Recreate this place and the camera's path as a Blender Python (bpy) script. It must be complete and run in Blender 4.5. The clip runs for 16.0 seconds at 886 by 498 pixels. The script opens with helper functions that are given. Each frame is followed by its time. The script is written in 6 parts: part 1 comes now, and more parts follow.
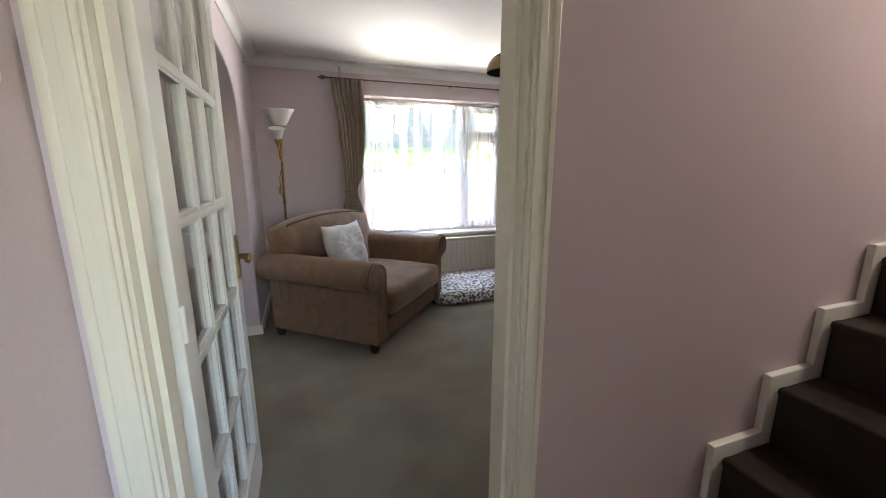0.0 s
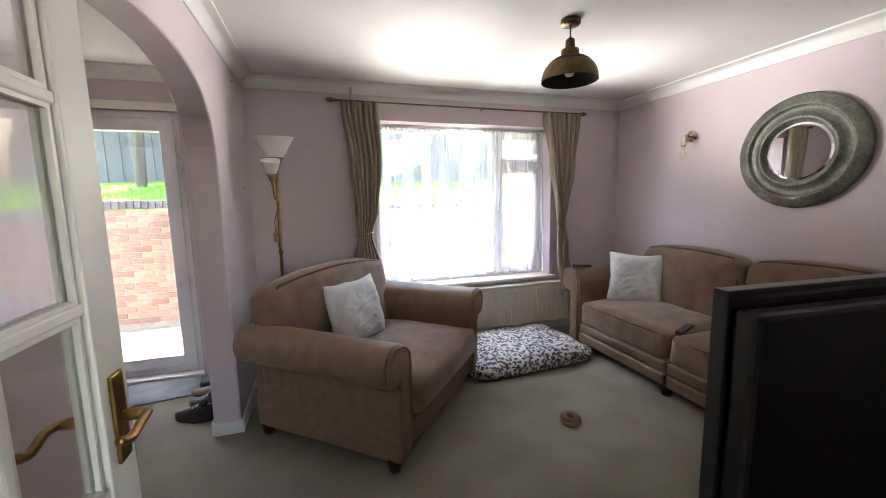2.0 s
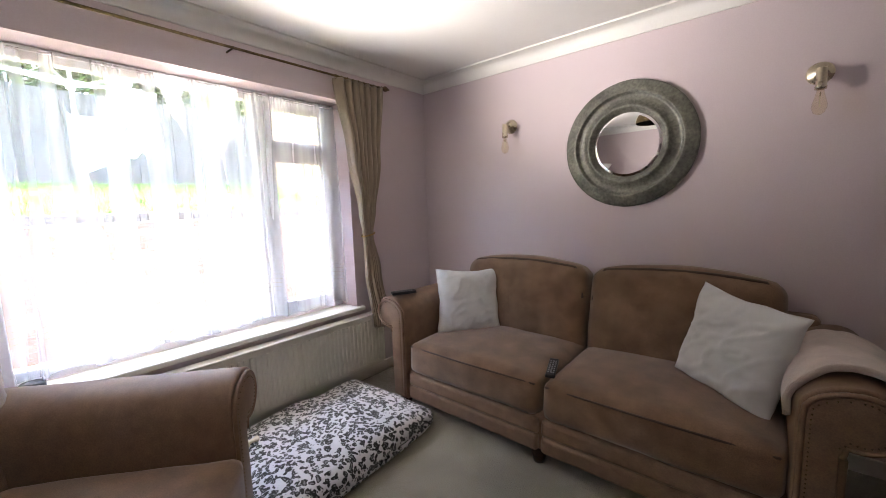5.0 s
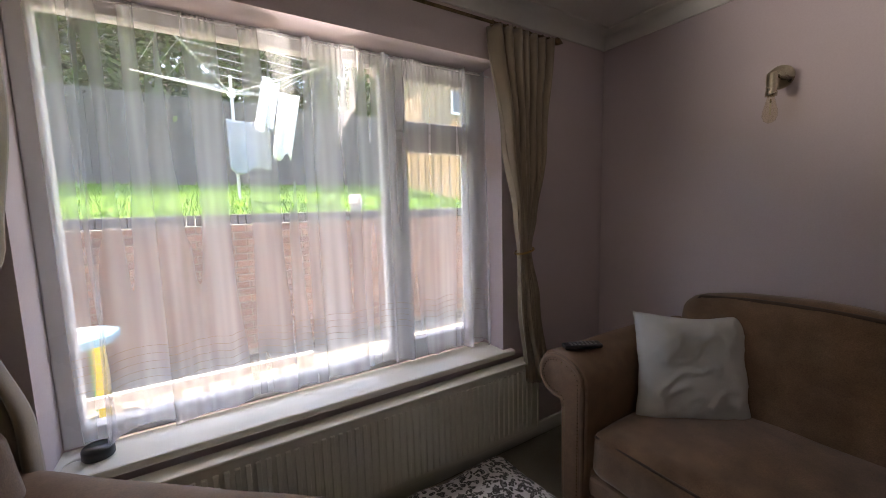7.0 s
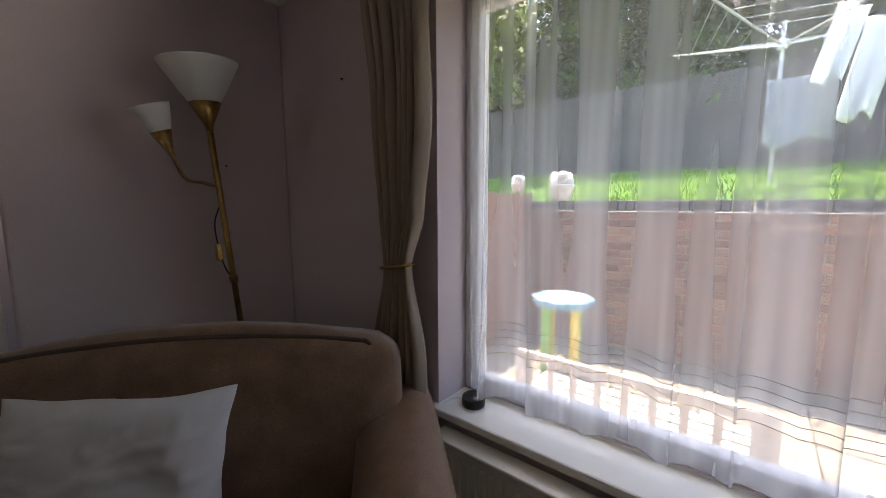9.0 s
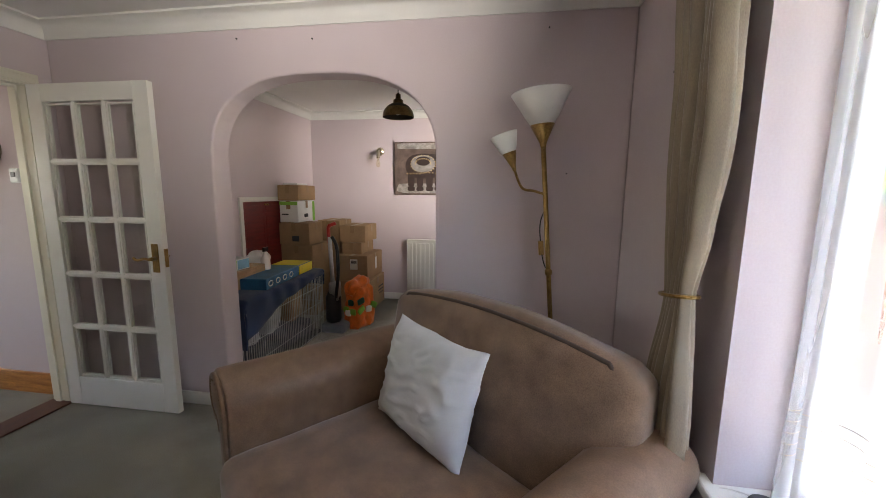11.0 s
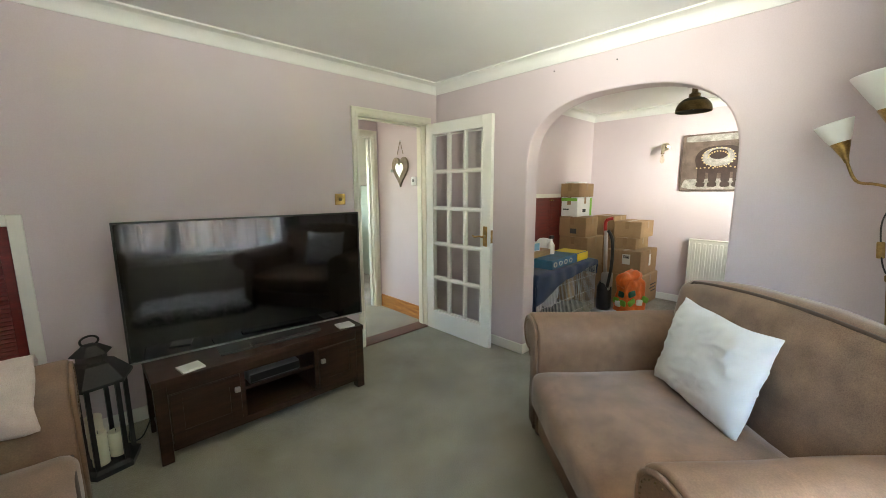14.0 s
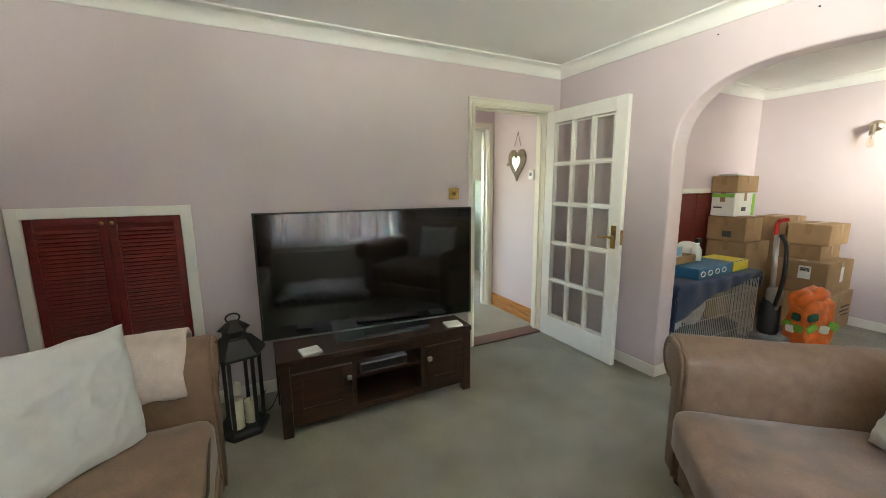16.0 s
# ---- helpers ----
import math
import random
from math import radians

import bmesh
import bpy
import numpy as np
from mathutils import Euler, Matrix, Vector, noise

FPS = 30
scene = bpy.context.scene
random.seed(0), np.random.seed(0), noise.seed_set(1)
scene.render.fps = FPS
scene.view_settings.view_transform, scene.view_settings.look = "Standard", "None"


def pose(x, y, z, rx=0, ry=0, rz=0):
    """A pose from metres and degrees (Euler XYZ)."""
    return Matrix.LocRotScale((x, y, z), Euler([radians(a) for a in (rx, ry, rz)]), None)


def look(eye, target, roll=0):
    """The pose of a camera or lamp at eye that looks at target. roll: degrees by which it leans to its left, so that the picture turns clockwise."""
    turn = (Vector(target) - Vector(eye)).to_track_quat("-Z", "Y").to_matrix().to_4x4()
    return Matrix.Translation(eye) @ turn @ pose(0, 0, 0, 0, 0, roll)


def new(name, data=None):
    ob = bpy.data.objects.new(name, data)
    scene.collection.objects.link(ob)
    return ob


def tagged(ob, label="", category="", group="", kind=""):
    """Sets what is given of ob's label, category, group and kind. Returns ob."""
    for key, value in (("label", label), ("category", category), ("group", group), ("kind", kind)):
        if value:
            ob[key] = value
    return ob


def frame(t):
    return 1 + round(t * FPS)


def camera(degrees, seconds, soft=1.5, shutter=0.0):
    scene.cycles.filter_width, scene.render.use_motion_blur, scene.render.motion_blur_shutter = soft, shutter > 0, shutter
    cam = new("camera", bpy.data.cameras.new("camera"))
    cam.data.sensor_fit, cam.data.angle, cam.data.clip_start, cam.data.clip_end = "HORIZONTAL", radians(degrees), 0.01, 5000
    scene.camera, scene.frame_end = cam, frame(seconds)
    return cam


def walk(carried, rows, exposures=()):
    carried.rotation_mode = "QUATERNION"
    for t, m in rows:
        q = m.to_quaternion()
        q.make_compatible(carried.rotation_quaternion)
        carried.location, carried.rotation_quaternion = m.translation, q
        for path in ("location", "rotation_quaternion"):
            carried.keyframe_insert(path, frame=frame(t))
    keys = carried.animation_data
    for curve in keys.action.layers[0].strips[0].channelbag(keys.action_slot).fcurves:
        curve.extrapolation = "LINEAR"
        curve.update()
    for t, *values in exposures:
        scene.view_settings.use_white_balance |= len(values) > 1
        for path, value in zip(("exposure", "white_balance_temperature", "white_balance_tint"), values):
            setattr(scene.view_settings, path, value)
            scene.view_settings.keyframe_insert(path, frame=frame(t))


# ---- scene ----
cam = camera(98.4, 16.0, soft=0.9)
PATH = [
    (0, (0.068, 0.761, 1.331), (0.727, 2.604, 0.919), -0.1),
    (0.5, (0.072, 0.972, 1.345), (0.638, 2.847, 0.952), -1.1),
    (1, (0.097, 1.204, 1.384), (0.665, 3.1, 1.093), -1.1),
    (1.5, (0.157, 1.388, 1.371), (0.726, 3.29, 1.121), -1.1),
    (2, (0.183, 1.573, 1.386), (0.781, 3.464, 1.13), -1.1),
    (2.5, (0.221, 1.755, 1.358), (0.93, 3.609, 1.11), -1.1),
    (3, (0.335, 1.993, 1.371), (1.161, 3.798, 1.127), -1.1),
    (3.5, (0.39, 2.186, 1.368), (1.356, 3.921, 1.133), -1.2),
    (4, (0.427, 2.342, 1.373), (1.616, 3.933, 1.133), -1.1),
    (4.2, (0.476, 2.395, 1.354), (1.768, 3.903, 1.115), -1.2),
    (6.3, (1.012, 3.262, 1.336), (2.593, 4.464, 1.103), -2.0),
    (6.5, (1.038, 3.343, 1.36), (2.541, 4.641, 1.124), -1.7),
    (7, (1.104, 3.479, 1.371), (2.161, 5.163, 1.149), -1.5),
    (7.5, (1.184, 3.6, 1.359), (1.574, 5.551, 1.157), -1.0),
    (8, (1.333, 3.704, 1.344), (1.039, 5.674, 1.159), -0.5),
    (8.5, (1.502, 3.796, 1.364), (0.573, 5.556, 1.161), -0.4),
    (9, (1.526, 3.981, 1.33), (0.265, 5.515, 1.09), -0.3),
    (9.5, (1.555, 4.132, 1.381), (-0.066, 5.271, 1.106), 0.3),
    (10, (1.624, 4.293, 1.381), (-0.265, 4.891, 1.108), 0.4),
    (10.2, (1.651, 4.335, 1.374), (-0.295, 4.707, 1.101), 0.5),
    (12.3, (1.988, 4.44, 1.461), (0.246, 3.512, 1.134), 0.1),
    (12.5, (2.052, 4.456, 1.457), (0.362, 3.438, 1.133), 0.1),
    (13, (2.149, 4.457, 1.443), (0.548, 3.303, 1.118), 0.1),
    (13.5, (2.23, 4.455, 1.408), (0.73, 3.169, 1.096), -0.1),
    (14, (2.27, 4.47, 1.398), (0.908, 3.039, 1.086), -0.2),
    (14.5, (2.279, 4.477, 1.4), (1.049, 2.932, 1.083), -0.2),
    (15, (2.276, 4.452, 1.386), (1.159, 2.825, 1.066), -0.2),
    (15.5, (2.261, 4.405, 1.37), (1.262, 2.703, 1.048), -0.3),
    (16, (2.172, 4.313, 1.38), (1.282, 2.552, 1.052), -0.4),
]
EXPOSURES = [(0.0, 5.05, 7000, 12), (1.0, 5.05, 7000, 13), (3.0, 5.1, 7000, 15), (4.2, 5.1, 7000, 16), (6.3, 4.1, 7800, 20), (7.0, 3.4, 7800, 18), (7.5, 3.25, 7700, 17), (8.0, 2.85, 7600, 15), (9.0, 2.95, 7500, 17), (10.2, 3.8, 7400, 20), (12.3, 5.55, 7300, -1), (16.0, 5.75, 7300, 0)]
walk(cam, [(t, look(eye, target, roll)) for t, eye, target, roll in PATH], EXPOSURES)

# ---- light ----
world = bpy.data.worlds.new("sky")
scene.world = world
world.use_nodes = True
wn = world.node_tree.nodes
sky = wn.new("ShaderNodeTexSky")
sky.sky_type = "NISHITA"
sky.sun_disc = False
SUN_EL, SUN_AZ = 66.0, -40.0     # azimuth from +y towards +x
sky.sun_elevation, sky.sun_rotation = radians(SUN_EL), radians(SUN_AZ)
wn["Background"].inputs["Strength"].default_value = 0.15
world.node_tree.links.new(sky.outputs["Color"], wn["Background"].inputs["Color"])
sun = new("sun", bpy.data.lights.new("sun", "SUN"))
sun.data.energy, sun.data.angle, sun.data.color = 2.0, radians(0.6), (1.0, 0.95, 0.87)
sdir = Vector((math.cos(radians(SUN_EL)) * math.sin(radians(SUN_AZ)), math.cos(radians(SUN_EL)) * math.cos(radians(SUN_AZ)), math.sin(radians(SUN_EL))))
sun.matrix_world = look(sdir * 30, (0, 0, 0))


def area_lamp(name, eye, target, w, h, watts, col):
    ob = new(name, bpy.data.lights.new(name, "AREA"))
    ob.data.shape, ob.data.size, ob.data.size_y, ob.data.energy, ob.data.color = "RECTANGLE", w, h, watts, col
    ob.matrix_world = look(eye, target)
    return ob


# daylight of the kitchen window, which faces the other side of the house
area_lamp("kitchen_daylight", (0.95, -2.28, 1.5), (0.95, 0.0, 1.2), 1.5, 1.0, 0.3, (1.0, 0.95, 0.88))
# unseen lamp above the stairs, standing in for light falling from the landing
area_lamp("landing_light_standin", (2.7, 0.98, 2.7), (1.5, 1.45, 1.0), 0.6, 0.4, 0.95, (1.0, 0.94, 0.86))


def opening_fill(name, x, z, w, h, turn, rise, watts):
    """Unseen fill lamp in a glazed opening, topping up the daylight indoors."""
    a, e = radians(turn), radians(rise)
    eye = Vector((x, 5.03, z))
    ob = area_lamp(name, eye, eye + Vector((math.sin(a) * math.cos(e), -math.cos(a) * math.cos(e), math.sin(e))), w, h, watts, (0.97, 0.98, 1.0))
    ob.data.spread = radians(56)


# added lamps that lift ceiling and side walls above the sky's own light
opening_fill("window_fill", 1.55, 1.80, 1.6, 0.5, 0, 24, 0.16)
opening_fill("window_fill", 1.35, 1.80, 0.3, 0.5, 48, 14, 0.24)
opening_fill("window_fill", 1.75, 1.80, 0.3, 0.5, -48, 12, 0.2)
# added lamp turned on the dining side wall and its radiator
opening_fill("patio_fill", -1.48, 1.80, 0.6, 0.5, -42, -4, 0.42)


# ---- materials ----
def mat(name, col, rough=0.6, metal=0.0, var=0.12, scale=6.0, fine=120.0, bump=0.15, bump_d=0.002, tint=None, random_piece=0.0, spec=0.5, sheen=0.0, stretch=(1, 1, 1), island=False):
    """Principled surface with two scales of variation and fine relief."""
    m = bpy.data.materials.new(name)
    m.use_nodes = True
    nt = m.node_tree
    n, l = nt.nodes, nt.links
    b = n["Principled BSDF"]
    b.inputs["Roughness"].default_value = rough
    b.inputs["Metallic"].default_value = metal
    b.inputs["Specular IOR Level"].default_value = spec
    b.inputs["Sheen Weight"].default_value = sheen
    tc = n.new("ShaderNodeTexCoord")
    mp = n.new("ShaderNodeMapping")
    mp.inputs["Scale"].default_value = stretch
    l.new(tc.outputs["Object"], mp.inputs["Vector"])
    big = n.new("ShaderNodeTexNoise")
    big.inputs["Scale"].default_value = scale
    big.inputs["Detail"].default_value = 5
    small = n.new("ShaderNodeTexNoise")
    small.inputs["Scale"].default_value = fine
    small.inputs["Detail"].default_value = 3
    for t in (big, small):
        l.new(mp.outputs["Vector"], t.inputs["Vector"])
    ramp = n.new("ShaderNodeValToRGB")
    t2 = tint or [c * (1 - 2 * var) for c in col]
    ramp.color_ramp.elements[0].position, ramp.color_ramp.elements[1].position = 0.3, 0.7
    ramp.color_ramp.elements[0].color = (*t2, 1)
    ramp.color_ramp.elements[1].color = (*[min(1, c * (1 + var * 0.5)) for c in col], 1)
    l.new(big.outputs["Fac"], ramp.inputs["Fac"])
    mul = n.new("ShaderNodeMix")
    mul.data_type, mul.blend_type = "RGBA", "OVERLAY"
    mul.inputs["Factor"].default_value = min(1.0, var * 2.5)
    l.new(ramp.outputs["Color"], mul.inputs["A"])
    l.new(small.outputs["Fac"], mul.inputs["B"])
    out = mul.outputs["Result"]
    if random_piece:
        if island:
            oi = n.new("ShaderNodeNewGeometry")
            src = oi.outputs["Random Per Island"]
        else:
            oi = n.new("ShaderNodeObjectInfo")
            src = oi.outputs["Random"]
        rng = n.new("ShaderNodeMapRange")
        rng.inputs["To Min"].default_value, rng.inputs["To Max"].default_value = 1 - random_piece, 1 + random_piece * 0.6
        l.new(src, rng.inputs["Value"])
        hs = n.new("ShaderNodeHueSaturation")
        l.new(rng.outputs["Result"], hs.inputs["Value"])
        l.new(out, hs.inputs["Color"])
        out = hs.outputs["Color"]
    l.new(out, b.inputs["Base Color"])
    rr = n.new("ShaderNodeMapRange")
    rr.inputs["To Min"].default_value, rr.inputs["To Max"].default_value = max(0, rough - 0.08), min(1, rough + 0.08)
    l.new(big.outputs["Fac"], rr.inputs["Value"])
    l.new(rr.outputs["Result"], b.inputs["Roughness"])
    if bump:
        bp = n.new("ShaderNodeBump")
        bp.inputs["Strength"].default_value, bp.inputs["Distance"].default_value = bump, bump_d
        l.new(small.outputs["Fac"], bp.inputs["Height"])
        l.new(bp.outputs["Normal"], b.inputs["Normal"])
    return m


M = {}
M["wall"] = mat("mauve_wall_paint", (0.62, 0.53, 0.55), 0.75, var=0.035, scale=1.3, fine=160, bump=0.12, bump_d=0.001)
M["ceiling"] = mat("white_ceiling_paint", (0.82, 0.82, 0.79), 0.85, var=0.03, scale=1.5, fine=90, bump=0.15)
M["coving"] = mat("white_coving_paint", (0.78, 0.78, 0.74), 0.6, var=0.03, scale=3, bump=0.05)
M["gloss"] = mat("cream_gloss_paint", (0.74, 0.71, 0.60), 0.34, var=0.02, scale=2, fine=30, bump=0.03)
M["white"] = mat("white_gloss_paint", (0.80, 0.79, 0.73), 0.36, var=0.02, scale=2, fine=30, bump=0.03)
M["upvc"] = mat("white_upvc", (0.82, 0.83, 0.84), 0.28, var=0.03, scale=3, fine=40, bump=0.03)
M["carpet"] = mat("grey_beige_carpet", (0.268, 0.244, 0.178), 0.97, var=0.16, scale=3, fine=240, bump=1.0, bump_d=0.008, spec=0.1, sheen=0.3)
M["stair_carpet"] = mat("dark_brown_carpet", (0.05, 0.04, 0.032), 0.97, var=0.2, scale=9, fine=420, bump=0.9, bump_d=0.006, spec=0.1)
M["suede"] = mat("brown_faux_suede", (0.205, 0.124, 0.076), 0.85, var=0.22, scale=9, fine=260, bump=0.3, bump_d=0.001, spec=0.15, sheen=0.4, tint=(0.135, 0.080, 0.048))
M["leather"] = mat("brown_leather_look_fabric", (0.215, 0.136, 0.090), 0.46, var=0.14, scale=18, fine=220, bump=0.2, bump_d=0.001, spec=0.3, tint=(0.18, 0.112, 0.073))
M["piping"] = mat("dark_brown_piping", (0.07, 0.042, 0.028), 0.7, var=0.1, scale=20)
M["dark_wood"] = mat("dark_stained_wood", (0.044, 0.019, 0.010), 0.42, spec=0.25, var=0.25, scale=4, fine=60, bump=0.2, stretch=(1, 9, 9), tint=(0.020, 0.009, 0.005))
M["black"] = mat("black_plastic", (0.014, 0.014, 0.015), 0.35, var=0.1, bump=0.05)
M["black_metal"] = mat("black_painted_metal", (0.018, 0.016, 0.015), 0.5, var=0.2, scale=14, bump=0.2)
M["screen"] = mat("black_glossy_screen", (0.003, 0.003, 0.004), 0.08, spec=0.5, var=0.02, bump=0.0, scale=2)
M["pillow"] = mat("pale_grey_cotton", (0.60, 0.60, 0.59), 0.85, var=0.05, scale=9, fine=500, bump=0.25, bump_d=0.001, sheen=0.2)
M["pale_brass"] = mat("pale_polished_brass", (0.62, 0.55, 0.42), 0.28, metal=1.0, var=0.1, scale=14, bump=0.03)
M["brass"] = mat("antique_brass", (0.42, 0.27, 0.10), 0.32, metal=1.0, var=0.2, scale=14, bump=0.05)
M["old_brass"] = mat("aged_brass", (0.20, 0.14, 0.07), 0.42, metal=1.0, var=0.3, scale=12, bump=0.1)
M["shade_in"] = mat("dark_shade_lining", (0.02, 0.016, 0.012), 0.7, var=0.1)
M["steel"] = mat("satin_steel", (0.55, 0.55, 0.54), 0.3, metal=1.0, var=0.08)
M["frost"] = mat("frosted_glass_shade", (0.82, 0.82, 0.80), 0.3, var=0.03, scale=9, bump=0.04)
M["curtain"] = mat("beige_satin_curtain", (0.28, 0.22, 0.155), 0.5, var=0.14, scale=5, fine=300, bump=0.25, bump_d=0.001, sheen=0.3, stretch=(3, 3, 0.5))
M["mirror_frame"] = mat("grey_verdigris_metal", (0.175, 0.175, 0.145), 0.5, metal=0.35, var=0.3, scale=9, fine=60, bump=0.5, bump_d=0.004, tint=(0.085, 0.085, 0.072))
M["mirror"] = mat("silvered_mirror", (0.9, 0.9, 0.9), 0.02, metal=1.0, var=0.0, bump=0.0)
M["mirror"].node_tree.nodes["Principled BSDF"].inputs["Roughness"].default_value = 0.01
M["screen"].node_tree.nodes["Principled BSDF"].inputs["Roughness"].default_value = 0.07
M["screen"].node_tree.nodes["Principled BSDF"].inputs["Coat Weight"].default_value = 1.0
M["screen"].node_tree.nodes["Principled BSDF"].inputs["Coat Roughness"].default_value = 0.05
for lk in list(M["screen"].node_tree.links):
    if lk.to_socket.name == "Roughness":
        M["screen"].node_tree.links.remove(lk)
for lk in list(M["mirror"].node_tree.links):
    if lk.to_socket.name == "Roughness":
        M["mirror"].node_tree.links.remove(lk)
M["radiator"] = mat("cream_radiator_enamel", (0.74, 0.72, 0.64), 0.35, var=0.05, scale=3, bump=0.04)
M["red"] = mat("dark_red_stained_wood", (0.17, 0.016, 0.012), 0.4, var=0.2, scale=5, fine=90, bump=0.2, stretch=(1, 1, 7))
M["pine"] = mat("varnished_pine", (0.52, 0.235, 0.065), 0.35, var=0.2, scale=5, fine=50, bump=0.1, stretch=(8, 1, 8), tint=(0.30, 0.11, 0.025))
M["threshold"] = mat("red_brown_threshold_wood", (0.13, 0.05, 0.028), 0.5, var=0.2, scale=8, stretch=(1, 8, 8))
M["card"] = mat("brown_cardboard", (0.40, 0.255, 0.135), 0.85, var=0.12, scale=5, fine=180, bump=0.15, random_piece=0.15)
M["tape"] = mat("brown_parcel_tape", (0.30, 0.18, 0.08), 0.3, var=0.08)
M["paper"] = mat("white_paper", (0.75, 0.75, 0.72), 0.7, var=0.04)
M["print"] = mat("dark_print", (0.05, 0.05, 0.05), 0.7, var=0.05)
M["green"] = mat("bright_green_print", (0.22, 0.50, 0.06), 0.6, var=0.06)
M["orange"] = mat("orange_plastic_film", (0.80, 0.16, 0.02), 0.35, var=0.15, scale=12, bump=0.2)
M["yellow"] = mat("yellow_card", (0.80, 0.62, 0.03), 0.5, var=0.06)
M["blue_card"] = mat("blue_printed_card", (0.03, 0.16, 0.33), 0.45, var=0.2, scale=9)
M["navy"] = mat("navy_blue_blanket", (0.022, 0.045, 0.11), 0.9, var=0.15, scale=7, fine=300, bump=0.4, sheen=0.2)
M["wire"] = mat("grey_wire", (0.55, 0.55, 0.53), 0.35, metal=0.3, var=0.08)
M["grey_plastic"] = mat("grey_plastic", (0.22, 0.23, 0.25), 0.35, var=0.1)
M["red_plastic"] = mat("red_plastic", (0.50, 0.02, 0.015), 0.3, var=0.1)
M["candle"] = mat("cream_wax", (0.72, 0.68, 0.52), 0.45, var=0.05)
M["fur"] = mat("pale_pink_fleece", (0.70, 0.58, 0.52), 0.95, var=0.08, scale=16, fine=260, bump=0.9, bump_d=0.008, sheen=0.5)
M["wood_light"] = mat("pale_wood", (0.48, 0.30, 0.15), 0.5, var=0.15, scale=6, stretch=(1, 1, 6))
M["green_dark"] = mat("dark_green_print", (0.02, 0.12, 0.08), 0.5, var=0.1)
M["concrete"] = mat("pale_concrete_paving", (0.35, 0.315, 0.255), 0.85, var=0.2, scale=3, fine=70, bump=0.5, bump_d=0.004, random_piece=0.14)
M["ground"] = mat("earth_and_gravel", (0.26, 0.23, 0.18), 0.95, var=0.25, scale=3, fine=60, bump=0.6, bump_d=0.01)
M["brick"] = mat("red_brown_brick", (0.25, 0.128, 0.09), 0.85, var=0.3, scale=14, fine=120, bump=0.5, bump_d=0.004, random_piece=0.35, tint=(0.31, 0.20, 0.15))
M["brick_rest"] = mat("red_brown_brick_rows", (0.25, 0.128, 0.09), 0.85, var=0.3, scale=14, fine=120, bump=0.5, bump_d=0.004, random_piece=0.35, tint=(0.31, 0.20, 0.15), island=True)
M["coping"] = mat("blue_grey_engineering_brick", (0.13, 0.125, 0.13), 0.7, var=0.2, scale=9, random_piece=0.2)
M["mortar"] = mat("pale_mortar", (0.34, 0.30, 0.25), 0.95, var=0.2, scale=12, bump=0.4)
M["grass"] = mat("lawn_grass", (0.13, 0.26, 0.035), 0.9, var=0.25, scale=2.5, fine=90, bump=0.8, bump_d=0.02, tint=(0.08, 0.17, 0.02), spec=0.1)
M["blade"] = mat("grass_blade", (0.15, 0.30, 0.04), 0.7, var=0.2, scale=3, random_piece=0.3, island=True, spec=0.2)
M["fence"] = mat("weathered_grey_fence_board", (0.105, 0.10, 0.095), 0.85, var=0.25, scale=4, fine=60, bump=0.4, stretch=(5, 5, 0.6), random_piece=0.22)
M["leaf"] = mat("leaf_green", (0.075, 0.125, 0.025), 0.55, var=0.3, scale=2, random_piece=0.5, island=True, spec=0.3)
M["bark"] = mat("brown_bark", (0.09, 0.065, 0.045), 0.9, var=0.3, scale=12, bump=0.8, bump_d=0.01, stretch=(4, 4, 0.6))
M["pale_blue"] = mat("pale_blue_plastic", (0.22, 0.45, 0.62), 0.45, var=0.06)
M["cloth_white"] = mat("white_laundry_cotton", (0.82, 0.82, 0.82), 0.85, var=0.04, fine=300, bump=0.2)
M["cloth_grey"] = mat("grey_blue_laundry_cotton", (0.35, 0.38, 0.43), 0.85, var=0.1, fine=300, bump=0.2)
M["stone_white"] = mat("white_painted_stone", (0.74, 0.72, 0.66), 0.8, var=0.12, scale=16, bump=0.4)
M["house_brick"] = mat("buff_house_brick", (0.40, 0.29, 0.19), 0.9, var=0.2, scale=8, fine=60, bump=0.3)
M["roof"] = mat("brown_roof_tile", (0.16, 0.10, 0.075), 0.85, var=0.2, scale=8)
M["mat"] = mat("grey_blue_doormat", (0.13, 0.14, 0.15), 0.95, var=0.2, scale=9, fine=300, bump=0.7, bump_d=0.004)
M["shoe"] = mat("black_shoe_leather", (0.02, 0.02, 0.022), 0.45, var=0.15, bump=0.1)
M["brown_shoe"] = mat("tan_sandal_leather", (0.16, 0.10, 0.06), 0.5, var=0.15)
M["worktop"] = mat("dark_blue_worktop", (0.03, 0.035, 0.05), 0.25, var=0.1)
M["cabinet"] = mat("cream_cabinet_paint", (0.70, 0.66, 0.54), 0.4, var=0.04)
M["kitchen_wall"] = mat("pale_green_kitchen_paint", (0.46, 0.50, 0.40), 0.8, var=0.04, scale=2)
M["canvas_base"] = mat("taupe_painted_canvas", (0.15, 0.105, 0.085), 0.7, var=0.3, scale=9, fine=160, bump=0.3)
M["canvas_light"] = mat("silver_grey_canvas_paint", (0.36, 0.33, 0.30), 0.55, var=0.25, scale=22, bump=0.3)
M["canvas_dark"] = mat("dark_brown_canvas_paint", (0.045, 0.025, 0.02), 0.6, var=0.2, scale=20)
M["gold"] = mat("gold_sequin", (0.62, 0.47, 0.24), 0.3, metal=0.8, var=0.1)
M["driftwood"] = mat("grey_brown_driftwood", (0.27, 0.21, 0.15), 0.8, var=0.25, scale=20, bump=0.4)
M["label_red"] = mat("dark_red_fabric", (0.30, 0.03, 0.03), 0.8, var=0.1)


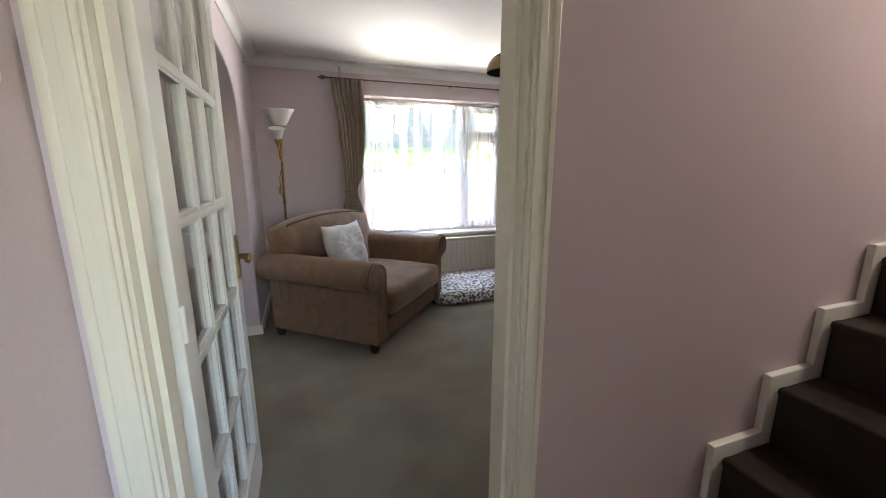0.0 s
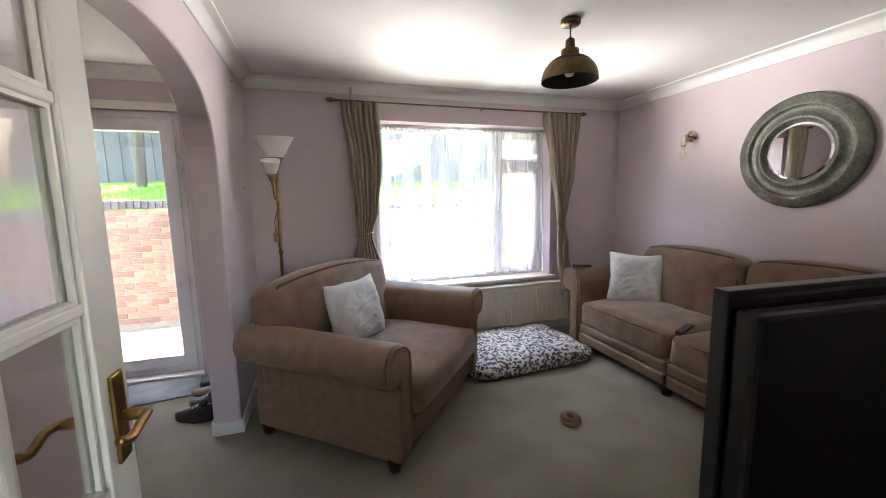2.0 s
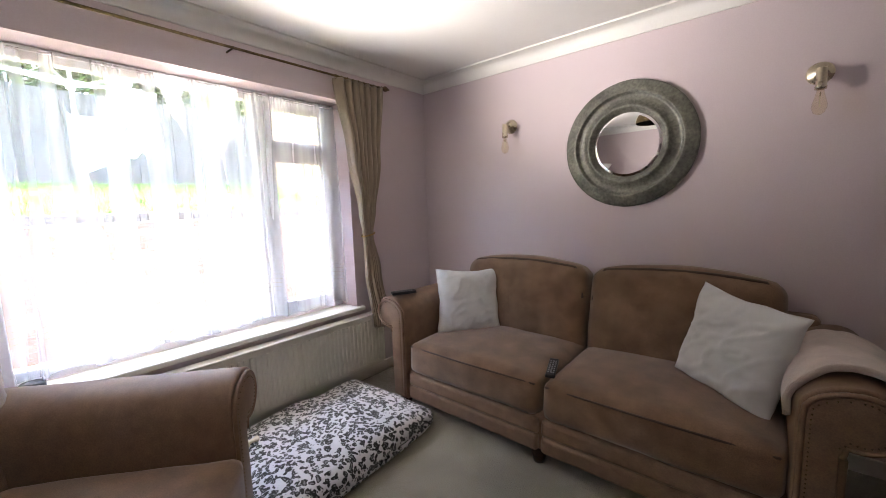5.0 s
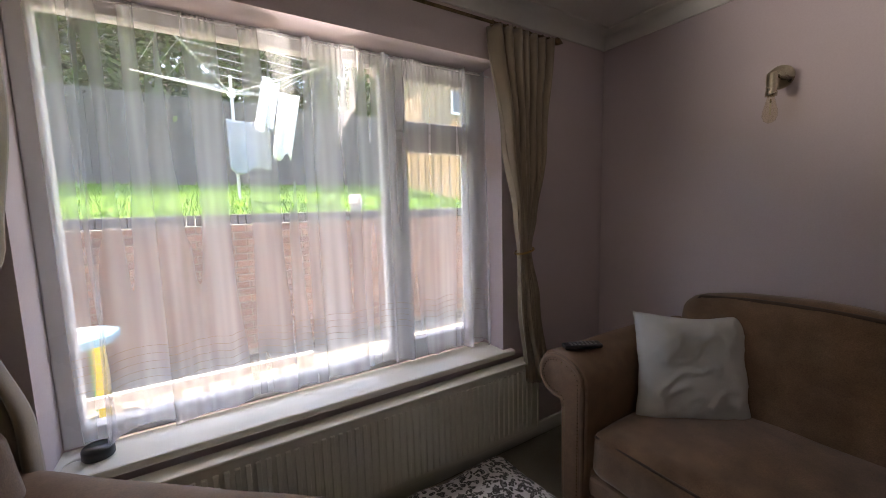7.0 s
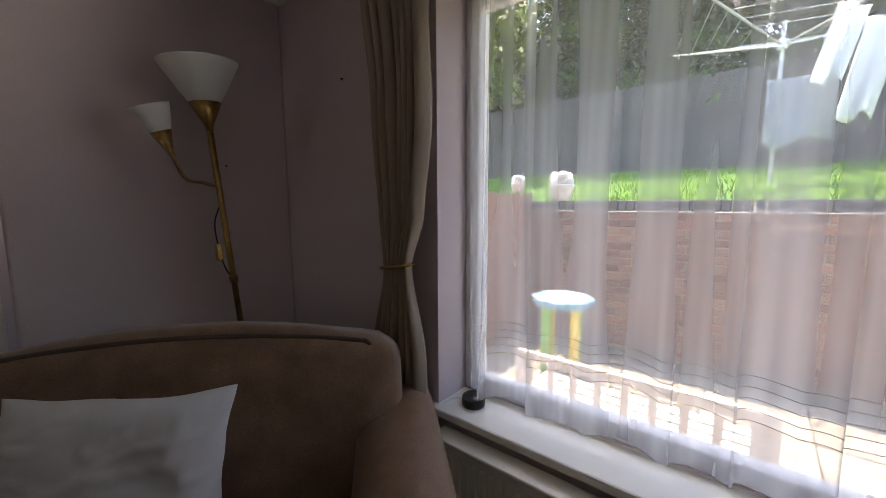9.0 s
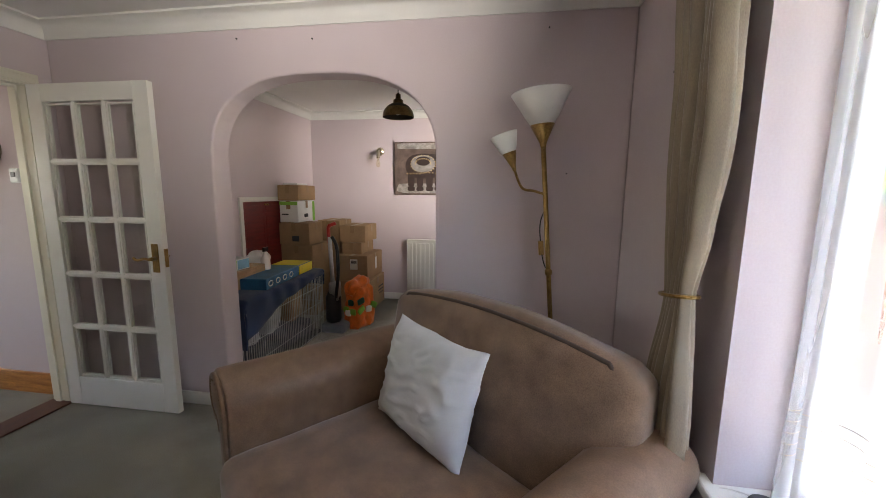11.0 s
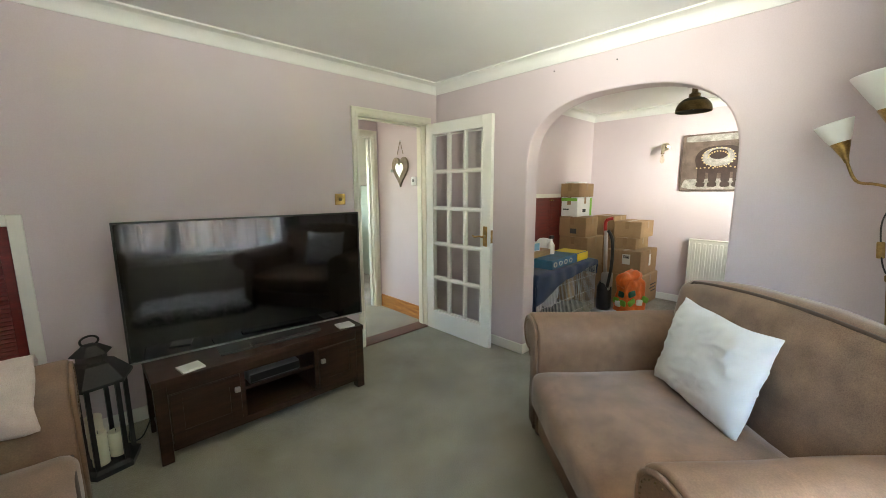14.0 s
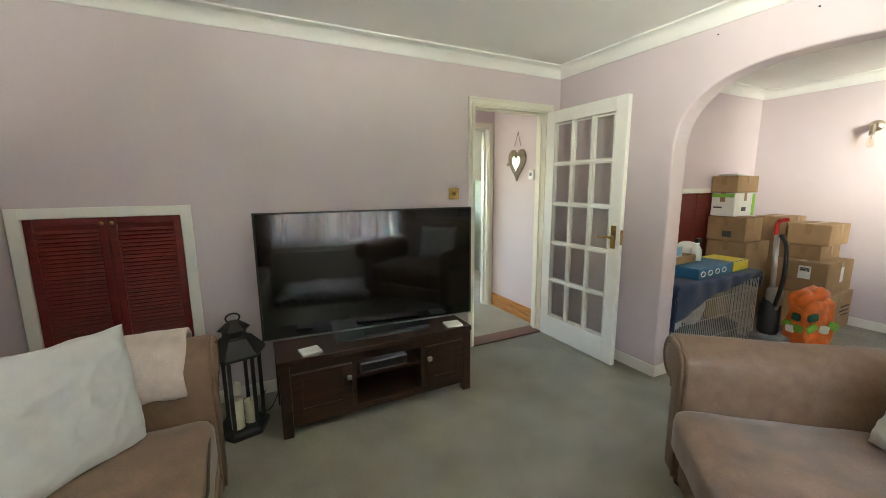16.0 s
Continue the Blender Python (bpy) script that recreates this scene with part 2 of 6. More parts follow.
def leopard():
    """White plush with dark ring spots."""
    m = mat("leopard_print_fleece", (0.60, 0.61, 0.63), 0.95, var=0.05, scale=8, fine=260, bump=0.8, bump_d=0.006, sheen=0.3)
    n, l = m.node_tree.nodes, m.node_tree.links
    tc = n["Texture Coordinate"]
    vo = n.new("ShaderNodeTexVoronoi")
    vo.inputs["Scale"].default_value = 42
    nz = n.new("ShaderNodeTexNoise")
    nz.inputs["Scale"].default_value = 28
    mx = n.new("ShaderNodeMix")
    mx.data_type = "VECTOR"
    mx.inputs["Factor"].default_value = 0.055
    l.new(tc.outputs["Object"], nz.inputs["Vector"])
    l.new(tc.outputs["Object"], mx.inputs["A"])
    l.new(nz.outputs["Color"], mx.inputs["B"])
    l.new(mx.outputs["Result"], vo.inputs["Vector"])
    rp = n.new("ShaderNodeValToRGB")
    rp.color_ramp.interpolation = "EASE"
    e = rp.color_ramp.elements
    e[0].position, e[0].color = 0.0, (0.22, 0.22, 0.24, 1)
    e[1].position, e[1].color = 0.62, (0.66, 0.66, 0.68, 1)
    for p, c in ((0.17, 0.22), (0.23, 0.012), (0.47, 0.012), (0.54, 0.58)):
        k = e.new(p)
        k.color = (c, c, c * 1.05, 1)
    l.new(vo.outputs["Distance"], rp.inputs["Fac"])
    l.new(rp.outputs["Color"], n["Principled BSDF"].inputs["Base Color"])
    return m


M["leopard"] = leopard()


def sheer():
    """Thin voile, part see-through, part scattering cloth; vertical density bands imitate bright folds."""
    m = bpy.data.materials.new("white_sheer_voile")
    m.use_nodes = True
    n, l = m.node_tree.nodes, m.node_tree.links
    n.remove(n["Principled BSDF"])
    out = n["Material Output"]
    tr, di, tl = n.new("ShaderNodeBsdfTransparent"), n.new("ShaderNodeBsdfDiffuse"), n.new("ShaderNodeBsdfTranslucent")
    di.inputs["Color"].default_value = tl.inputs["Color"].default_value = (0.93, 0.94, 0.96, 1)
    tr.inputs["Color"].default_value = (0.97, 0.97, 0.98, 1)
    cloth, mix = n.new("ShaderNodeMixShader"), n.new("ShaderNodeMixShader")
    cloth.inputs[0].default_value = 0.7
    l.new(di.outputs[0], cloth.inputs[1])
    l.new(tl.outputs[0], cloth.inputs[2])
    tc, nz = n.new("ShaderNodeTexCoord"), n.new("ShaderNodeTexNoise")
    mp = n.new("ShaderNodeMapping")
    mp.inputs["Scale"].default_value = (2.4, 1, 0.10)
    l.new(tc.outputs["Object"], mp.inputs["Vector"])
    l.new(mp.outputs["Vector"], nz.inputs["Vector"])
    mr = n.new("ShaderNodeMapRange")
    mr.inputs["From Min"].default_value, mr.inputs["From Max"].default_value = 0.3, 0.7
    # bright and dim fold bands put into the cloth's opacity
    mr.inputs["To Min"].default_value, mr.inputs["To Max"].default_value = 0.14, 0.48
    l.new(nz.outputs["Fac"], mr.inputs["Value"])
    l.new(mr.outputs["Result"], mix.inputs[0])
    l.new(tr.outputs[0], mix.inputs[1])
    l.new(cloth.outputs[0], mix.inputs[2])
    l.new(mix.outputs[0], out.inputs["Surface"])
    return m


def glass(name, col=(0.97, 0.98, 0.97), gloss=1.0):
    m = bpy.data.materials.new(name)
    m.use_nodes = True
    n, l = m.node_tree.nodes, m.node_tree.links
    n.remove(n["Principled BSDF"])
    tr, gl, mix = n.new("ShaderNodeBsdfTransparent"), n.new("ShaderNodeBsdfGlossy"), n.new("ShaderNodeMixShader")
    lw, pw, ml = n.new("ShaderNodeLayerWeight"), n.new("ShaderNodeMath"), n.new("ShaderNodeMath")
    pw.operation, ml.operation = "POWER", "MULTIPLY_ADD"
    pw.inputs[1].default_value = 3.5
    ml.inputs[1].default_value, ml.inputs[2].default_value = 0.75 * gloss, 0.055 * gloss
    tr.inputs["Color"].default_value = (*col, 1)
    gl.inputs["Roughness"].default_value = 0.02
    l.new(lw.outputs["Facing"], pw.inputs[0])
    l.new(pw.outputs[0], ml.inputs[0])
    l.new(ml.outputs[0], mix.inputs[0])
    l.new(tr.outputs[0], mix.inputs[1])
    l.new(gl.outputs[0], mix.inputs[2])
    l.new(mix.outputs[0], n["Material Output"].inputs["Surface"])
    return m


M["sheer"] = sheer()
M["glass"] = glass("clear_glass")
M["amber"] = glass("pale_amber_bulb_glass", (0.985, 0.94, 0.84))


# ---- mesh helpers ----
def part(name, bm, material, parent=None, label="", smooth=False):
    me = bpy.data.meshes.new(name)
    bm.normal_update()
    bm.to_mesh(me)
    bm.free()
    me.materials.append(M[material] if isinstance(material, str) else material)
    if smooth:
        for p in me.polygons:
            p.use_smooth = True
    ob = new(name, me)
    if parent:
        ob.parent = parent
    if label:
        tagged(ob, label)
    return ob


def auto(ob, deg=40):
    """Smooth shading with sharp edges kept."""
    me = ob.data
    for p in me.polygons:
        p.use_smooth = True
    bm = bmesh.new()
    bm.from_mesh(me)
    for e in bm.edges:
        if len(e.link_faces) == 2 and e.calc_face_angle(0) > radians(deg):
            e.smooth = False
    bm.to_mesh(me)
    bm.free()
    return ob


def thing(name, label, category, m=None, group="", kind=""):
    ob = new(name)
    ob.empty_display_size = 0.1
    if m is not None:
        ob.matrix_world = m
    return tagged(ob, label, category, group, kind)


def add_box(bm, x0, x1, y0, y1, z0, z1, bevel=0.0, seg=2, m=None):
    r = bmesh.ops.create_cube(bm, size=1.0, matrix=Matrix.Translation(((x0 + x1) / 2, (y0 + y1) / 2, (z0 + z1) / 2)) @ Matrix.Diagonal((abs(x1 - x0), abs(y1 - y0), abs(z1 - z0), 1)))
    vs = r["verts"]
    if bevel:
        es = {e for v in vs for e in v.link_edges}
        rb = bmesh.ops.bevel(bm, geom=list(es), offset=bevel, segments=seg, affect="EDGES", profile=0.5, clamp_overlap=True)
        vs = list({v for f in rb["faces"] for v in f.verts} | {v for v in vs if v.is_valid})
    if m is not None:
        bmesh.ops.transform(bm, matrix=m, verts=vs)
    return vs


def box(x0, x1, y0, y1, z0, z1, bevel=0.0, seg=2):
    bm = bmesh.new()
    add_box(bm, x0, x1, y0, y1, z0, z1, bevel, seg)
    return bm


def lathe(profile, seg=32, m=None, cap=False):
    """Turned shape from (radius, height) pairs."""
    bm = bmesh.new()
    rings = []
    for r, z in profile:
        rings.append([bm.verts.new((r * math.cos(2 * math.pi * k / seg), r * math.sin(2 * math.pi * k / seg), z)) for k in range(seg)])
    for a, b in zip(rings, rings[1:]):
        for k in range(seg):
            bm.faces.new((a[k], a[(k + 1) % seg], b[(k + 1) % seg], b[k]))
    if cap:
        bm.faces.new(list(reversed(rings[0])))
        bm.faces.new(rings[-1])
    if m is not None:
        bmesh.ops.transform(bm, matrix=m, verts=bm.verts)
    return bm


def smooth_line(pts, n=8):
    """Points along a smooth line through the given ones."""
    pts = [Vector(p) for p in pts]
    res = []
    for i in range(len(pts) - 1):
        p0, p1, p2, p3 = pts[max(i - 1, 0)], pts[i], pts[i + 1], pts[min(i + 2, len(pts) - 1)]
        for k in range(n):
            t = k / n
            res.append(0.5 * (2 * p1 + (p2 - p0) * t + (2 * p0 - 5 * p1 + 4 * p2 - p3) * t * t + (3 * p1 - p0 - 3 * p2 + p3) * t ** 3))
    return res + [pts[-1]]


def tube(pts, r, seg=8, bm=None, radii=None, closed=False):
    bm = bm or bmesh.new()
    pts = [Vector(p) for p in pts]
    rings = []
    up = None
    for i, p in enumerate(pts):
        if closed:
            d = pts[(i + 1) % len(pts)] - pts[i - 1]
        else:
            d = pts[min(i + 1, len(pts) - 1)] - pts[max(i - 1, 0)]
        d = d.normalized() if d.length > 1e-9 else Vector((0, 0, 1))
        if up is None:
            up = d.orthogonal().normalized()
        up = (up - d * up.dot(d)).normalized()
        s = d.cross(up)
        rr = radii[i] if radii else r
        rings.append([bm.verts.new(p + rr * (math.cos(2 * math.pi * k / seg) * up + math.sin(2 * math.pi * k / seg) * s)) for k in range(seg)])
    pairs = list(zip(rings, rings[1:])) + ([(rings[-1], rings[0])] if closed else [])
    for a, b in pairs:
        for k in range(seg):
            bm.faces.new((a[k], a[(k + 1) % seg], b[(k + 1) % seg], b[k]))
    if not closed:
        bm.faces.new(list(reversed(rings[0])))
        bm.faces.new(rings[-1])
    return bm


def prism(outline, lo, hi, axis="x", bevel=0.0, seg=2):
    """A flat outline (a, b) pulled from lo to hi along an axis; a, b are the other two axes in order."""
    bm = bmesh.new()
    place = {"x": lambda a, b, c: (c, a, b), "y": lambda a, b, c: (a, c, b), "z": lambda a, b, c: (a, b, c)}[axis]
    lo_v = [bm.verts.new(place(a, b, lo)) for a, b in outline]
    hi_v = [bm.verts.new(place(a, b, hi)) for a, b in outline]
    f1, f2 = bm.faces.new(lo_v), bm.faces.new(list(reversed(hi_v)))
    n = len(outline)
    for k in range(n):
        bm.faces.new((lo_v[k], hi_v[k], hi_v[(k + 1) % n], lo_v[(k + 1) % n]))
    bmesh.ops.recalc_face_normals(bm, faces=bm.faces)
    if bevel:
        es = [e for e in bm.edges if any(f in (f1, f2) for f in e.link_faces)]
        bmesh.ops.bevel(bm, geom=es, offset=bevel, segments=seg, affect="EDGES", profile=0.5, clamp_overlap=True)
    bmesh.ops.triangulate(bm, faces=[f for f in bm.faces if len(f.verts) > 4])
    return bm


def soft_block(sx, sy, sz, nx=14, ny=14, nz=6, round_=0.06, puff=0.02, wobble=0.006, seed=0, freq=7.0):
    """A padded cushion: a rounded block, centred on x and y, standing on z = 0, bulging and slightly uneven."""
    bm = bmesh.new()
    bmesh.ops.create_cube(bm, size=2.0)
    bmesh.ops.subdivide_edges(bm, edges=bm.edges[:], cuts=max(nx, ny) - 1, use_grid_fill=True)
    off = Vector((seed * 3.7, seed * 1.3, seed * 5.1))
    hx, hy, hz = sx / 2, sy / 2, sz / 2
    for v in bm.verts:
        c = v.co
        u, w, t = c.x, c.y, c.z
        p = Vector((u * hx, w * hy, t * hz))
        q = Vector((max(-hx + round_, min(hx - round_, p.x)), max(-hy + round_, min(hy - round_, p.y)), max(-hz + min(round_, hz * 0.95), min(hz - min(round_, hz * 0.95), p.z))))
        d = p - q
        if d.length > 1e-6:
            d = d.normalized() * round_
            d.z = d.z * min(1, hz * 0.95 / round_)
            p = q + d
        p.z += puff * t * (1 - u * u) * (1 - w * w)
        p.x += puff * 0.4 * u * (1 - w * w) * (1 - t * t)
        p.y += puff * 0.4 * w * (1 - u * u) * (1 - t * t)
        nse = noise.noise_vector((p + off) * freq)
        p += nse * wobble
        v.co = p + Vector((0, 0, hz))
    return bm


def pillow_mesh(w, h, thick, seed=0, n=40):
    """A scatter cushion lying in the xz plane, its seams pinched, corners pulled out, creases across."""
    bm = bmesh.new()
    off = Vector((seed * 2.1, seed * 4.3, seed))
    sheets = []
    for side in (-1, 1):
        grid = []
        for i in range(n + 1):
            row = []
            for j in range(n + 1):
                u, v = 2 * i / n - 1, 2 * j / n - 1
                edge = (1 - u ** 4) * (1 - v ** 4)
                pull = 1 - 0.09 * (1 - abs(u) ** 1.5) * abs(v) ** 6 - 0.0
                pull2 = 1 - 0.09 * (1 - abs(v) ** 1.5) * abs(u) ** 6
                x, z = u * w / 2 * pull2, v * h / 2 * pull
                y = side * thick / 2 * max(edge, 0) ** 0.72
                p = Vector((x, y, z))
                cr = noise.noise(Vector((u * 2.2 + v * 1.4, v * 0.9 - u * 0.5, side)) * 1.0 + off)
                cr2 = 1 - abs(noise.noise(Vector((u * 1.2 + v * 1.0, v * 3.0 - u * 2.0, side * 2)) * 1.3 + off)) * 2
                p.y += side * max(edge, 0) ** 0.5 * (cr * 0.013 + max(0, cr2 - 0.68) * 0.030)
                wv = noise.noise_vector(Vector((u, 0, v)) * 2.5 + off) * 0.008
                row.append(p + Vector((wv.x, wv.y * 0.5, wv.z)))
            grid.append(row)
        sheets.append(grid)
    vs = []
    for s, grid in enumerate(sheets):
        vs.append([[bm.verts.new(c) for c in row] for row in grid])
    for s in range(2):
        for i in range(n):
            for j in range(n):
                q = (vs[s][i][j], vs[s][i + 1][j], vs[s][i + 1][j + 1], vs[s][i][j + 1])
                bm.faces.new(q if s == 0 else tuple(reversed(q)))
    bmesh.ops.remove_doubles(bm, verts=bm.verts, dist=0.004)
    bmesh.ops.recalc_face_normals(bm, faces=bm.faces)
    return bm


# ---- structure ----
XL, XR, YD, YW, CEIL = -0.35, 3.268, 1.624, 5.017, 2.375
XLD, XD, YDB = -0.50, -3.004, 1.953           # arch wall's dining face, far dining wall, dining back wall
YH, YK = 1.50, 0.70                          # hall faces of the lounge wall and the kitchen wall
WX0, WX1, WZ0, WZ1 = 0.65, 2.44, 0.555, 2.08  # window opening
PX0, PX1, PZ1 = -2.17, -0.80, 2.09           # patio doors' opening
AY0, AY1, AZS, AZT = 2.69, 4.035, 1.545, 2.04  # arch
DX0, DX1, DZ1 = -0.235, 0.545, 2.02          # lounge doorway
OUT = 0.27                                   # outer wall thickness


def structure(name, bm, material, label):
    return tagged(part(name, bm, material), label, "", "", "structure")


def wall_pieces(pieces):
    bm = bmesh.new()
    for p in pieces:
        add_box(bm, *p)
    return bm


structure("floor", box(-3.3, 3.6, 1.56, YW + 0.06, -0.12, 0.0), "carpet", "grey-beige short pile carpet over the lounge and dining floor")
structure("floor_hall", box(-0.42, 5.0, 0.6, 1.555, -0.12, 0.0), "carpet", "grey-beige carpet on the hall floor")
structure("floor_kitchen", box(-1.2, 2.0, -2.5, 0.595, -0.12, -0.002), "concrete", "pale kitchen floor")
structure("ceiling", box(-3.3, 3.6, 1.505, YW + 0.1, CEIL, CEIL + 0.15), "ceiling", "white painted lounge ceiling")
structure("ceiling_hall", box(-0.4, 5.0, -2.5, 1.50, 2.755, 2.875), "ceiling", "white painted hall ceiling")

y0, y1 = YW, YW + OUT
structure("wall_window", wall_pieces([
    (XLD + 0.0, WX0, y0, y1, -0.3, 2.75), (WX1, XR + 0.2, y0, y1, -0.3, 2.75), (WX0, WX1, y0, y1, -0.3, WZ0), (WX0, WX1, y0, y1, WZ1, 2.75),
    (PX1, XLD, y0, y1, -0.3, 2.75), (PX0, PX1, y0, y1, PZ1, 2.75), (XD - 0.2, PX0, y0, y1, -0.3, 2.75), (PX0, PX1, y0, y1, -0.3, 0.02)]), "wall",
    "mauve painted outer wall with a window and patio doors")
structure("wall_mirror", box(XR, XR + 0.2, 1.50, YW, -0.1, CEIL), "wall", "mauve painted lounge wall behind the long sofa")
HX0, HX1, HZ1 = 2.53, 3.205, 1.225            # understairs hatch opening
structure("wall_door", wall_pieces([
    (-0.42, DX0, YH, YD, 0, 2.80), (DX0, DX1, YH, YD, DZ1, 2.80), (DX1, HX0, YH, YD, 0, 2.80),
    (HX0, HX1, YH, YD, HZ1, 2.80), (HX0, HX1, YH, YD, 0, 0.06), (HX1, XR, YH, YD, 0, 2.80), (XR, 5.0, YH, YD, 0, 2.8)]), "wall",
    "mauve painted wall with the lounge doorway and a low cupboard opening")
structure("cupboard_back", wall_pieces([(HX0, HX1, YH - 0.02, YH - 0.005, 0, 1.3)]), "dark_wood", "dark inside of the understairs cupboard")
structure("wall_dining_back", box(XD, XLD, YDB - 0.12, YDB, 0, CEIL), "wall", "mauve painted dining wall with a red cupboard")
structure("wall_dining_side", box(XD - 0.2, XD, YDB - 0.12, YW, -0.1, CEIL), "wall", "mauve painted dining wall with a radiator and a canvas")


def arch_curve(n=28, p=2.6):
    c, a, b = (AY0 + AY1) / 2, (AY1 - AY0) / 2, AZT - AZS
    pts = []
    for k in range(n + 1):
        t = math.pi * k / n
        cx, sz = math.cos(t), math.sin(t)
        pts.append((c - a * math.copysign(abs(cx) ** (2 / p), cx), AZS + b * sz ** (2 / p)))
    return pts


outline = [(1.624, 0), (AY0, 0)] + arch_curve() + [(AY1, 0), (YW, 0), (YW, CEIL), (1.624, CEIL)]
structure("wall_arch", prism(outline, XLD, XL, "x", 0.012, 3), "wall", "mauve painted wall with a rounded archway to the dining room")

# hall, stairs side and kitchen shell
KX0, KX1 = -0.235, 0.55
structure("wall_hall_end", box(-0.42, -0.29, 0.58, YH, 0, 2.8), "wall", "mauve painted hall wall with a heart mirror")
structure("wall_kitchen", wall_pieces([(-0.42, KX0, YK - 0.12, YK, 0, 2.8), (KX1, 5.0, YK - 0.12, YK, 0, 2.8), (KX0, KX1, YK - 0.12, YK, 2.0, 2.8)]), "wall", "mauve wall with the kitchen doorway")
structure("wall_stair_end", box(4.95, 5.0, YK, YH, 0, 2.8), "wall", "mauve wall at the top of the stairs")
structure("wall_kitchen_far", wall_pieces([(-1.2, 0.2, -2.42, -2.3, 0, 2.8), (1.7, 2.0, -2.42, -2.3, 0, 2.8), (0.2, 1.7, -2.42, -2.3, 0, 1.0), (0.2, 1.7, -2.42, -2.3, 2.0, 2.8)]), "kitchen_wall", "pale green kitchen wall with a window opening")
structure("wall_kitchen_side", wall_pieces([(-1.2, -1.1, -2.3, 0.58, 0, 2.8), (1.9, 2.0, -2.3, 0.58, 0, 2.8)]), "kitchen_wall", "pale green kitchen side walls")


def coving(name, pts, inner):
    """Concave plaster cove along a closed run of wall corners (x, y), turning inwards."""
    prof = [(0.0, -0.092), (0.009, -0.092), (0.011, -0.084)] + [(0.011 + 0.064 * (1 - math.cos(t)), -0.084 + 0.070 * math.sin(t)) for t in [k * math.pi / 2 / 7 for k in range(1, 8)]] + [(0.084, -0.011), (0.084, 0.0)]
    bm = bmesh.new()
    n = len(pts)
    rings = []
    for i, p in enumerate(pts):
        a, b = Vector(pts[i - 1]), Vector(pts[(i + 1) % n])
        p = Vector(p)
        d1, d2 = (p - a).normalized(), (b - p).normalized()
        n1, n2 = Vector((-d1.y, d1.x)) * inner, Vector((-d2.y, d2.x)) * inner
        mit = (n1 + n2) / (1 + n1.dot(n2))
        rings.append([bm.verts.new((p.x + mit.x * o, p.y + mit.y * o, CEIL + z)) for o, z in prof])
    for i in range(n):
        a, b = rings[i], rings[(i + 1) % n]
        for k in range(len(prof) - 1):
            bm.faces.new((a[k], b[k], b[k + 1], a[k + 1]))
    bmesh.ops.recalc_face_normals(bm, faces=bm.faces)
    return auto(structure(name, bm, "coving", "white plaster coving along the ceiling"), 35)


coving("trim_coving_lounge", [(XL, YD), (XR, YD), (XR, YW), (XL, YW)], 1)
coving("trim_coving_dining", [(XD, YDB), (XLD, YDB), (XLD, YW), (XD, YW)], 1)


def skirting(name, runs, material="white", h=0.085):
    bm = bmesh.new()
    for x0, x1, y0, y1 in runs:
        add_box(bm, x0, x1, y0, y1, 0, h, 0.005)
    return structure(name, bm, material, "painted skirting board along the wall foot")


skirting("baseboard_arch", [(XL, XL + 0.015, YD, AY0 - 0.001), (XL, XL + 0.015, AY1 + 0.001, YW), (XLD - 0.001, XL + 0.015, AY0, AY0 + 0.014), (XLD - 0.001, XL + 0.015, AY1 - 0.014, AY1)])
skirting("baseboard_lounge", [(0.60, 2.47, YD, YD + 0.015), (XL + 0.016, XR, YW - 0.015, YW), (XR - 0.015, XR, YD, YW - 0.016)])
skirting("baseboard_dining", [(XD, XD + 0.015, YDB, YW), (XD + 0.016, -1.7, YDB, YDB + 0.015), (XLD - 0.015, XLD, YDB, AY0 - 0.002), (XLD - 0.015, XLD, AY1 + 0.002, YW)])
skirting("baseboard_hall", [(-0.29, -0.272, YK + 0.02, YH - 0.02)], "pine", 0.15)
structure("trim_threshold", box(DX0 + 0.005, DX1 - 0.005, YH - 0.02, YD + 0.02, 0.0, 0.012, 0.004), "threshold", "red-brown wooden threshold strip in the doorway")


def door_lining(name, x0, x1, ya, yb, ztop, label, arch_w=0.062):
    """Painted lining and architraves round a doorway through a wall from ya to yb."""
    root = thing(name, label, "door frame", None, "", "structure")
    part("lining", wall_pieces([(x0, x0 + 0.026, ya + 0.001, yb - 0.001, 0, ztop), (x1 - 0.026, x1, ya + 0.001, yb - 0.001, 0, ztop), (x0 + 0.026, x1 - 0.026, ya + 0.001, yb - 0.001, ztop - 0.026, ztop)]), "gloss", root)
    part("door_stop", wall_pieces([(x0 + 0.027, x0 + 0.039, ya + 0.03, ya + 0.07, 0, ztop - 0.027), (x1 - 0.039, x1 - 0.027, ya + 0.03, ya + 0.07, 0, ztop - 0.027), (x0 + 0.04, x1 - 0.04, ya + 0.03, ya + 0.07, ztop - 0.039, ztop - 0.027)]), "gloss", root)
    for y, s in ((yb, 1), (ya, -1)):
        bm = bmesh.new()
        for k, (w0, w1, d) in enumerate(((0.0, arch_w, 0.012), (0.008, arch_w * 0.45, 0.018), (arch_w * 0.7, arch_w - 0.004, 0.016))):
            add_box(bm, x0 - w1 + 0.02, x0 - w0 + 0.02, y, y + s * d, 0, ztop - 0.02 + w1, 0.003)
            add_box(bm, x1 + w0 - 0.02, x1 + w1 - 0.02, y, y + s * d, 0, ztop - 0.02 + w1, 0.003)
            add_box(bm, x0 - w1 + 0.02, x1 + w1 - 0.02, y, y + s * (d + 0.0005), ztop - 0.02 + w0, ztop - 0.02 + w1, 0.003)
        part("architrave", bm, "gloss", root)
    return root


door_lining("door_frame_lounge", DX0, DX1, YH, YD, DZ1, "cream gloss painted door frame with moulded architraves")
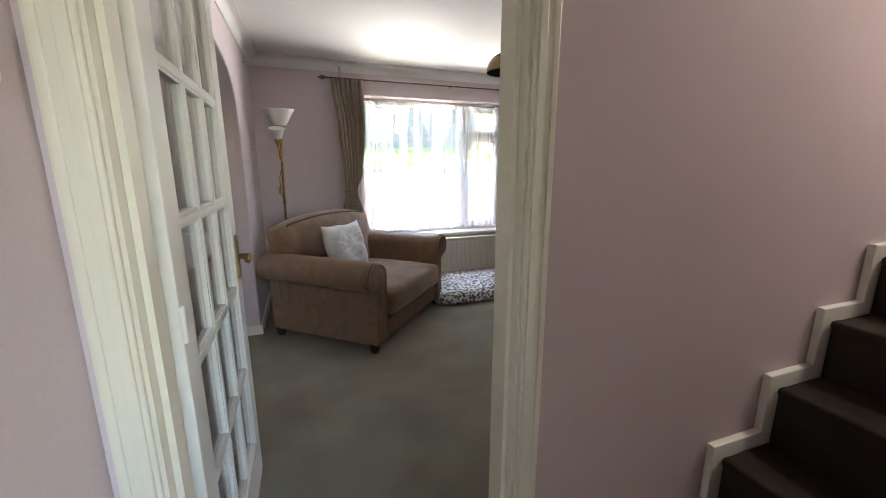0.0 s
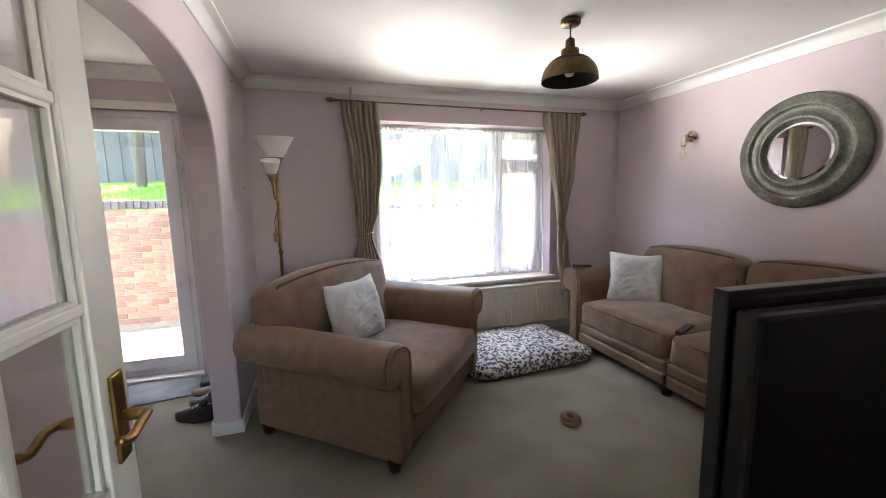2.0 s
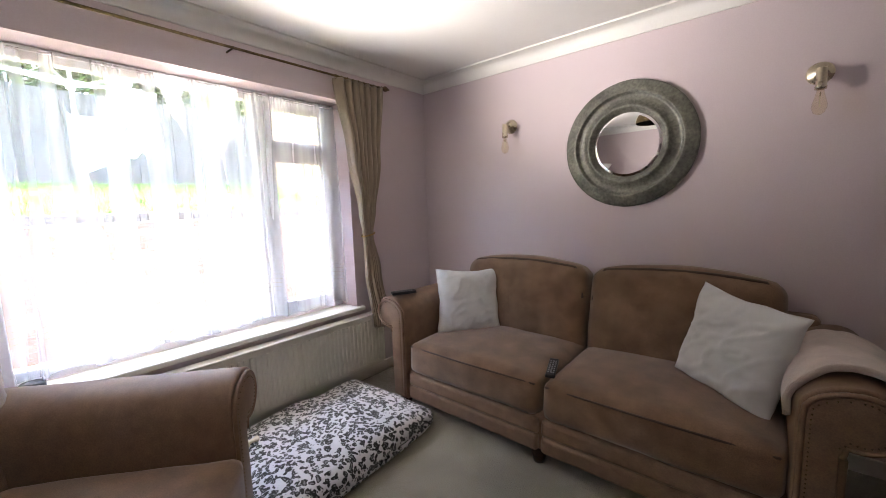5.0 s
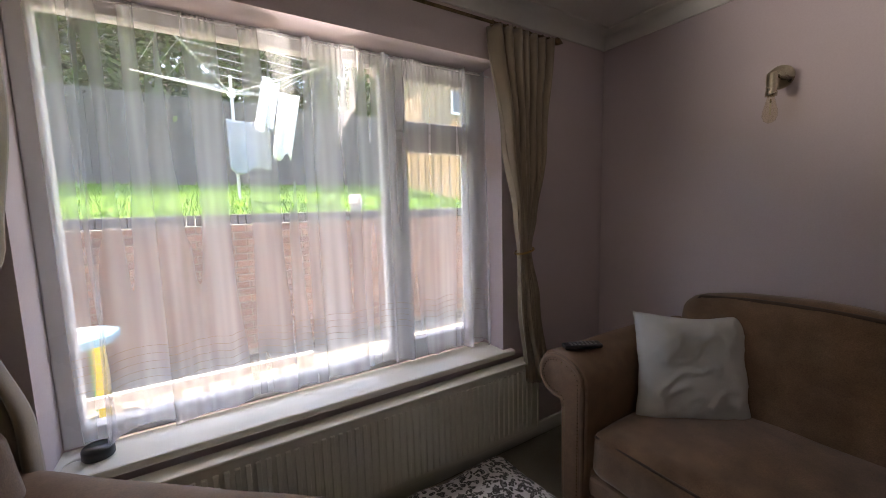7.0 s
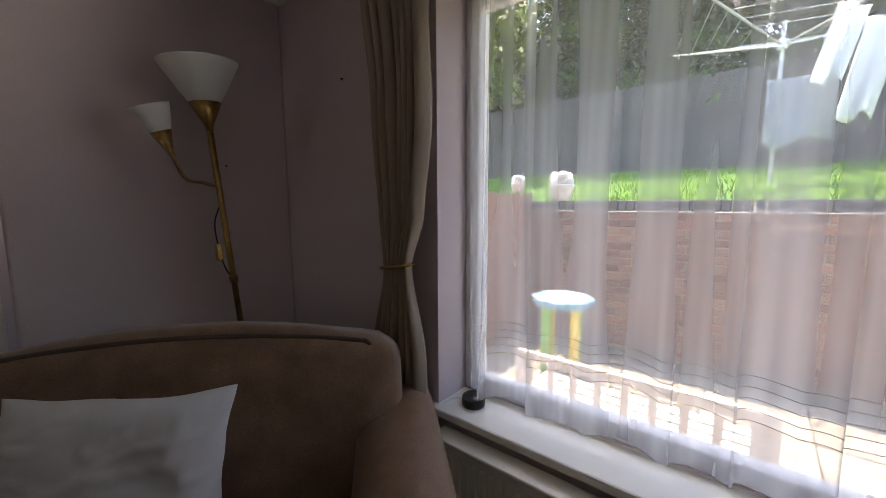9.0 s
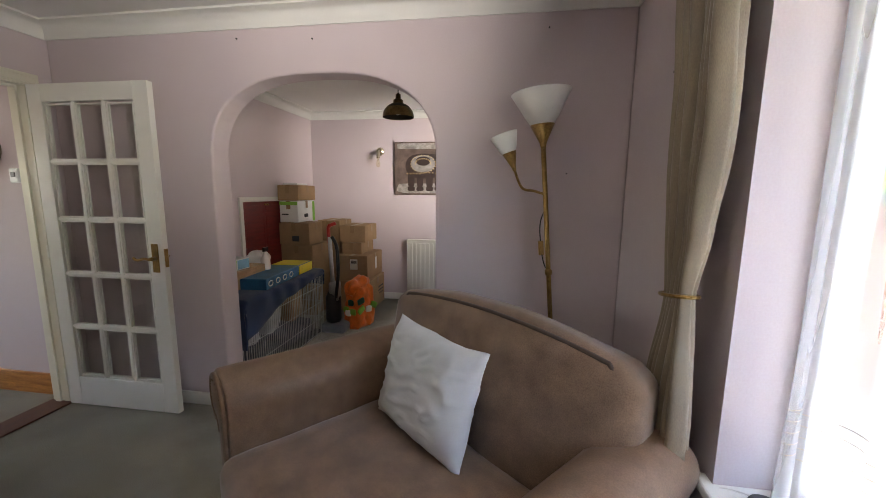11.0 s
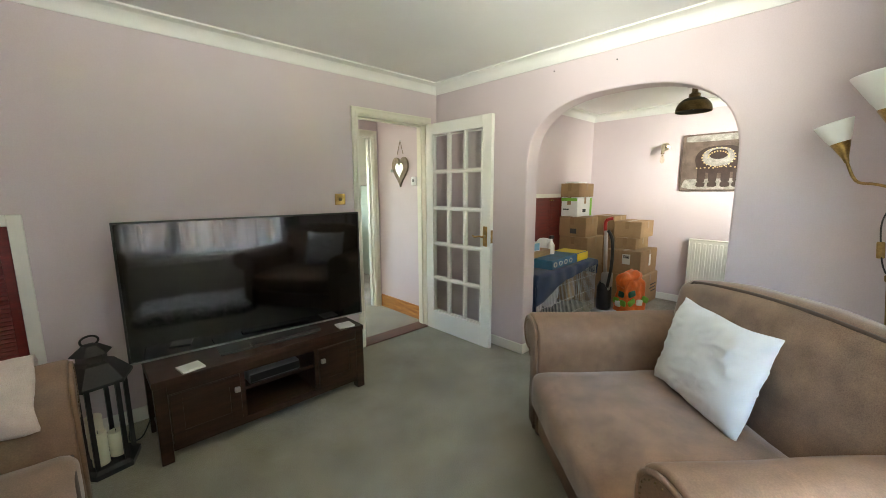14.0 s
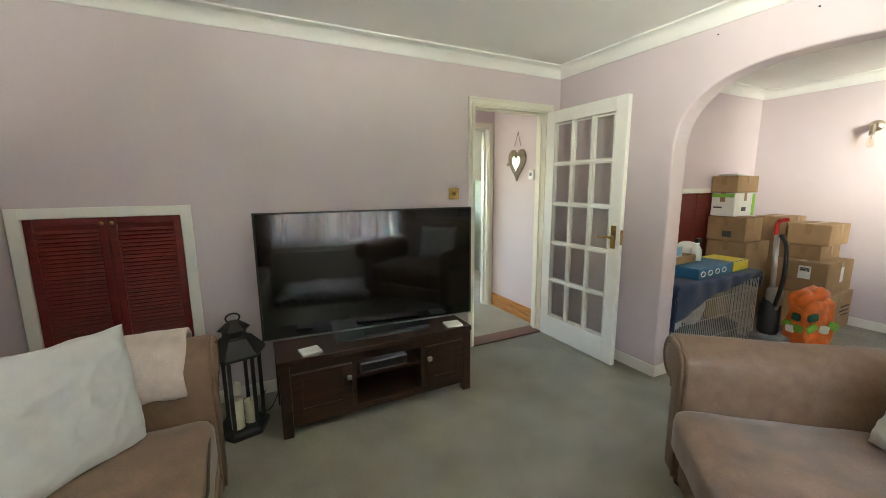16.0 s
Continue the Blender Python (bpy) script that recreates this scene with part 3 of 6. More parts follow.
door_lining("door_frame_kitchen", KX0, KX1, YK - 0.12, YK, 2.0, "cream gloss painted kitchen door frame")


# ---- lounge: glazed door ----
def lever_handle(parent, x, z, y, side):
    """Brass plate with a scrolled lever; side is the way it faces along y."""
    plate = part("door_handle", box(x - 0.021, x + 0.021, y, y + side * 0.008, z - 0.085, z + 0.085, 0.003), "brass", parent, "worn brass lever handle")
    part("spindle", lathe([(0.011, 0), (0.011, 0.03), (0.008, 0.045)], 12, pose(x, y + side * 0.006, z, -90 * side, 0, 0), True), "brass", plate, smooth=True)
    d = -1
    part("lever", tube(smooth_line([(x, y + side * 0.048, z), (x + d * 0.03, y + side * 0.052, z + 0.004), (x + d * 0.075, y + side * 0.05, z - 0.006), (x + d * 0.105, y + side * 0.046, z + 0.006)], 5), 0.008, 8), "brass", plate, smooth=True)
    return plate


def glazed_door():
    w, h, t = 0.795, 1.98, 0.038
    root = thing("glazed_door", "cream painted fifteen-pane glazed door standing open", "door", pose(-0.213, 1.650, 0.012, 0, 0, 90.4))
    st, rt, rb = 0.095, 0.10, 0.19
    for nm, b in (("stile", (0, st, -t / 2, t / 2, 0, h)), ("stile", (w - st, w, -t / 2, t / 2, 0, h)), ("rail", (st, w - st, -t / 2, t / 2, 0, rb)), ("rail", (st, w - st, -t / 2, t / 2, h - rt, h))):
        part(nm, box(*b, 0.003), "white", root)
    gx, gz = (w - 2 * st) / 3, (h - rt - rb) / 5
    for i in (1, 2):
        part("glazing_bar", box(st + i * gx - 0.011, st + i * gx + 0.011, -t / 2 + 0.003, t / 2 - 0.003, rb, h - rt, 0.005), "white", root)
    for j in range(1, 5):
        part("glazing_bar", box(st, w - st, -t / 2 + 0.0035, t / 2 - 0.0035, rb + j * gz - 0.011, rb + j * gz + 0.011, 0.005), "white", root)
    for i in range(3):
        for j in range(5):
            p = part("pane", box(st + i * gx + 0.008, st + (i + 1) * gx - 0.008, -0.002, 0.002, rb + j * gz + 0.008, rb + (j + 1) * gz - 0.008), "glass", root)
            p.visible_shadow = False
            bm = bmesh.new()
            x0, x1, z0, z1 = st + i * gx + 0.010, st + (i + 1) * gx - 0.010, rb + j * gz + 0.010, rb + (j + 1) * gz - 0.010
            for s in (-1, 1):
                for b in ((x0, x0 + 0.008, z0, z1), (x1 - 0.008, x1, z0, z1), (x0 + 0.008, x1 - 0.008, z0, z0 + 0.008), (x0 + 0.008, x1 - 0.008, z1 - 0.008, z1)):
                    add_box(bm, b[0], b[1], s * 0.003, s * 0.012, b[2], b[3])
            part("bead", bm, "white", root)
    for s in (-1, 1):
        lever_handle(root, w - 0.05, 0.985, s * t / 2, s)
    part("latch", box(w - 0.001, w + 0.004, -0.012, 0.012, 0.93, 1.04, 0.001), "brass", root)
    for z in (0.2, 1.0, 1.75):
        part("hinge", lathe([(0.006, -0.04), (0.006, 0.04)], 10, pose(0.0, -t / 2 - 0.004, z), True), "white", root)


glazed_door()


# ---- lounge: window ----
def frame_ring(x0, x1, z0, z1, w, ya, yb, bevel=0.006):
    bm = bmesh.new()
    add_box(bm, x0, x0 + w, ya, yb, z0, z1, bevel)
    add_box(bm, x1 - w, x1, ya, yb, z0, z1, bevel)
    add_box(bm, x0 + w - 0.002, x1 - w + 0.002, ya + 0.001, yb - 0.001, z0, z0 + w, bevel)
    add_box(bm, x0 + w - 0.002, x1 - w + 0.002, ya + 0.001, yb - 0.001, z1 - w, z1, bevel)
    return bm


def pane(parent, x0, x1, z0, z1, y):
    p = part("pane", box(x0, x1, y - 0.002, y + 0.002, z0, z1), "glass", parent)
    p.visible_shadow = False
    return p


def big_window():
    root = tagged(thing("window_1", "white plastic window with a fixed pane, a casement and a top light", "window"), kind="structure")
    ya, yb, yg = 5.185, 5.255, 5.22
    mx = 1.895
    part("window_frame", frame_ring(WX0, WX1, WZ0 + 0.03, WZ1, 0.06, ya, yb), "upvc", root)
    part("mullion", box(mx - 0.035, mx + 0.035, ya + 0.002, yb - 0.002, WZ0 + 0.088, WZ1 - 0.058, 0.005), "upvc", root)
    part("transom", box(mx + 0.034, WX1 - 0.058, ya + 0.003, yb - 0.003, 1.685, 1.745, 0.005), "upvc", root)
    top = part("top_light", frame_ring(mx + 0.03, WX1 - 0.055, 1.735, WZ1 - 0.05, 0.05, ya - 0.012, yb - 0.02), "upvc", root)
    pane(top, mx + 0.078, WX1 - 0.103, 1.783, WZ1 - 0.098, yg)
    cas = part("casement", frame_ring(mx + 0.03, WX1 - 0.055, WZ0 + 0.085, 1.695, 0.055, ya - 0.012, yb - 0.02), "upvc", root)
    pane(cas, mx + 0.083, WX1 - 0.108, WZ0 + 0.138, 1.642, yg)
    h = part("handle", box(mx + 0.045, mx + 0.068, ya - 0.03, ya - 0.012, 1.0, 1.13, 0.005), "upvc", cas)
    part("handle", box(2.17, 2.29, ya - 0.03, ya - 0.012, 1.745, 1.765, 0.005), "upvc", top)
    pane(root, WX0 + 0.055, mx - 0.03, WZ0 + 0.085, WZ1 - 0.055, yg)
    part("window_sill", box(WX0 - 0.05, WX1 + 0.06, YW - 0.035, ya + 0.004, WZ0 - 0.004, WZ0 + 0.028, 0.008), "white", root, "white painted window board")
    part("outer_sill", box(WX0, WX1, yb, YW + OUT + 0.05, WZ0 + 0.0, WZ0 + 0.035, 0.006), "upvc", root)


big_window()


def net_point(u, v, x0, x1, zt):
    """A point of the hanging voile: loose folds, some lapping over themselves, fanning a little towards the hem."""
    full = min(1.0, max(0.0, 0.5 + 1.3 * noise.noise(Vector((u * 5.5, 0.3, 0))) + 0.25 * noise.noise(Vector((u * 11, 4.1, v * 0.4)))))
    ph = 2 * math.pi * (9.5 * u + 0.9 * noise.noise(Vector((u * 6, 2.0, 0))))
    amp = (0.006 + 0.050 * full) * (0.5 + 0.5 * v)
    lean = 0.05 * v * noise.noise(Vector((u * 3.1, 6.0, 0))) + 0.012 * v * noise.noise(Vector((u * 9, 6.0, v)))
    x = x0 + u * (x1 - x0) + amp * math.sin(ph) + lean
    y = 5.112 + 0.9 * amp * math.cos(ph) + 0.004 * math.sin(2.3 * ph + 1) + 0.02 * (v - 0.5) * noise.noise(Vector((u * 3, 1, 7)))
    y += 0.003 * math.sin(2 * math.pi * 90 * u) * max(0, 1 - 6 * v)
    hem = 0.612 + 0.018 * abs(math.sin(math.pi * 11 * u)) + 0.03 * noise.noise(Vector((u * 4, 9, 0)))
    return Vector((min(max(x, WX0 + 0.008), WX1 - 0.008), min(y, 5.165), zt + (hem - zt) * v))


def net_curtain():
    root = thing("net_curtain", "white sheer net curtain with gathered folds and a scalloped hem", "net curtain")
    x0, x1, zt = WX0 + 0.06, WX1 - 0.06, WZ1 - 0.03
    nx, nz = 640, 40
    bm = bmesh.new()
    rows = [[bm.verts.new(net_point(i / nx, j / nz, x0, x1, zt)) for i in range(nx + 1)] for j in range(nz + 1)]
    for a, b in zip(rows, rows[1:]):
        for i in range(nx):
            bm.faces.new((a[i], a[i + 1], b[i + 1], b[i]))
    part("voile", bm, "sheer", root, smooth=True)
    part("heading_wire", tube([(x0 - 0.06, 5.115, zt - 0.012), (x1 + 0.06, 5.115, zt - 0.012)], 0.003, 6), "upvc", root)
    bm = bmesh.new()
    for k in range(5):
        tube([net_point(i / nx, (nz - 8 + k * 0.8) / nz, x0, x1, zt) for i in range(0, nx + 1, 4)], 0.0009, 4, bm)
    part("hem_line", bm, "curtain", root, "thin beige lines woven near the hem")


net_curtain()


def curtain(name, label, stations, folds, depth, seed, tie_z):
    """A drape: stations are (z, x_from, x_to, y); the folds close up at the tieback."""
    root = thing(name, label, "curtain", None, "curtains at the lounge window")
    zs = [s[0] for s in stations]
    nz, nx = 60, 150
    bm = bmesh.new()
    rows = []
    for j in range(nz + 1):
        z = zs[0] + (zs[-1] - zs[0]) * j / nz
        k = max(i for i in range(len(zs) - 1) if zs[i] >= z - 1e-9)
        t = (z - zs[k]) / (zs[k + 1] - zs[k])
        t = t * t * (3 - 2 * t)
        a, b, y = (stations[k][q] + (stations[k + 1][q] - stations[k][q]) * t for q in (1, 2, 3))
        row = []
        squeeze = min(1.0, abs(z - tie_z) / 0.35)
        for i in range(nx + 1):
            u = i / nx
            ph = 2 * math.pi * (folds * u + 0.35 * noise.noise(Vector((u * 4, z * 0.6, seed))))
            d = depth * (0.55 + 0.45 * squeeze) * (0.8 + 0.5 * noise.noise(Vector((u * 6, z * 0.8, seed + 4))))
            row.append(bm.verts.new((a + (b - a) * u + 0.25 * d * math.cos(ph), y + d * math.sin(ph) + 0.012 * noise.noise(Vector((u * 3, z * 3, seed))), z + (0.01 * noise.noise(Vector((u * 5, 0, seed))) if j == nz else 0))))
        rows.append(row)
    for p, q in zip(rows, rows[1:]):
        for i in range(nx):
            bm.faces.new((p[i], p[i + 1], q[i + 1], q[i]))
    cl = part("drape", bm, "curtain", root, smooth=True)
    sol = cl.modifiers.new("thick", "SOLIDIFY")
    sol.thickness, sol.offset = 0.003, 0
    k = max(i for i in range(len(zs) - 1) if zs[i] >= tie_z)
    st = min(stations, key=lambda s: abs(s[0] - tie_z))
    cx, rx = (st[1] + st[2]) / 2, (st[2] - st[1]) / 2 + 0.012
    part("tieback", tube([(cx + rx * math.cos(a), st[3] + (depth * 0.62 + 0.018) * math.sin(a), tie_z + 0.012 * math.cos(a)) for a in [2 * math.pi * q / 24 for q in range(24)]], 0.006, 6, closed=True), "brass", root, "brass wire tieback")
    return root


curtain("curtain", "beige satin curtain gathered by a brass tieback", [(2.20, 0.375, 0.69, 4.925), (1.7, 0.43, 0.70, 4.925), (1.3, 0.46, 0.66, 4.925), (1.105, 0.475, 0.60, 4.925), (0.8, 0.41, 0.67, 4.915), (0.25, 0.33, 0.68, 4.89)], 7, 0.042, 1, 1.105)
curtain("curtain", "beige satin curtain gathered by a brass tieback", [(2.20, 2.30, 2.69, 4.925), (1.7, 2.38, 2.64, 4.925), (1.3, 2.45, 2.58, 4.925), (1.13, 2.47, 2.55, 4.925), (0.85, 2.46, 2.59, 4.91), (0.42, 2.52, 2.65, 4.91)], 7, 0.040, 2, 1.13)


def curtain_rail():
    root = thing("curtain_rail", "thin bronze curtain rail with leaf-shaped finials", "curtain rail")
    z, y = 2.208, 4.925
    part("pole", tube([(0.355, y, z), (2.70, y, z)], 0.007, 10), "old_brass", root)
    for x, s in ((0.355, -1), (2.70, 1)):
        part("finial", lathe([(0.007, 0), (0.013, 0.006), (0.008, 0.015), (0.020, 0.04), (0.017, 0.055), (0.004, 0.085), (0.001, 0.09)], 12, pose(x, y, z, 0, 90 * s, 0), True), "old_brass", root, smooth=True)
    for x in (0.48, 1.665, 2.64):
        part("bracket", tube([(x, YW - 0.002, z + 0.0), (x, y + 0.004, z), (x, y, z + 0.009)], 0.005, 8), "old_brass", root)
    for x0, x1 in ((0.39, 0.685), (2.31, 2.68)):
        for k in range(9):
            x = x0 + (x1 - x0) * k / 8
            part("curtain_ring", tube([(x, y + 0.013 * math.cos(a), z - 0.004 + 0.013 * math.sin(a)) for a in [2 * math.pi * q / 10 for q in range(10)]], 0.002, 5, closed=True), "old_brass", root)


curtain_rail()
tagged(part("pipe", tube([(0.48, 5.0, CEIL), (0.48, 5.0, 2.215)], 0.011, 10), "wall"), "mauve painted pipe stub above the curtain rail", "pipe")


def radiator(name, label, x0, x1, z0, z1, y_back, depth, m=None, pitch=0.033, valve_left=True):
    """Panel radiator on a wall at y_back, standing out towards -y."""
    root = thing(name, label, "radiator", m)
    yf = y_back - depth
    part("panel", wall_pieces([(x0, x1, yf + 0.012, yf + 0.028, z0, z1 - 0.012)]), "radiator", root)
    n = int((x1 - x0 - 0.05) / pitch)
    bm = bmesh.new()
    for k in range(n):
        x = x0 + 0.025 + (k + 0.5) * (x1 - x0 - 0.05) / n
        add_box(bm, x - pitch * 0.30, x + pitch * 0.30, yf + 0.003, yf + 0.014, z0 + 0.03, z1 - 0.045, 0.0035, 1)
    tagged(part("flute", bm, "radiator", root), kind="stuff")
    part("top_grille", box(x0 - 0.006, x1 + 0.006, yf, y_back - 0.02, z1 - 0.014, z1, 0.005), "radiator", root)
    part("side_panel", box(x0 - 0.006, x0 + 0.002, yf + 0.004, y_back - 0.02, z0 + 0.01, z1 - 0.014, 0.002), "radiator", root)
    part("side_panel", box(x1 - 0.002, x1 + 0.006, yf + 0.004, y_back - 0.02, z0 + 0.01, z1 - 0.014, 0.002), "radiator", root)
    for xb in (x0 + 0.15, x1 - 0.18):
        part("bracket", box(xb, xb + 0.03, y_back - 0.04, y_back, z0 + 0.05, z1 - 0.05), "radiator", root)
    xv = x0 - 0.03 if valve_left else x1 + 0.03
    part("valve", lathe([(0.012, 0), (0.012, 0.03), (0.02, 0.04), (0.018, 0.075), (0.006, 0.08)], 14, pose(xv, yf + 0.04, z0 + 0.02), True), "white", root, smooth=True)
    part("feed_pipe", tube([(xv, yf + 0.04, 0.0), (xv, yf + 0.04, z0 + 0.03)], 0.0075, 8), "white", root)
    return root


radiator("radiator", "cream painted panel radiator under the window", 0.70, 2.61, 0.12, 0.525, YW, 0.10)


# ---- lounge: seating ----
def scroll_profile(w, h, foot=0.07, inset=0.0, n=16):
    """Outline (x, z) of a rolled arm's front: a narrow column, flat on the inner side at x = 0, whose top rolls outwards to x = w."""
    r, col = 0.108, 0.135
    cx, cz, q = w - r, h - r, r - inset
    pts = [(inset, foot + inset), (inset, cz - 0.02)]
    for k in range(1, 6):
        a = math.pi - k / 6 * math.pi / 2
        pts.append((cx + (cx - inset) * math.cos(a), cz + q * math.sin(a)))
    for k in range(n + 1):
        a = math.pi / 2 - k / n * math.pi * 1.1
        pts.append((cx + q * math.cos(a), cz + q * math.sin(a)))
    return pts + [(col - inset, cz - q - 0.035), (col - inset, foot + inset)]


def sofa_arm(root, x_in, side, y0, y1, h, w):
    """Rolled arm from y0 (front) to y1 (back); side -1 rolls towards -x."""
    bm = prism([(x_in + side * a, b) for a, b in scroll_profile(w, h)], y0, y1, "y", 0.022, 3)
    cuts = []
    for k in range(1, 8):
        cuts.append(y0 + 0.06 + (y1 - y0 - 0.1) * k / 8)
    for y in cuts:
        bmesh.ops.bisect_plane(bm, geom=bm.verts[:] + bm.edges[:] + bm.faces[:], plane_co=(0, y, 0), plane_no=(0, 1, 0))
    for v in bm.verts:
        v.co += noise.noise_vector(v.co * 4.5) * 0.007
    arm = auto(part("arm", bm, "leather", root), 50)
    facing = [(x_in + side * a, b) for a, b in scroll_profile(w, h, 0.07, 0.024)]
    auto(part("arm_facing", prism(facing, y0 - 0.012, y0 + 0.02, "y", 0.007, 2), "leather", arm), 50)
    edge = [(x_in + side * a, y0 - 0.006, b) for a, b in scroll_profile(w, h, 0.07, 0.019)]
    part("piping", tube(edge[:-1], 0.0095, 8), "leather", arm, smooth=True)
    bm = bmesh.new()
    row = [Vector((x_in + side * a, y0 - 0.012, b)) for a, b in scroll_profile(w, h, 0.07, 0.038)][:-1]
    for a, b in zip(row, row[1:]):
        m = max(1, int((b - a).length / 0.016))
        for k in range(m):
            c = a.lerp(b, k / m)
            bmesh.ops.create_cone(bm, cap_ends=True, segments=6, radius1=0.005, radius2=0.002, depth=0.006, matrix=Matrix.Translation(c) @ Matrix.Rotation(radians(90), 4, "X"))
    tagged(part("stud", bm, "old_brass", arm, "row of small aged brass studs"), kind="stuff")
    return arm


def back_cushion(name, w, h, t, root, m, seed, crown=0.05):
    bm = soft_block(w, t, h, 20, 20, 6, 0.07, 0.02, 0.006, seed, 6)
    for v in bm.verts:
        u = v.co.x / (w / 2)
        k = v.co.z / h
        v.co.z += crown * (1 - u * u) * k * k
        v.co.y += 0.03 * math.sin(math.pi * k) * (1 - u * u) * (-1 if v.co.y < 0 else 0.2)
        if k > 0.25:
            v.co.y += 0.006 * math.sin(7 * u + 9 * k + seed) * (1 - k)
        if v.co.y < 0:
            v.co.y += 0.010 * max(0.0, noise.noise(Vector((u * 9 + seed, 1.0, k * 1.6)))) * (0.3 + 0.7 * k)
    bmesh.ops.transform(bm, matrix=m, verts=bm.verts)
    c = part(name, bm, "suede", root, smooth=True)
    # piped seam along the crown
    n = 28
    pts = []
    for k in range(n + 1):
        u = -0.985 + 1.97 * k / n
        fall = max(0, abs(u) - 0.86) / 0.125
        pts.append(m @ Vector((u * (w / 2 - 0.012), -t / 2 + 0.028, h * (1 - 0.02) + crown * (1 - u * u) - 0.33 * h * fall ** 2)))
    part("piping", tube(pts, 0.0085, 6), "piping", c, smooth=True)
    return c


def foot(root, x, y, h=0.075):
    part("foot", lathe([(0.03, 0), (0.034, h * 0.3), (0.044, h)], 12, pose(x, y, 0), True), "dark_wood", root, "dark turned wooden foot", smooth=True)


def cuddler():
    """Wide armchair; x across, front at -y."""
    root = thing("armchair", "wide brown suede armchair with rolled arms and a crowned back", "armchair", pose(0.531, 4.102, 0, 0, 0, 49))
    W, F, B = 1.48, -0.48, 0.53
    aw = 0.265
    xi = W / 2 - aw
    part("base", box(-xi - 0.03, xi + 0.03, F + 0.03, B - 0.03, 0.07, 0.27, 0.02, 3), "leather", root)
    part("front_rail", box(-xi + 0.003, xi - 0.003, F + 0.005, F + 0.06, 0.075, 0.235, 0.02, 3), "leather", root)
    sofa_arm(root, -xi, -1, F, 0.50, 0.70, aw)
    sofa_arm(root, xi, 1, F, 0.50, 0.70, aw)
    bm = soft_block(2 * xi - 0.01, 0.78, 0.20, 18, 18, 6, 0.05, 0.03, 0.006, 3, 6)
    bmesh.ops.transform(bm, matrix=pose(0, F + 0.345, 0.245, 0, 0, 0), verts=bm.verts)
    seat = part("seat_cushion", bm, "suede", root, smooth=True)
    z = 0.245 + 0.17
    part("piping", tube([(-xi + 0.02, F + 0.02, z), (0, F - 0.008, z + 0.015), (xi - 0.02, F + 0.02, z)], 0.005, 6), "piping", seat, smooth=True)
    back_cushion("back_cushion", 1.24, 0.60, 0.20, root, pose(0.0, 0.34, 0.29, -9, 0, 0), 5, 0.055)
    part("back_panel", box(-W / 2 + 0.14, W / 2 - 0.14, B - 0.14, B, 0.07, 0.76, 0.04, 3), "leather", root)
    for x in (-0.57, 0.57):
        for y in (-0.42, 0.46):
            foot(root, x, y)


cuddler()


def long_sofa():
    """Two-seat-cushion sofa along the mirror wall; x across (local), front at -y."""
    root = thing("sofa", "long brown suede sofa with rolled arms and two wide seats", "sofa", pose(2.805, 3.495, 0, 0, 0, -90))
    W, F, B = 2.37, -0.44, 0.44
    aw = 0.26
    xi = W / 2 - aw
    part("base", box(-xi - 0.03, xi + 0.03, F + 0.03, B - 0.03, 0.07, 0.27, 0.02, 3), "leather", root)
    sofa_arm(root, -xi, -1, F, B - 0.08, 0.735, aw)
    sofa_arm(root, xi, 1, F, B - 0.08, 0.735, aw)
    for k, s in enumerate((-1, 1)):
        x0, x1 = (0.008, xi - 0.003) if s > 0 else (-xi + 0.003, -0.008)
        fr = part("front_rail", box(x0, x1, F + 0.0, F + 0.06, 0.075, 0.165, 0.02, 3), "leather", root)
        part("front_rail", box(x0, x1, F + 0.005, F + 0.055, 0.163, 0.25, 0.02, 3), "leather", root)
        bm = soft_block(x1 - x0 - 0.004, 0.76, 0.21, 18, 18, 6, 0.05, 0.03, 0.006, 11 + k, 6)
        bmesh.ops.transform(bm, matrix=pose((x0 + x1) / 2, F + 0.385, 0.245), verts=bm.verts)
        seat = part("seat_cushion", bm, "suede", root, smooth=True)
        z = 0.245 + 0.18
        part("piping", tube([(x0 + 0.02, F + 0.02, z), ((x0 + x1) / 2, F - 0.008, z + 0.012), (x1 - 0.02, F + 0.02, z)], 0.005, 6), "piping", seat, smooth=True)
        back_cushion("back_cushion", x1 - x0 - 0.01, 0.55, 0.21, root, pose((x0 + x1) / 2, 0.25, 0.36, -10, 0, 0), 15 + k, 0.035)
    part("back_panel", box(-W / 2 + 0.14, W / 2 - 0.14, B - 0.13, B, 0.07, 0.76, 0.04, 3), "leather", root)
    for x in (-0.99, -0.02, 0.99):
        for y in (-0.385, 0.37):
            foot(root, x, y)


long_sofa()


def scatter(label, w, h, t, m, seed):
    ob = part("cushion", pillow_mesh(w, h, t, seed), "pillow", None, smooth=True)
    ob.matrix_world = m
    return tagged(ob, label, "cushion", "pale scatter cushions")


scatter("pale grey cotton scatter cushion on the wide armchair", 0.52, 0.43, 0.16, pose(0.375, 4.13, 0.66, -16, 2, 49), 1)
scatter("pale grey cotton scatter cushion at the sofa's window end", 0.46, 0.47, 0.15, pose(2.834, 4.255, 0.645, -16, 2, -41), 2)
scatter("pale grey cotton scatter cushion leaning on the sofa arm", 0.47, 0.46, 0.15, pose(2.75, 2.757, 0.675, -14, 6, -128), 3)


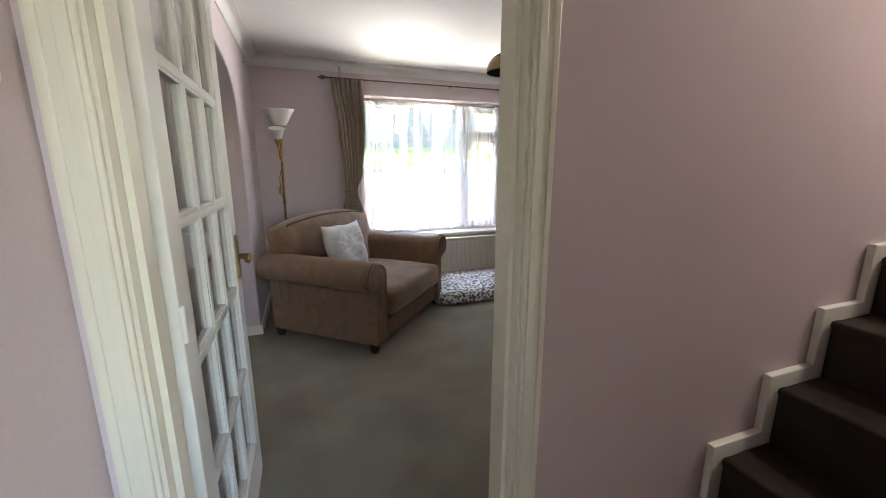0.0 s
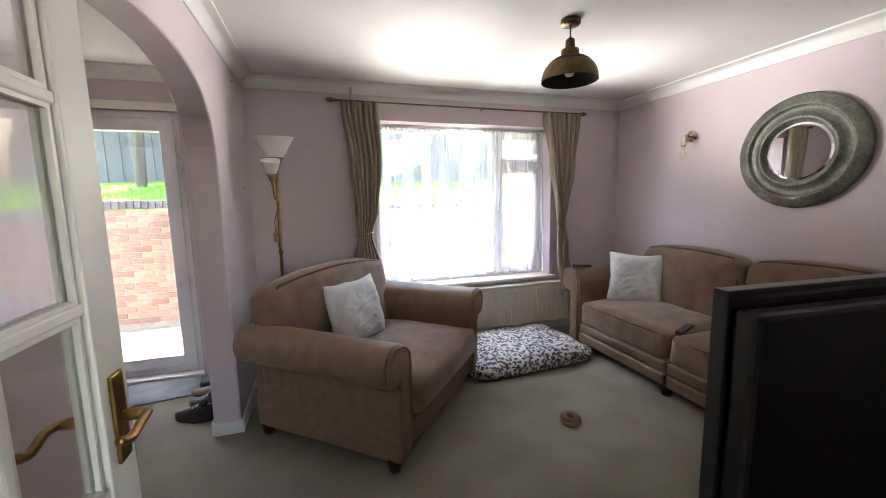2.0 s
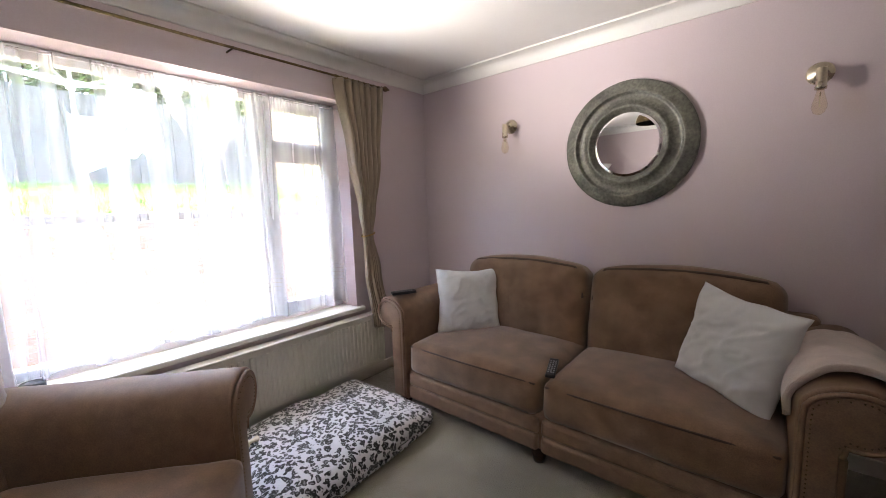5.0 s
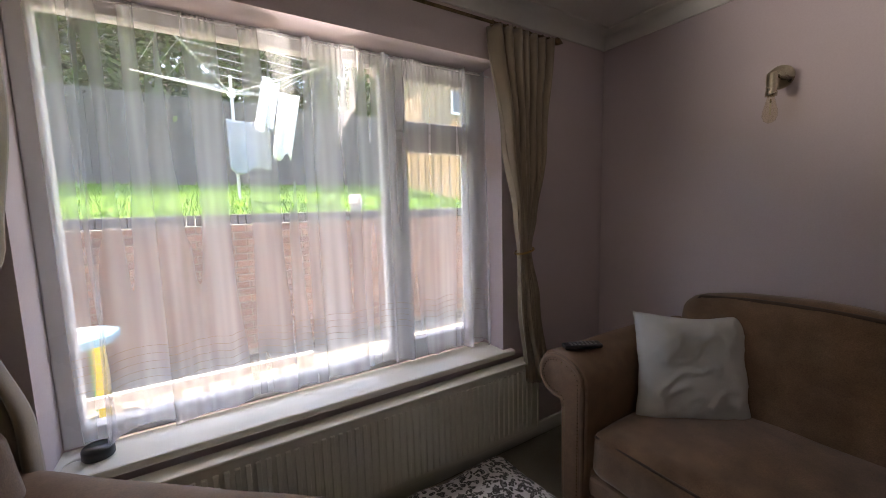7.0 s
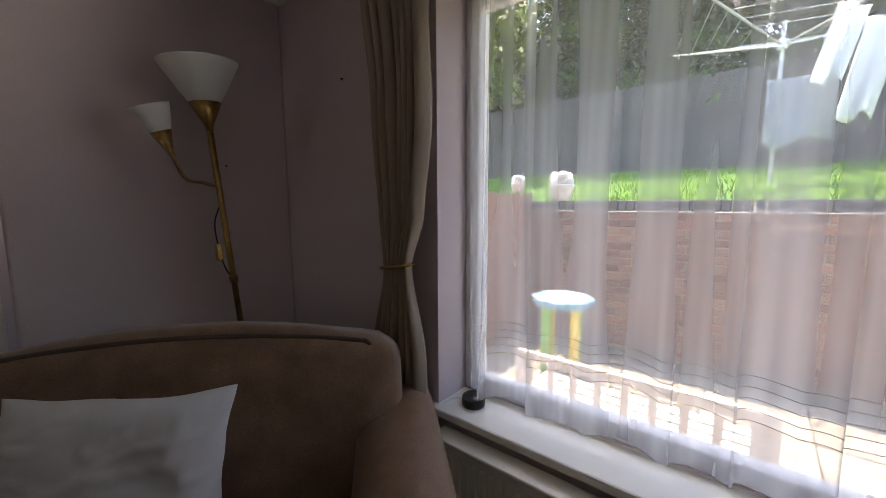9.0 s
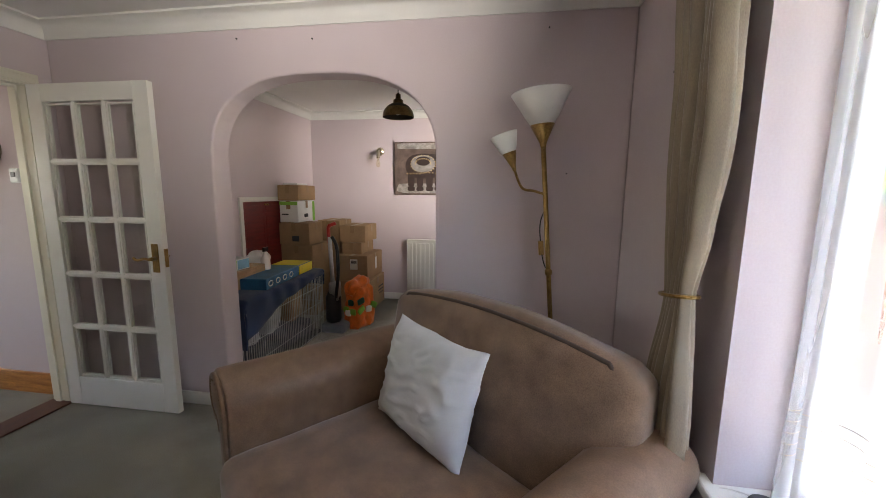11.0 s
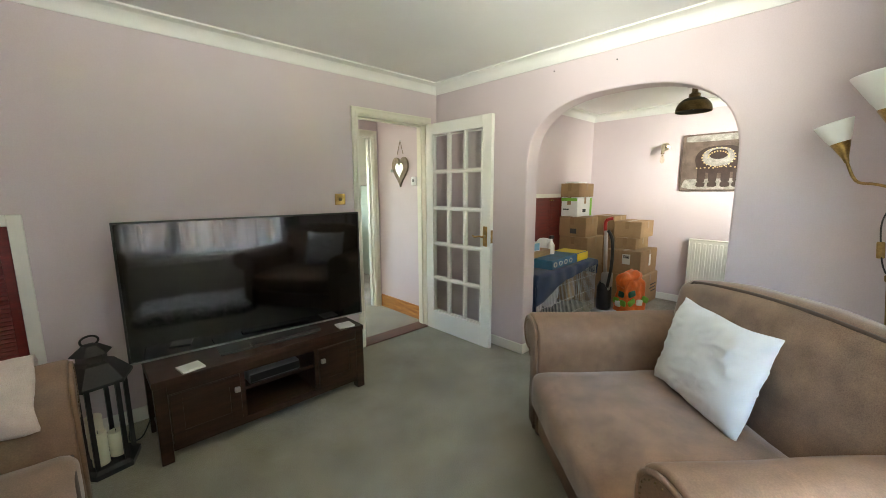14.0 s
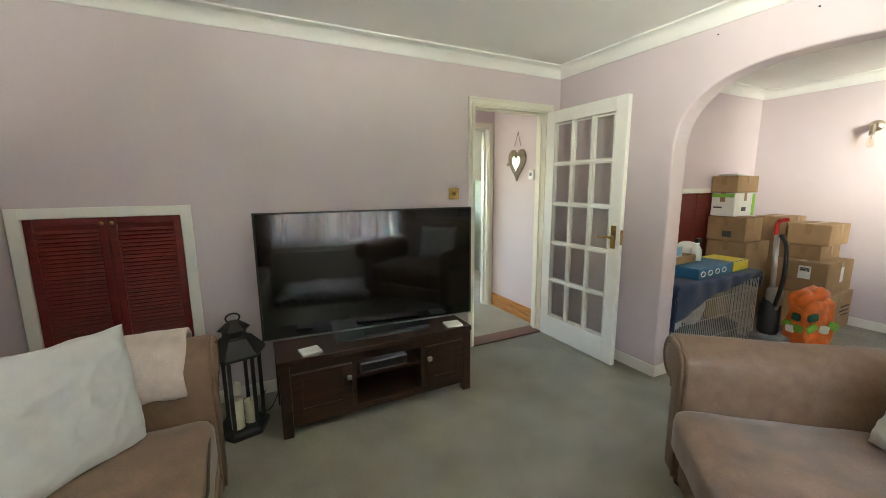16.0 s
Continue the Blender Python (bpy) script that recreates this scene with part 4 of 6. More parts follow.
# ---- lounge: television corner ----
def tv_stand():
    root = thing("tv_stand", "dark stained wooden television stand with two doors and open shelves", "tv stand")
    x0, x1, y0, y1, zt = 0.908, 2.10, 1.78, 2.215, 0.455
    part("top", box(x0 - 0.005, x1 + 0.005, y0, y1 + 0.005, zt - 0.035, zt, 0.004), "dark_wood", root)
    for a in (x0, x1 - 0.055):
        for b in (y0, y1 - 0.055):
            part("leg", box(a, a + 0.055, b, b + 0.055, 0, zt - 0.036, 0.003), "dark_wood", root)
    part("bottom_panel", box(x0 + 0.02, x1 - 0.02, y0 + 0.01, y1 - 0.02, 0.075, 0.095), "dark_wood", root)
    part("back_panel", box(x0 + 0.02, x1 - 0.02, y0 + 0.004, y0 + 0.014, 0.075, zt - 0.036), "dark_wood", root)
    part("apron", box(x0 + 0.056, x1 - 0.056, y1 - 0.03, y1 - 0.008, 0.055, 0.098, 0.002), "dark_wood", root)
    part("upper_rail", box(x0 + 0.056, x1 - 0.056, y1 - 0.03, y1 - 0.009, zt - 0.085, zt - 0.036, 0.002), "dark_wood", root)
    xa, xb = x0 + 0.345, x1 - 0.405
    for a in (xa, xb):
        part("divider", box(a - 0.012, a + 0.012, y0 + 0.015, y1 - 0.012, 0.096, zt - 0.037), "dark_wood", root)
    part("shelf", box(xa + 0.013, xb - 0.013, y0 + 0.015, y1 - 0.03, 0.25, 0.268), "dark_wood", root)
    for a, b, kx in ((x0 + 0.058, xa - 0.014, xa - 0.035), (xb + 0.014, x1 - 0.058, xb + 0.035)):
        d = part("door", box(a, b, y1 - 0.026, y1 - 0.004, 0.10, zt - 0.087, 0.002), "dark_wood", root)
        part("door_frame", frame_ring(a + 0.002, b - 0.002, 0.102, zt - 0.089, 0.055, y1 - 0.006, y1 + 0.004, 0.002), "dark_wood", d)
        part("knob", box(kx - 0.014, kx + 0.014, y1 + 0.004, y1 + 0.026, 0.275, 0.303, 0.004), "steel", d, "square chrome knob")
    return zt


ZT = tv_stand()


def television():
    c, yaw = (1.478, 1.965), 4.2
    root = thing("television", "large black flat television leaning on its stand, reflecting the window", "television", pose(c[0], c[1], ZT, 0, 0, -yaw))
    w, z0, z1 = 1.37, 0.014, 0.778
    part("body", box(-w / 2 + 0.01, w / 2 - 0.01, -0.055, -0.012, z0 + 0.03, z1 - 0.03, 0.01), "black", root)
    part("bezel", frame_ring(-w / 2, w / 2, z0, z1, 0.011, -0.014, 0.014, 0.002), "black", root)
    part("screen", box(-w / 2 + 0.010, w / 2 - 0.010, -0.012, 0.008, z0 + 0.012, z1 - 0.010), "screen", root)
    part("lower_trim", box(-w / 2 + 0.004, w / 2 - 0.004, 0.0145, 0.018, z0 + 0.001, z0 + 0.010), "steel", root, "thin silver strip")
    part("stand_foot", box(-0.28, 0.28, -0.10, 0.16, 0.0, 0.012, 0.004), "black", root)
    part("stand_neck", box(-0.08, 0.08, -0.04, -0.015, 0.01, 0.12, 0.006), "black", root)


television()
tagged(part("sound_bar", box(1.17, 1.60, 2.06, 2.12, ZT, ZT + 0.026, 0.008), "black"), "slim black sound bar on the television stand", "sound bar")
for x, y, a in ((1.925, 2.15, 10), (1.01, 2.15, -6)):
    c = part("coaster", box(-0.055, 0.055, -0.05, 0.05, 0.0, 0.012, 0.003), "paper", None)
    c.matrix_world = pose(x, y, ZT, 0, 0, a)
    tagged(c, "pale square coaster on the television stand", "coaster", "coasters")
b = thing("set_top_box", "black and grey recorder on the stand's shelf", "set top box", pose(1.50, 2.06, 0.268))
part("case", box(-0.15, 0.15, -0.11, 0.11, 0.0, 0.06, 0.005), "grey_plastic", b)
part("front_panel", box(-0.145, 0.145, 0.109, 0.114, 0.008, 0.052), "black", b)


def lantern():
    root = thing("lantern", "black metal floor lantern with hexagonal roof and cream candles", "lantern", pose(2.30, 1.98, 0, 0, 0, 12))
    R = 0.125
    hexa = lambda r, z: [(r * math.cos(math.pi / 3 * k), r * math.sin(math.pi / 3 * k), z) for k in range(6)]
    part("base", lathe([(R + 0.02, 0), (R + 0.02, 0.025), (R, 0.04)], 6, None, True), "black_metal", root)
    for p in hexa(R - 0.01, 0):
        part("post", box(p[0] - 0.009, p[0] + 0.009, p[1] - 0.009, p[1] + 0.009, 0.04, 0.46), "black_metal", root)
    part("roof", lathe([(R + 0.005, 0.455), (R + 0.03, 0.46), (R + 0.03, 0.475), (0.085, 0.555), (0.06, 0.565), (0.06, 0.60), (0.085, 0.605), (0.035, 0.645), (0.012, 0.65)], 6, None, True), "black_metal", root)
    part("ring_handle", tube([(0.035 * math.cos(a), 0, 0.665 + 0.025 * math.sin(a)) for a in [2 * math.pi * k / 20 for k in range(20)]], 0.005, 6, closed=True), "black_metal", root)
    for x, y, h, r in ((0.03, 0.045, 0.17, 0.034), (-0.045, 0.02, 0.13, 0.034), (0.02, -0.045, 0.22, 0.034)):
        cd = thing("candle", "cream pillar candle in the lantern", "candle", root.matrix_world @ pose(x, y, 0.04), "lantern candles")
        part("wax", lathe([(r, 0), (r, h - 0.004), (r - 0.004, h), (0.012, h - 0.008), (0.0, h - 0.009)], 20), "candle", cd, smooth=True)
        part("wick", lathe([(0.0015, h - 0.009), (0.0015, h + 0.008)], 5, None, True), "black", cd)


lantern()


def hatch(name, label, x0, x1, z0, z1, y, frame_w=0.055, louvred=True):
    """Pair of cupboard doors, louvred or flat-panelled, in a white frame on a wall facing +y."""
    root = tagged(thing(name, label, "cupboard"), kind="structure")
    part("frame", frame_ring(x0, x1, z0, z1, frame_w, y - 0.02, y + 0.018, 0.004), "white", root)
    mid = (x0 + x1) / 2
    for a, b in ((x0 + frame_w + 0.002, mid - 0.002), (mid + 0.002, x1 - frame_w - 0.002)):
        za, zb = z0 + frame_w + 0.003, z1 - frame_w - 0.003
        d = part("door", frame_ring(a, b, za, zb, 0.038, y - 0.018, y + 0.004, 0.003), "red", root)
        part("backing", box(a + 0.036, b - 0.036, y - 0.016, y - 0.013, za + 0.03, zb - 0.03), "red", d)
        n = int((zb - za - 0.08) / 0.022) if louvred else 0
        bm = bmesh.new()
        for k in range(n):
            z = za + 0.042 + k * 0.022
            add_box(bm, a + 0.037, b - 0.037, -0.010, 0.010, -0.0025, 0.0025, m=Matrix.Translation((0, y - 0.003, z + 0.010)) @ Matrix.Rotation(radians(-52), 4, "X"))
        if louvred:
            tagged(part("slat", bm, "red", d), kind="stuff")
        else:
            add_box(bm, a + 0.037, b - 0.037, y - 0.004, y + 0.0025, za + 0.037, zb - 0.037, 0.002)
            part("panel", bm, "red", d)
        s = 1 if a > mid - 0.01 else -1
        kx = mid + s * 0.022
        part("knob", lathe([(0.005, 0), (0.005, 0.008), (0.011, 0.014), (0.009, 0.022), (0.001, 0.024)], 12, pose(kx, y + 0.003, zb - 0.03, -90, 0, 0), True), "brass", d, smooth=True)
    return root


hatch("cupboard_doors", "dark red louvred understairs cupboard doors in a white frame", 2.475, 3.26, 0.005, 1.278, YD)


# ---- lounge: lamps, mirror, small things ----
def floor_lamp():
    root = thing("floor_lamp", "brass floor lamp with two frosted uplighter shades behind the armchair", "floor lamp", pose(-0.135, 4.720, 0, 5.2, 0, 0))
    part("base", lathe([(0.13, 0), (0.135, 0.012), (0.12, 0.024), (0.03, 0.032), (0.014, 0.05)], 32, None, True), "brass", root, smooth=True)
    part("pole", tube([(0, 0, 0.03), (0.02, 0.0, 1.05), (0.035, 0, 1.62)], 0.0115, 12), "brass", root, smooth=True)
    part("collar", lathe([(0.012, -0.015), (0.017, -0.01), (0.017, 0.01), (0.012, 0.015)], 14, pose(0.02, 0, 1.03)), "brass", root, smooth=True)
    part("cone", lathe([(0.012, 0), (0.016, 0.02), (0.055, 0.10), (0.052, 0.10)], 24, pose(0.035, 0, 1.612)), "brass", root, smooth=True)
    sh = lathe([(0.05, 0.098), (0.074, 0.135), (0.130, 0.236), (0.132, 0.240), (0.127, 0.238), (0.069, 0.138), (0.045, 0.102)], 40, pose(0.035, 0, 1.612))
    part("shade", sh, "frost", root, "frosted white glass shade", smooth=True)
    d = Vector((-0.02, -0.20, 0)).normalized()
    arm = [Vector((0.03, 0, 1.40)), Vector((0.03, 0, 1.42)) + d * 0.05, Vector((0.03, 0, 1.44)) + d * 0.105, Vector((0.03, 0, 1.53)) + d * 0.135]
    part("arm", tube(smooth_line(arm, 6), 0.006, 8), "brass", root, smooth=True)
    tip = arm[-1]
    m = Matrix.Translation(tip) @ Matrix.Rotation(radians(14), 4, "X")
    part("cone", lathe([(0.008, -0.01), (0.011, 0.01), (0.034, 0.078), (0.032, 0.078)], 20, m), "brass", root, smooth=True)
    part("shade", lathe([(0.031, 0.076), (0.042, 0.098), (0.062, 0.160), (0.064, 0.165), (0.060, 0.163), (0.039, 0.099), (0.028, 0.079)], 32, m), "frost", root, "frosted white glass shade", smooth=True)
    part("cable", tube(smooth_line([(0.03, 0.01, 1.36), (0.0, -0.025, 1.27), (-0.002, -0.028, 1.17), (0.008, -0.022, 1.09), (0.02, -0.012, 1.05)], 6), 0.003, 6), "black", root)
    part("switch", box(-0.018, 0.006, -0.04, -0.015, 1.11, 1.18, 0.005), "brass", root, "inline cord switch")


floor_lamp()


def pendant(label, x, y, r, rim):
    root = thing("pendant_lamp", label, "pendant lamp", pose(x, y, CEIL), "brass dome pendants")
    z = rim - CEIL
    part("ceiling_rose", lathe([(0.001, 0.0), (0.055, 0.0), (0.055, -0.02), (0.05, -0.028), (0.01, -0.03)], 28), "old_brass", root, smooth=True)
    part("cord", tube([(0, 0, -0.028), (0, 0, z + r * 1.45)], 0.004, 8), "black", root)
    dome = [(r, z), (r * 1.005, z + 0.006)] + [(r * math.cos(a) ** 0.8, z + 0.006 + r * 0.82 * math.sin(a)) for a in [k * math.pi / 2 / 9 for k in range(1, 8)]]
    part("shade", lathe(dome + [(r * 0.30, z + r * 0.88), (r * 0.32, z + r * 0.93), (r * 0.31, z + r * 1.08), (r * 0.20, z + r * 1.13), (r * 0.17, z + r * 1.17), (r * 0.16, z + r * 1.42), (r * 0.09, z + r * 1.47), (r * 0.05, z + r * 1.5)], 48), "old_brass", root, "aged brass dome shade", smooth=True)
    part("lining", lathe([(a * 0.975, b + 0.003) for a, b in dome] + [(0.02, z + r * 0.86)], 48), "shade_in", root, smooth=True)
    part("bulb", lathe([(0.014, z + r * 0.8), (0.016, z + r * 0.6), (0.034, z + r * 0.38), (0.022, z + r * 0.2), (0.002, z + r * 0.16)], 18), "frost", root, smooth=True)


pendant("aged brass dome pendant hanging from the lounge ceiling", 1.585, 3.54, 0.158, 2.045)
pendant("aged brass dome pendant hanging from the dining ceiling", -1.70, 3.46, 0.138, 2.05)


def wall_light(label, m):
    """Bare-bulb bracket on a wall: the wall is the plane x = 0 and the light stands out along +x."""
    root = thing("wall_light", label, "wall light", m, "brass wall lights")
    part("switch_collar", tube([(0.05, 0, -0.012), (0.05, 0, -0.05)], 0.012, 12), "pale_brass", root, "ribbed brass collar")
    part("back_plate", lathe([(0.001, 0.030), (0.02, 0.028), (0.03, 0.016), (0.045, 0.012), (0.05, 0.006), (0.05, 0.0)], 28, pose(0, 0, 0, 0, 90, 0)), "pale_brass", root, smooth=True)
    part("arm", tube(smooth_line([(0.01, 0, 0), (0.04, 0, 0.0), (0.07, 0, 0.0), (0.085, 0, -0.004)], 5), 0.009, 10), "pale_brass", root, smooth=True)
    part("socket", lathe([(0.001, 0.008), (0.016, 0.006), (0.019, 0.0), (0.019, -0.07), (0.021, -0.074), (0.021, -0.088), (0.014, -0.09)], 18, pose(0.09, 0, 0), True), "pale_brass", root, smooth=True)
    part("bulb", lathe([(0.012, -0.088), (0.014, -0.10), (0.026, -0.15), (0.027, -0.17), (0.02, -0.19), (0.007, -0.199), (0.001, -0.20)], 18, pose(0.09, 0, 0)), "amber", root, "clear filament bulb", smooth=True)
    part("filament", tube([(0.085, 0, -0.10), (0.082, 0, -0.165), (0.09, 0.004, -0.16), (0.097, 0, -0.165), (0.094, 0, -0.10)], 0.0016, 6), "pale_brass", root)


wall_light("brass wall light with a bare filament bulb", pose(XR, 4.15, 1.885, 0, 0, 180))
wall_light("brass wall light with a bare filament bulb", pose(XR, 2.52, 1.885, 0, 0, 180))
wall_light("brass wall light with a bare filament bulb", pose(XD, 2.87, 1.89, 0, 0, 0))


def round_mirror():
    root = thing("round_mirror", "round mirror in a broad stepped grey metal frame", "mirror", pose(XR, 3.345, 1.66, 0, -90, 0))
    prof = [(0.366, 0.0), (0.374, 0.010), (0.372, 0.026), (0.362, 0.034), (0.318, 0.040), (0.306, 0.047), (0.298, 0.044), (0.293, 0.030), (0.280, 0.028), (0.240, 0.034), (0.232, 0.046), (0.222, 0.050), (0.212, 0.046), (0.206, 0.032), (0.196, 0.030), (0.190, 0.020)]
    bm = lathe(prof, 96)
    for v in bm.verts:
        v.co += noise.noise_vector(v.co * 26) * 0.0022
    part("frame", bm, "mirror_frame", root, smooth=True)
    part("glass", lathe([(0.193, 0.018), (0.176, 0.0225), (0.001, 0.0225)], 72), "mirror", root, "silvered glass with a bevelled rim")


round_mirror()


def pet_bed():
    bm = soft_block(1.10, 0.76, 0.13, 34, 34, 6, 0.065, 0.035, 0.02, 8, 5)
    for v in bm.verts:
        if v.co.z < 0.05:
            a = math.atan2(v.co.y, v.co.x)
            k = 1 + 0.03 * noise.noise(Vector((math.cos(a) * 9, math.sin(a) * 9, 0)))
            v.co.x *= k
            v.co.y *= k
        v.co.z = max(0.003, v.co.z)
    root = thing("pet_bed", "leopard print fleece pet bed lying on the carpet", "pet bed", pose(1.77, 4.50, 0, 0, 0, 3))
    part("cushion", bm, "leopard", root, smooth=True)
    seam = []
    for k in range(160):
        a = 2 * math.pi * k / 160
        c, s_ = math.cos(a), math.sin(a)
        f = 1 + 0.012 * noise.noise(Vector((c * 14, s_ * 14, 2)))
        seam.append((0.553 * f * math.copysign(abs(c) ** 0.28, c), 0.383 * f * math.copysign(abs(s_) ** 0.28, s_), 0.03 + 0.012 * noise.noise(Vector((c * 11, s_ * 11, 5)))))
    part("ruffled_edge", tube(seam, 0.016, 6, closed=True), "leopard", root, smooth=True)


pet_bed()
r = thing("toy_ring", "tan and brown ring-shaped pet toy on the carpet", "pet toy", pose(1.585, 3.455, 0, 0, 0, 30))
part("lower_ring", lathe([(0.02, 0.012), (0.03, 0.002), (0.055, 0.002), (0.066, 0.018), (0.062, 0.034)], 32), "wood_light", r, smooth=True)
part("glaze", lathe([(0.063, 0.032), (0.058, 0.046), (0.04, 0.05), (0.022, 0.042), (0.018, 0.03), (0.02, 0.012)], 32), "leather", r, "brown glazed top", smooth=True)
b = part("chew_toy", tube(smooth_line([(-0.03, 0, 0.0), (-0.012, 0.003, 0.004), (0.012, -0.003, 0.004), (0.03, 0, 0)], 4), 0.012, 8, radii=[0.017, 0.016, 0.013, 0.011, 0.010, 0.010, 0.010, 0.010, 0.011, 0.013, 0.015, 0.016, 0.017]), "candle", None, smooth=True)
b.matrix_world = pose(1.45, 4.62, 0.165, 0, 0, 15)
tagged(b, "small cream chew toy on the pet bed", "pet toy")


def remote(label, m):
    root = thing("remote_control", label, "remote control", m, "remote controls")
    part("body", box(-0.024, 0.024, -0.085, 0.085, 0, 0.018, 0.006), "black", root)
    bm = bmesh.new()
    for i in range(3):
        for j in range(7):
            add_box(bm, -0.016 + i * 0.013, -0.008 + i * 0.013, -0.06 + j * 0.018, -0.05 + j * 0.018, 0.0175, 0.0195)
    tagged(part("button", bm, "grey_plastic", root), kind="stuff")


remote("black remote control on the sofa arm", pose(2.47, 4.53, 0.742, 0, -4, 64))
remote("black remote control between the sofa seats", pose(2.52, 3.49, 0.462, 8, 0, -74))
e = thing("smart_speaker", "black round smart speaker on the window sill", "speaker", pose(0.757, 5.09, WZ0 + 0.028))
part("body", lathe([(0.04, 0), (0.043, 0.005), (0.043, 0.03), (0.04, 0.036), (0.001, 0.036)], 32), "black", e, smooth=True)
part("cable", tube(smooth_line([(-0.04, 0, 0.006), (-0.08, -0.01, 0.004), (-0.10, -0.08, -0.02), (-0.105, -0.095, -0.2)], 6), 0.0025, 6), "white", e)


def blanket():
    """Fleece folded over the near sofa arm."""
    bm = bmesh.new()
    nu, nv = 40, 26
    rows = []
    for j in range(nv + 1):
        v = j / nv
        row = []
        for i in range(nu + 1):
            u = i / nu
            a = -0.2 + u * 3.3
            y = 2.425 + 0.150 * math.cos(a)
            z = 0.60 + 0.152 * math.sin(a) if math.sin(a) > 0 else 0.60 + 0.4 * (math.sin(a) * 0.6)
            if a > math.pi:
                z = 0.60 - (a - math.pi) * 0.5
            x = 2.45 + 0.42 * v + 0.02 * noise.noise(Vector((u * 4, v * 3, 3)))
            nse = noise.noise_vector(Vector((u * 5, v * 4, 1))) * 0.014
            row.append(bm.verts.new((x, y + nse.y, z + abs(nse.z) + 0.006)))
        rows.append(row)
    for p, q in zip(rows, rows[1:]):
        for i in range(nu):
            bm.faces.new((p[i], p[i + 1], q[i + 1], q[i]))
    ob = part("blanket", bm, "fur", None, smooth=True)
    s = ob.modifiers.new("thick", "SOLIDIFY")
    s.thickness, s.offset = 0.022, 1
    tagged(ob, "pale pink fleece blanket folded over the sofa arm", "blanket")


blanket()
sw = tagged(thing("light_switch", "brass light switch plate beside the doorway", "light switch", pose(0.715, YD, 1.315)), kind="")
part("plate", box(-0.046, 0.046, 0.0, 0.006, -0.044, 0.044, 0.003), "brass", sw)
part("rocker", box(-0.014, 0.014, 0.005, 0.012, -0.014, 0.014, 0.002), "old_brass", sw)
for y, z in ((4.72, 1.50), (2.9, 2.235), (3.35, 2.215), (4.6, 2.21)):
    tagged(part("nail", lathe([(0.004, 0), (0.004, 0.008), (0.001, 0.009)], 8, pose(XL, y, z, 0, 90, 0), True), "black"), "small dark nail in the painted wall", "nail", "wall nails")
tagged(part("nail", lathe([(0.004, 0), (0.004, 0.008), (0.001, 0.009)], 8, pose(0.13, YW, 1.85, 90, 0, 0), True), "black"), "small dark nail in the painted wall", "nail", "wall nails")
tagged(part("cable", tube(smooth_line([(2.17, 1.70, 0.06), (2.20, 1.85, 0.02), (2.15, 1.93, 0.05), (2.10, 1.86, 0.10)], 8), 0.004, 6), "black"), "black cable behind the television stand", "cable")


# ---- hall and stairs ----
def stairs():
    root = tagged(thing("stairs", "staircase with dark brown carpet and white zigzag wall string", "stairs"), kind="structure")
    x0, go, rise, n = 1.068, 0.222, 0.205, 9
    for k in range(n):
        a = x0 + k * go
        part("step", box(a, a + go + (0.0 if k < n - 1 else 1.2), YK + 0.002, YH - 0.028, 0.0 if k == 0 else k * rise - 0.05, (k + 1) * rise, 0.014, 3), "stair_carpet", root)
        part("nosing", box(a - 0.012, a + 0.03, YK + 0.004, YH - 0.03, (k + 1) * rise - 0.03, (k + 1) * rise + 0.003, 0.012, 3), "stair_carpet", root)
    m = 0.045
    outl = []
    for k in range(n):
        a = x0 + k * go - m
        outl += [(a, k * rise + (m if k else 0)), (a, (k + 1) * rise + m)]
    outl += [(x0 + n * go - m, n * rise + m), (x0 + n * go - m, n * rise - 0.3), (x0 + 0.2, 0)]
    part("string", prism(outl, YH - 0.027, YH - 0.002, "y", 0.004), "white", root, "white painted stepped wall string")


stairs()


def heart_mirror():
    root = thing("heart_mirror", "heart-shaped mirror in a grey wooden frame on a cord", "mirror", pose(-0.289, 1.134, 1.60, 0, 0, 90))

    def heart(s, n=48):
        pts = []
        for k in range(n):
            t = 2 * math.pi * k / n
            pts.append((s * 16 * math.sin(t) ** 3 / 17, s * 1.3 * (13 * math.cos(t) - 5 * math.cos(2 * t) - 2 * math.cos(3 * t) - math.cos(4 * t)) / 17))
        return pts
    part("frame", prism(heart(0.142), -0.022, 0.0, "y", 0.005), "driftwood", root)
    part("glass", prism(heart(0.072), -0.026, -0.0225, "y"), "mirror", root)
    part("cord", tube([(-0.05, -0.01, 0.16), (0, -0.006, 0.30), (0.05, -0.01, 0.16)], 0.004, 6), "driftwood", root)
    part("hook", lathe([(0.006, 0), (0.006, 0.012)], 8, pose(0, -0.001, 0.30, 90, 0, 0), True), "steel", root)
    part("knob", lathe([(0.004, 0), (0.018, 0.012), (0.02, 0.022), (0.001, 0.034)], 16, pose(-0.12, -0.02, -0.01, 90, 0, 0)), "steel", root, smooth=True)


heart_mirror()
th = thing("thermostat", "white plastic thermostat on the hall wall", "thermostat", pose(-0.29, 1.368, 1.475))
part("case", box(0, 0.028, -0.035, 0.035, -0.045, 0.045, 0.008), "upvc", th)
part("dial", box(0.027, 0.034, -0.015, 0.015, -0.01, 0.02, 0.003), "grey_plastic", th)

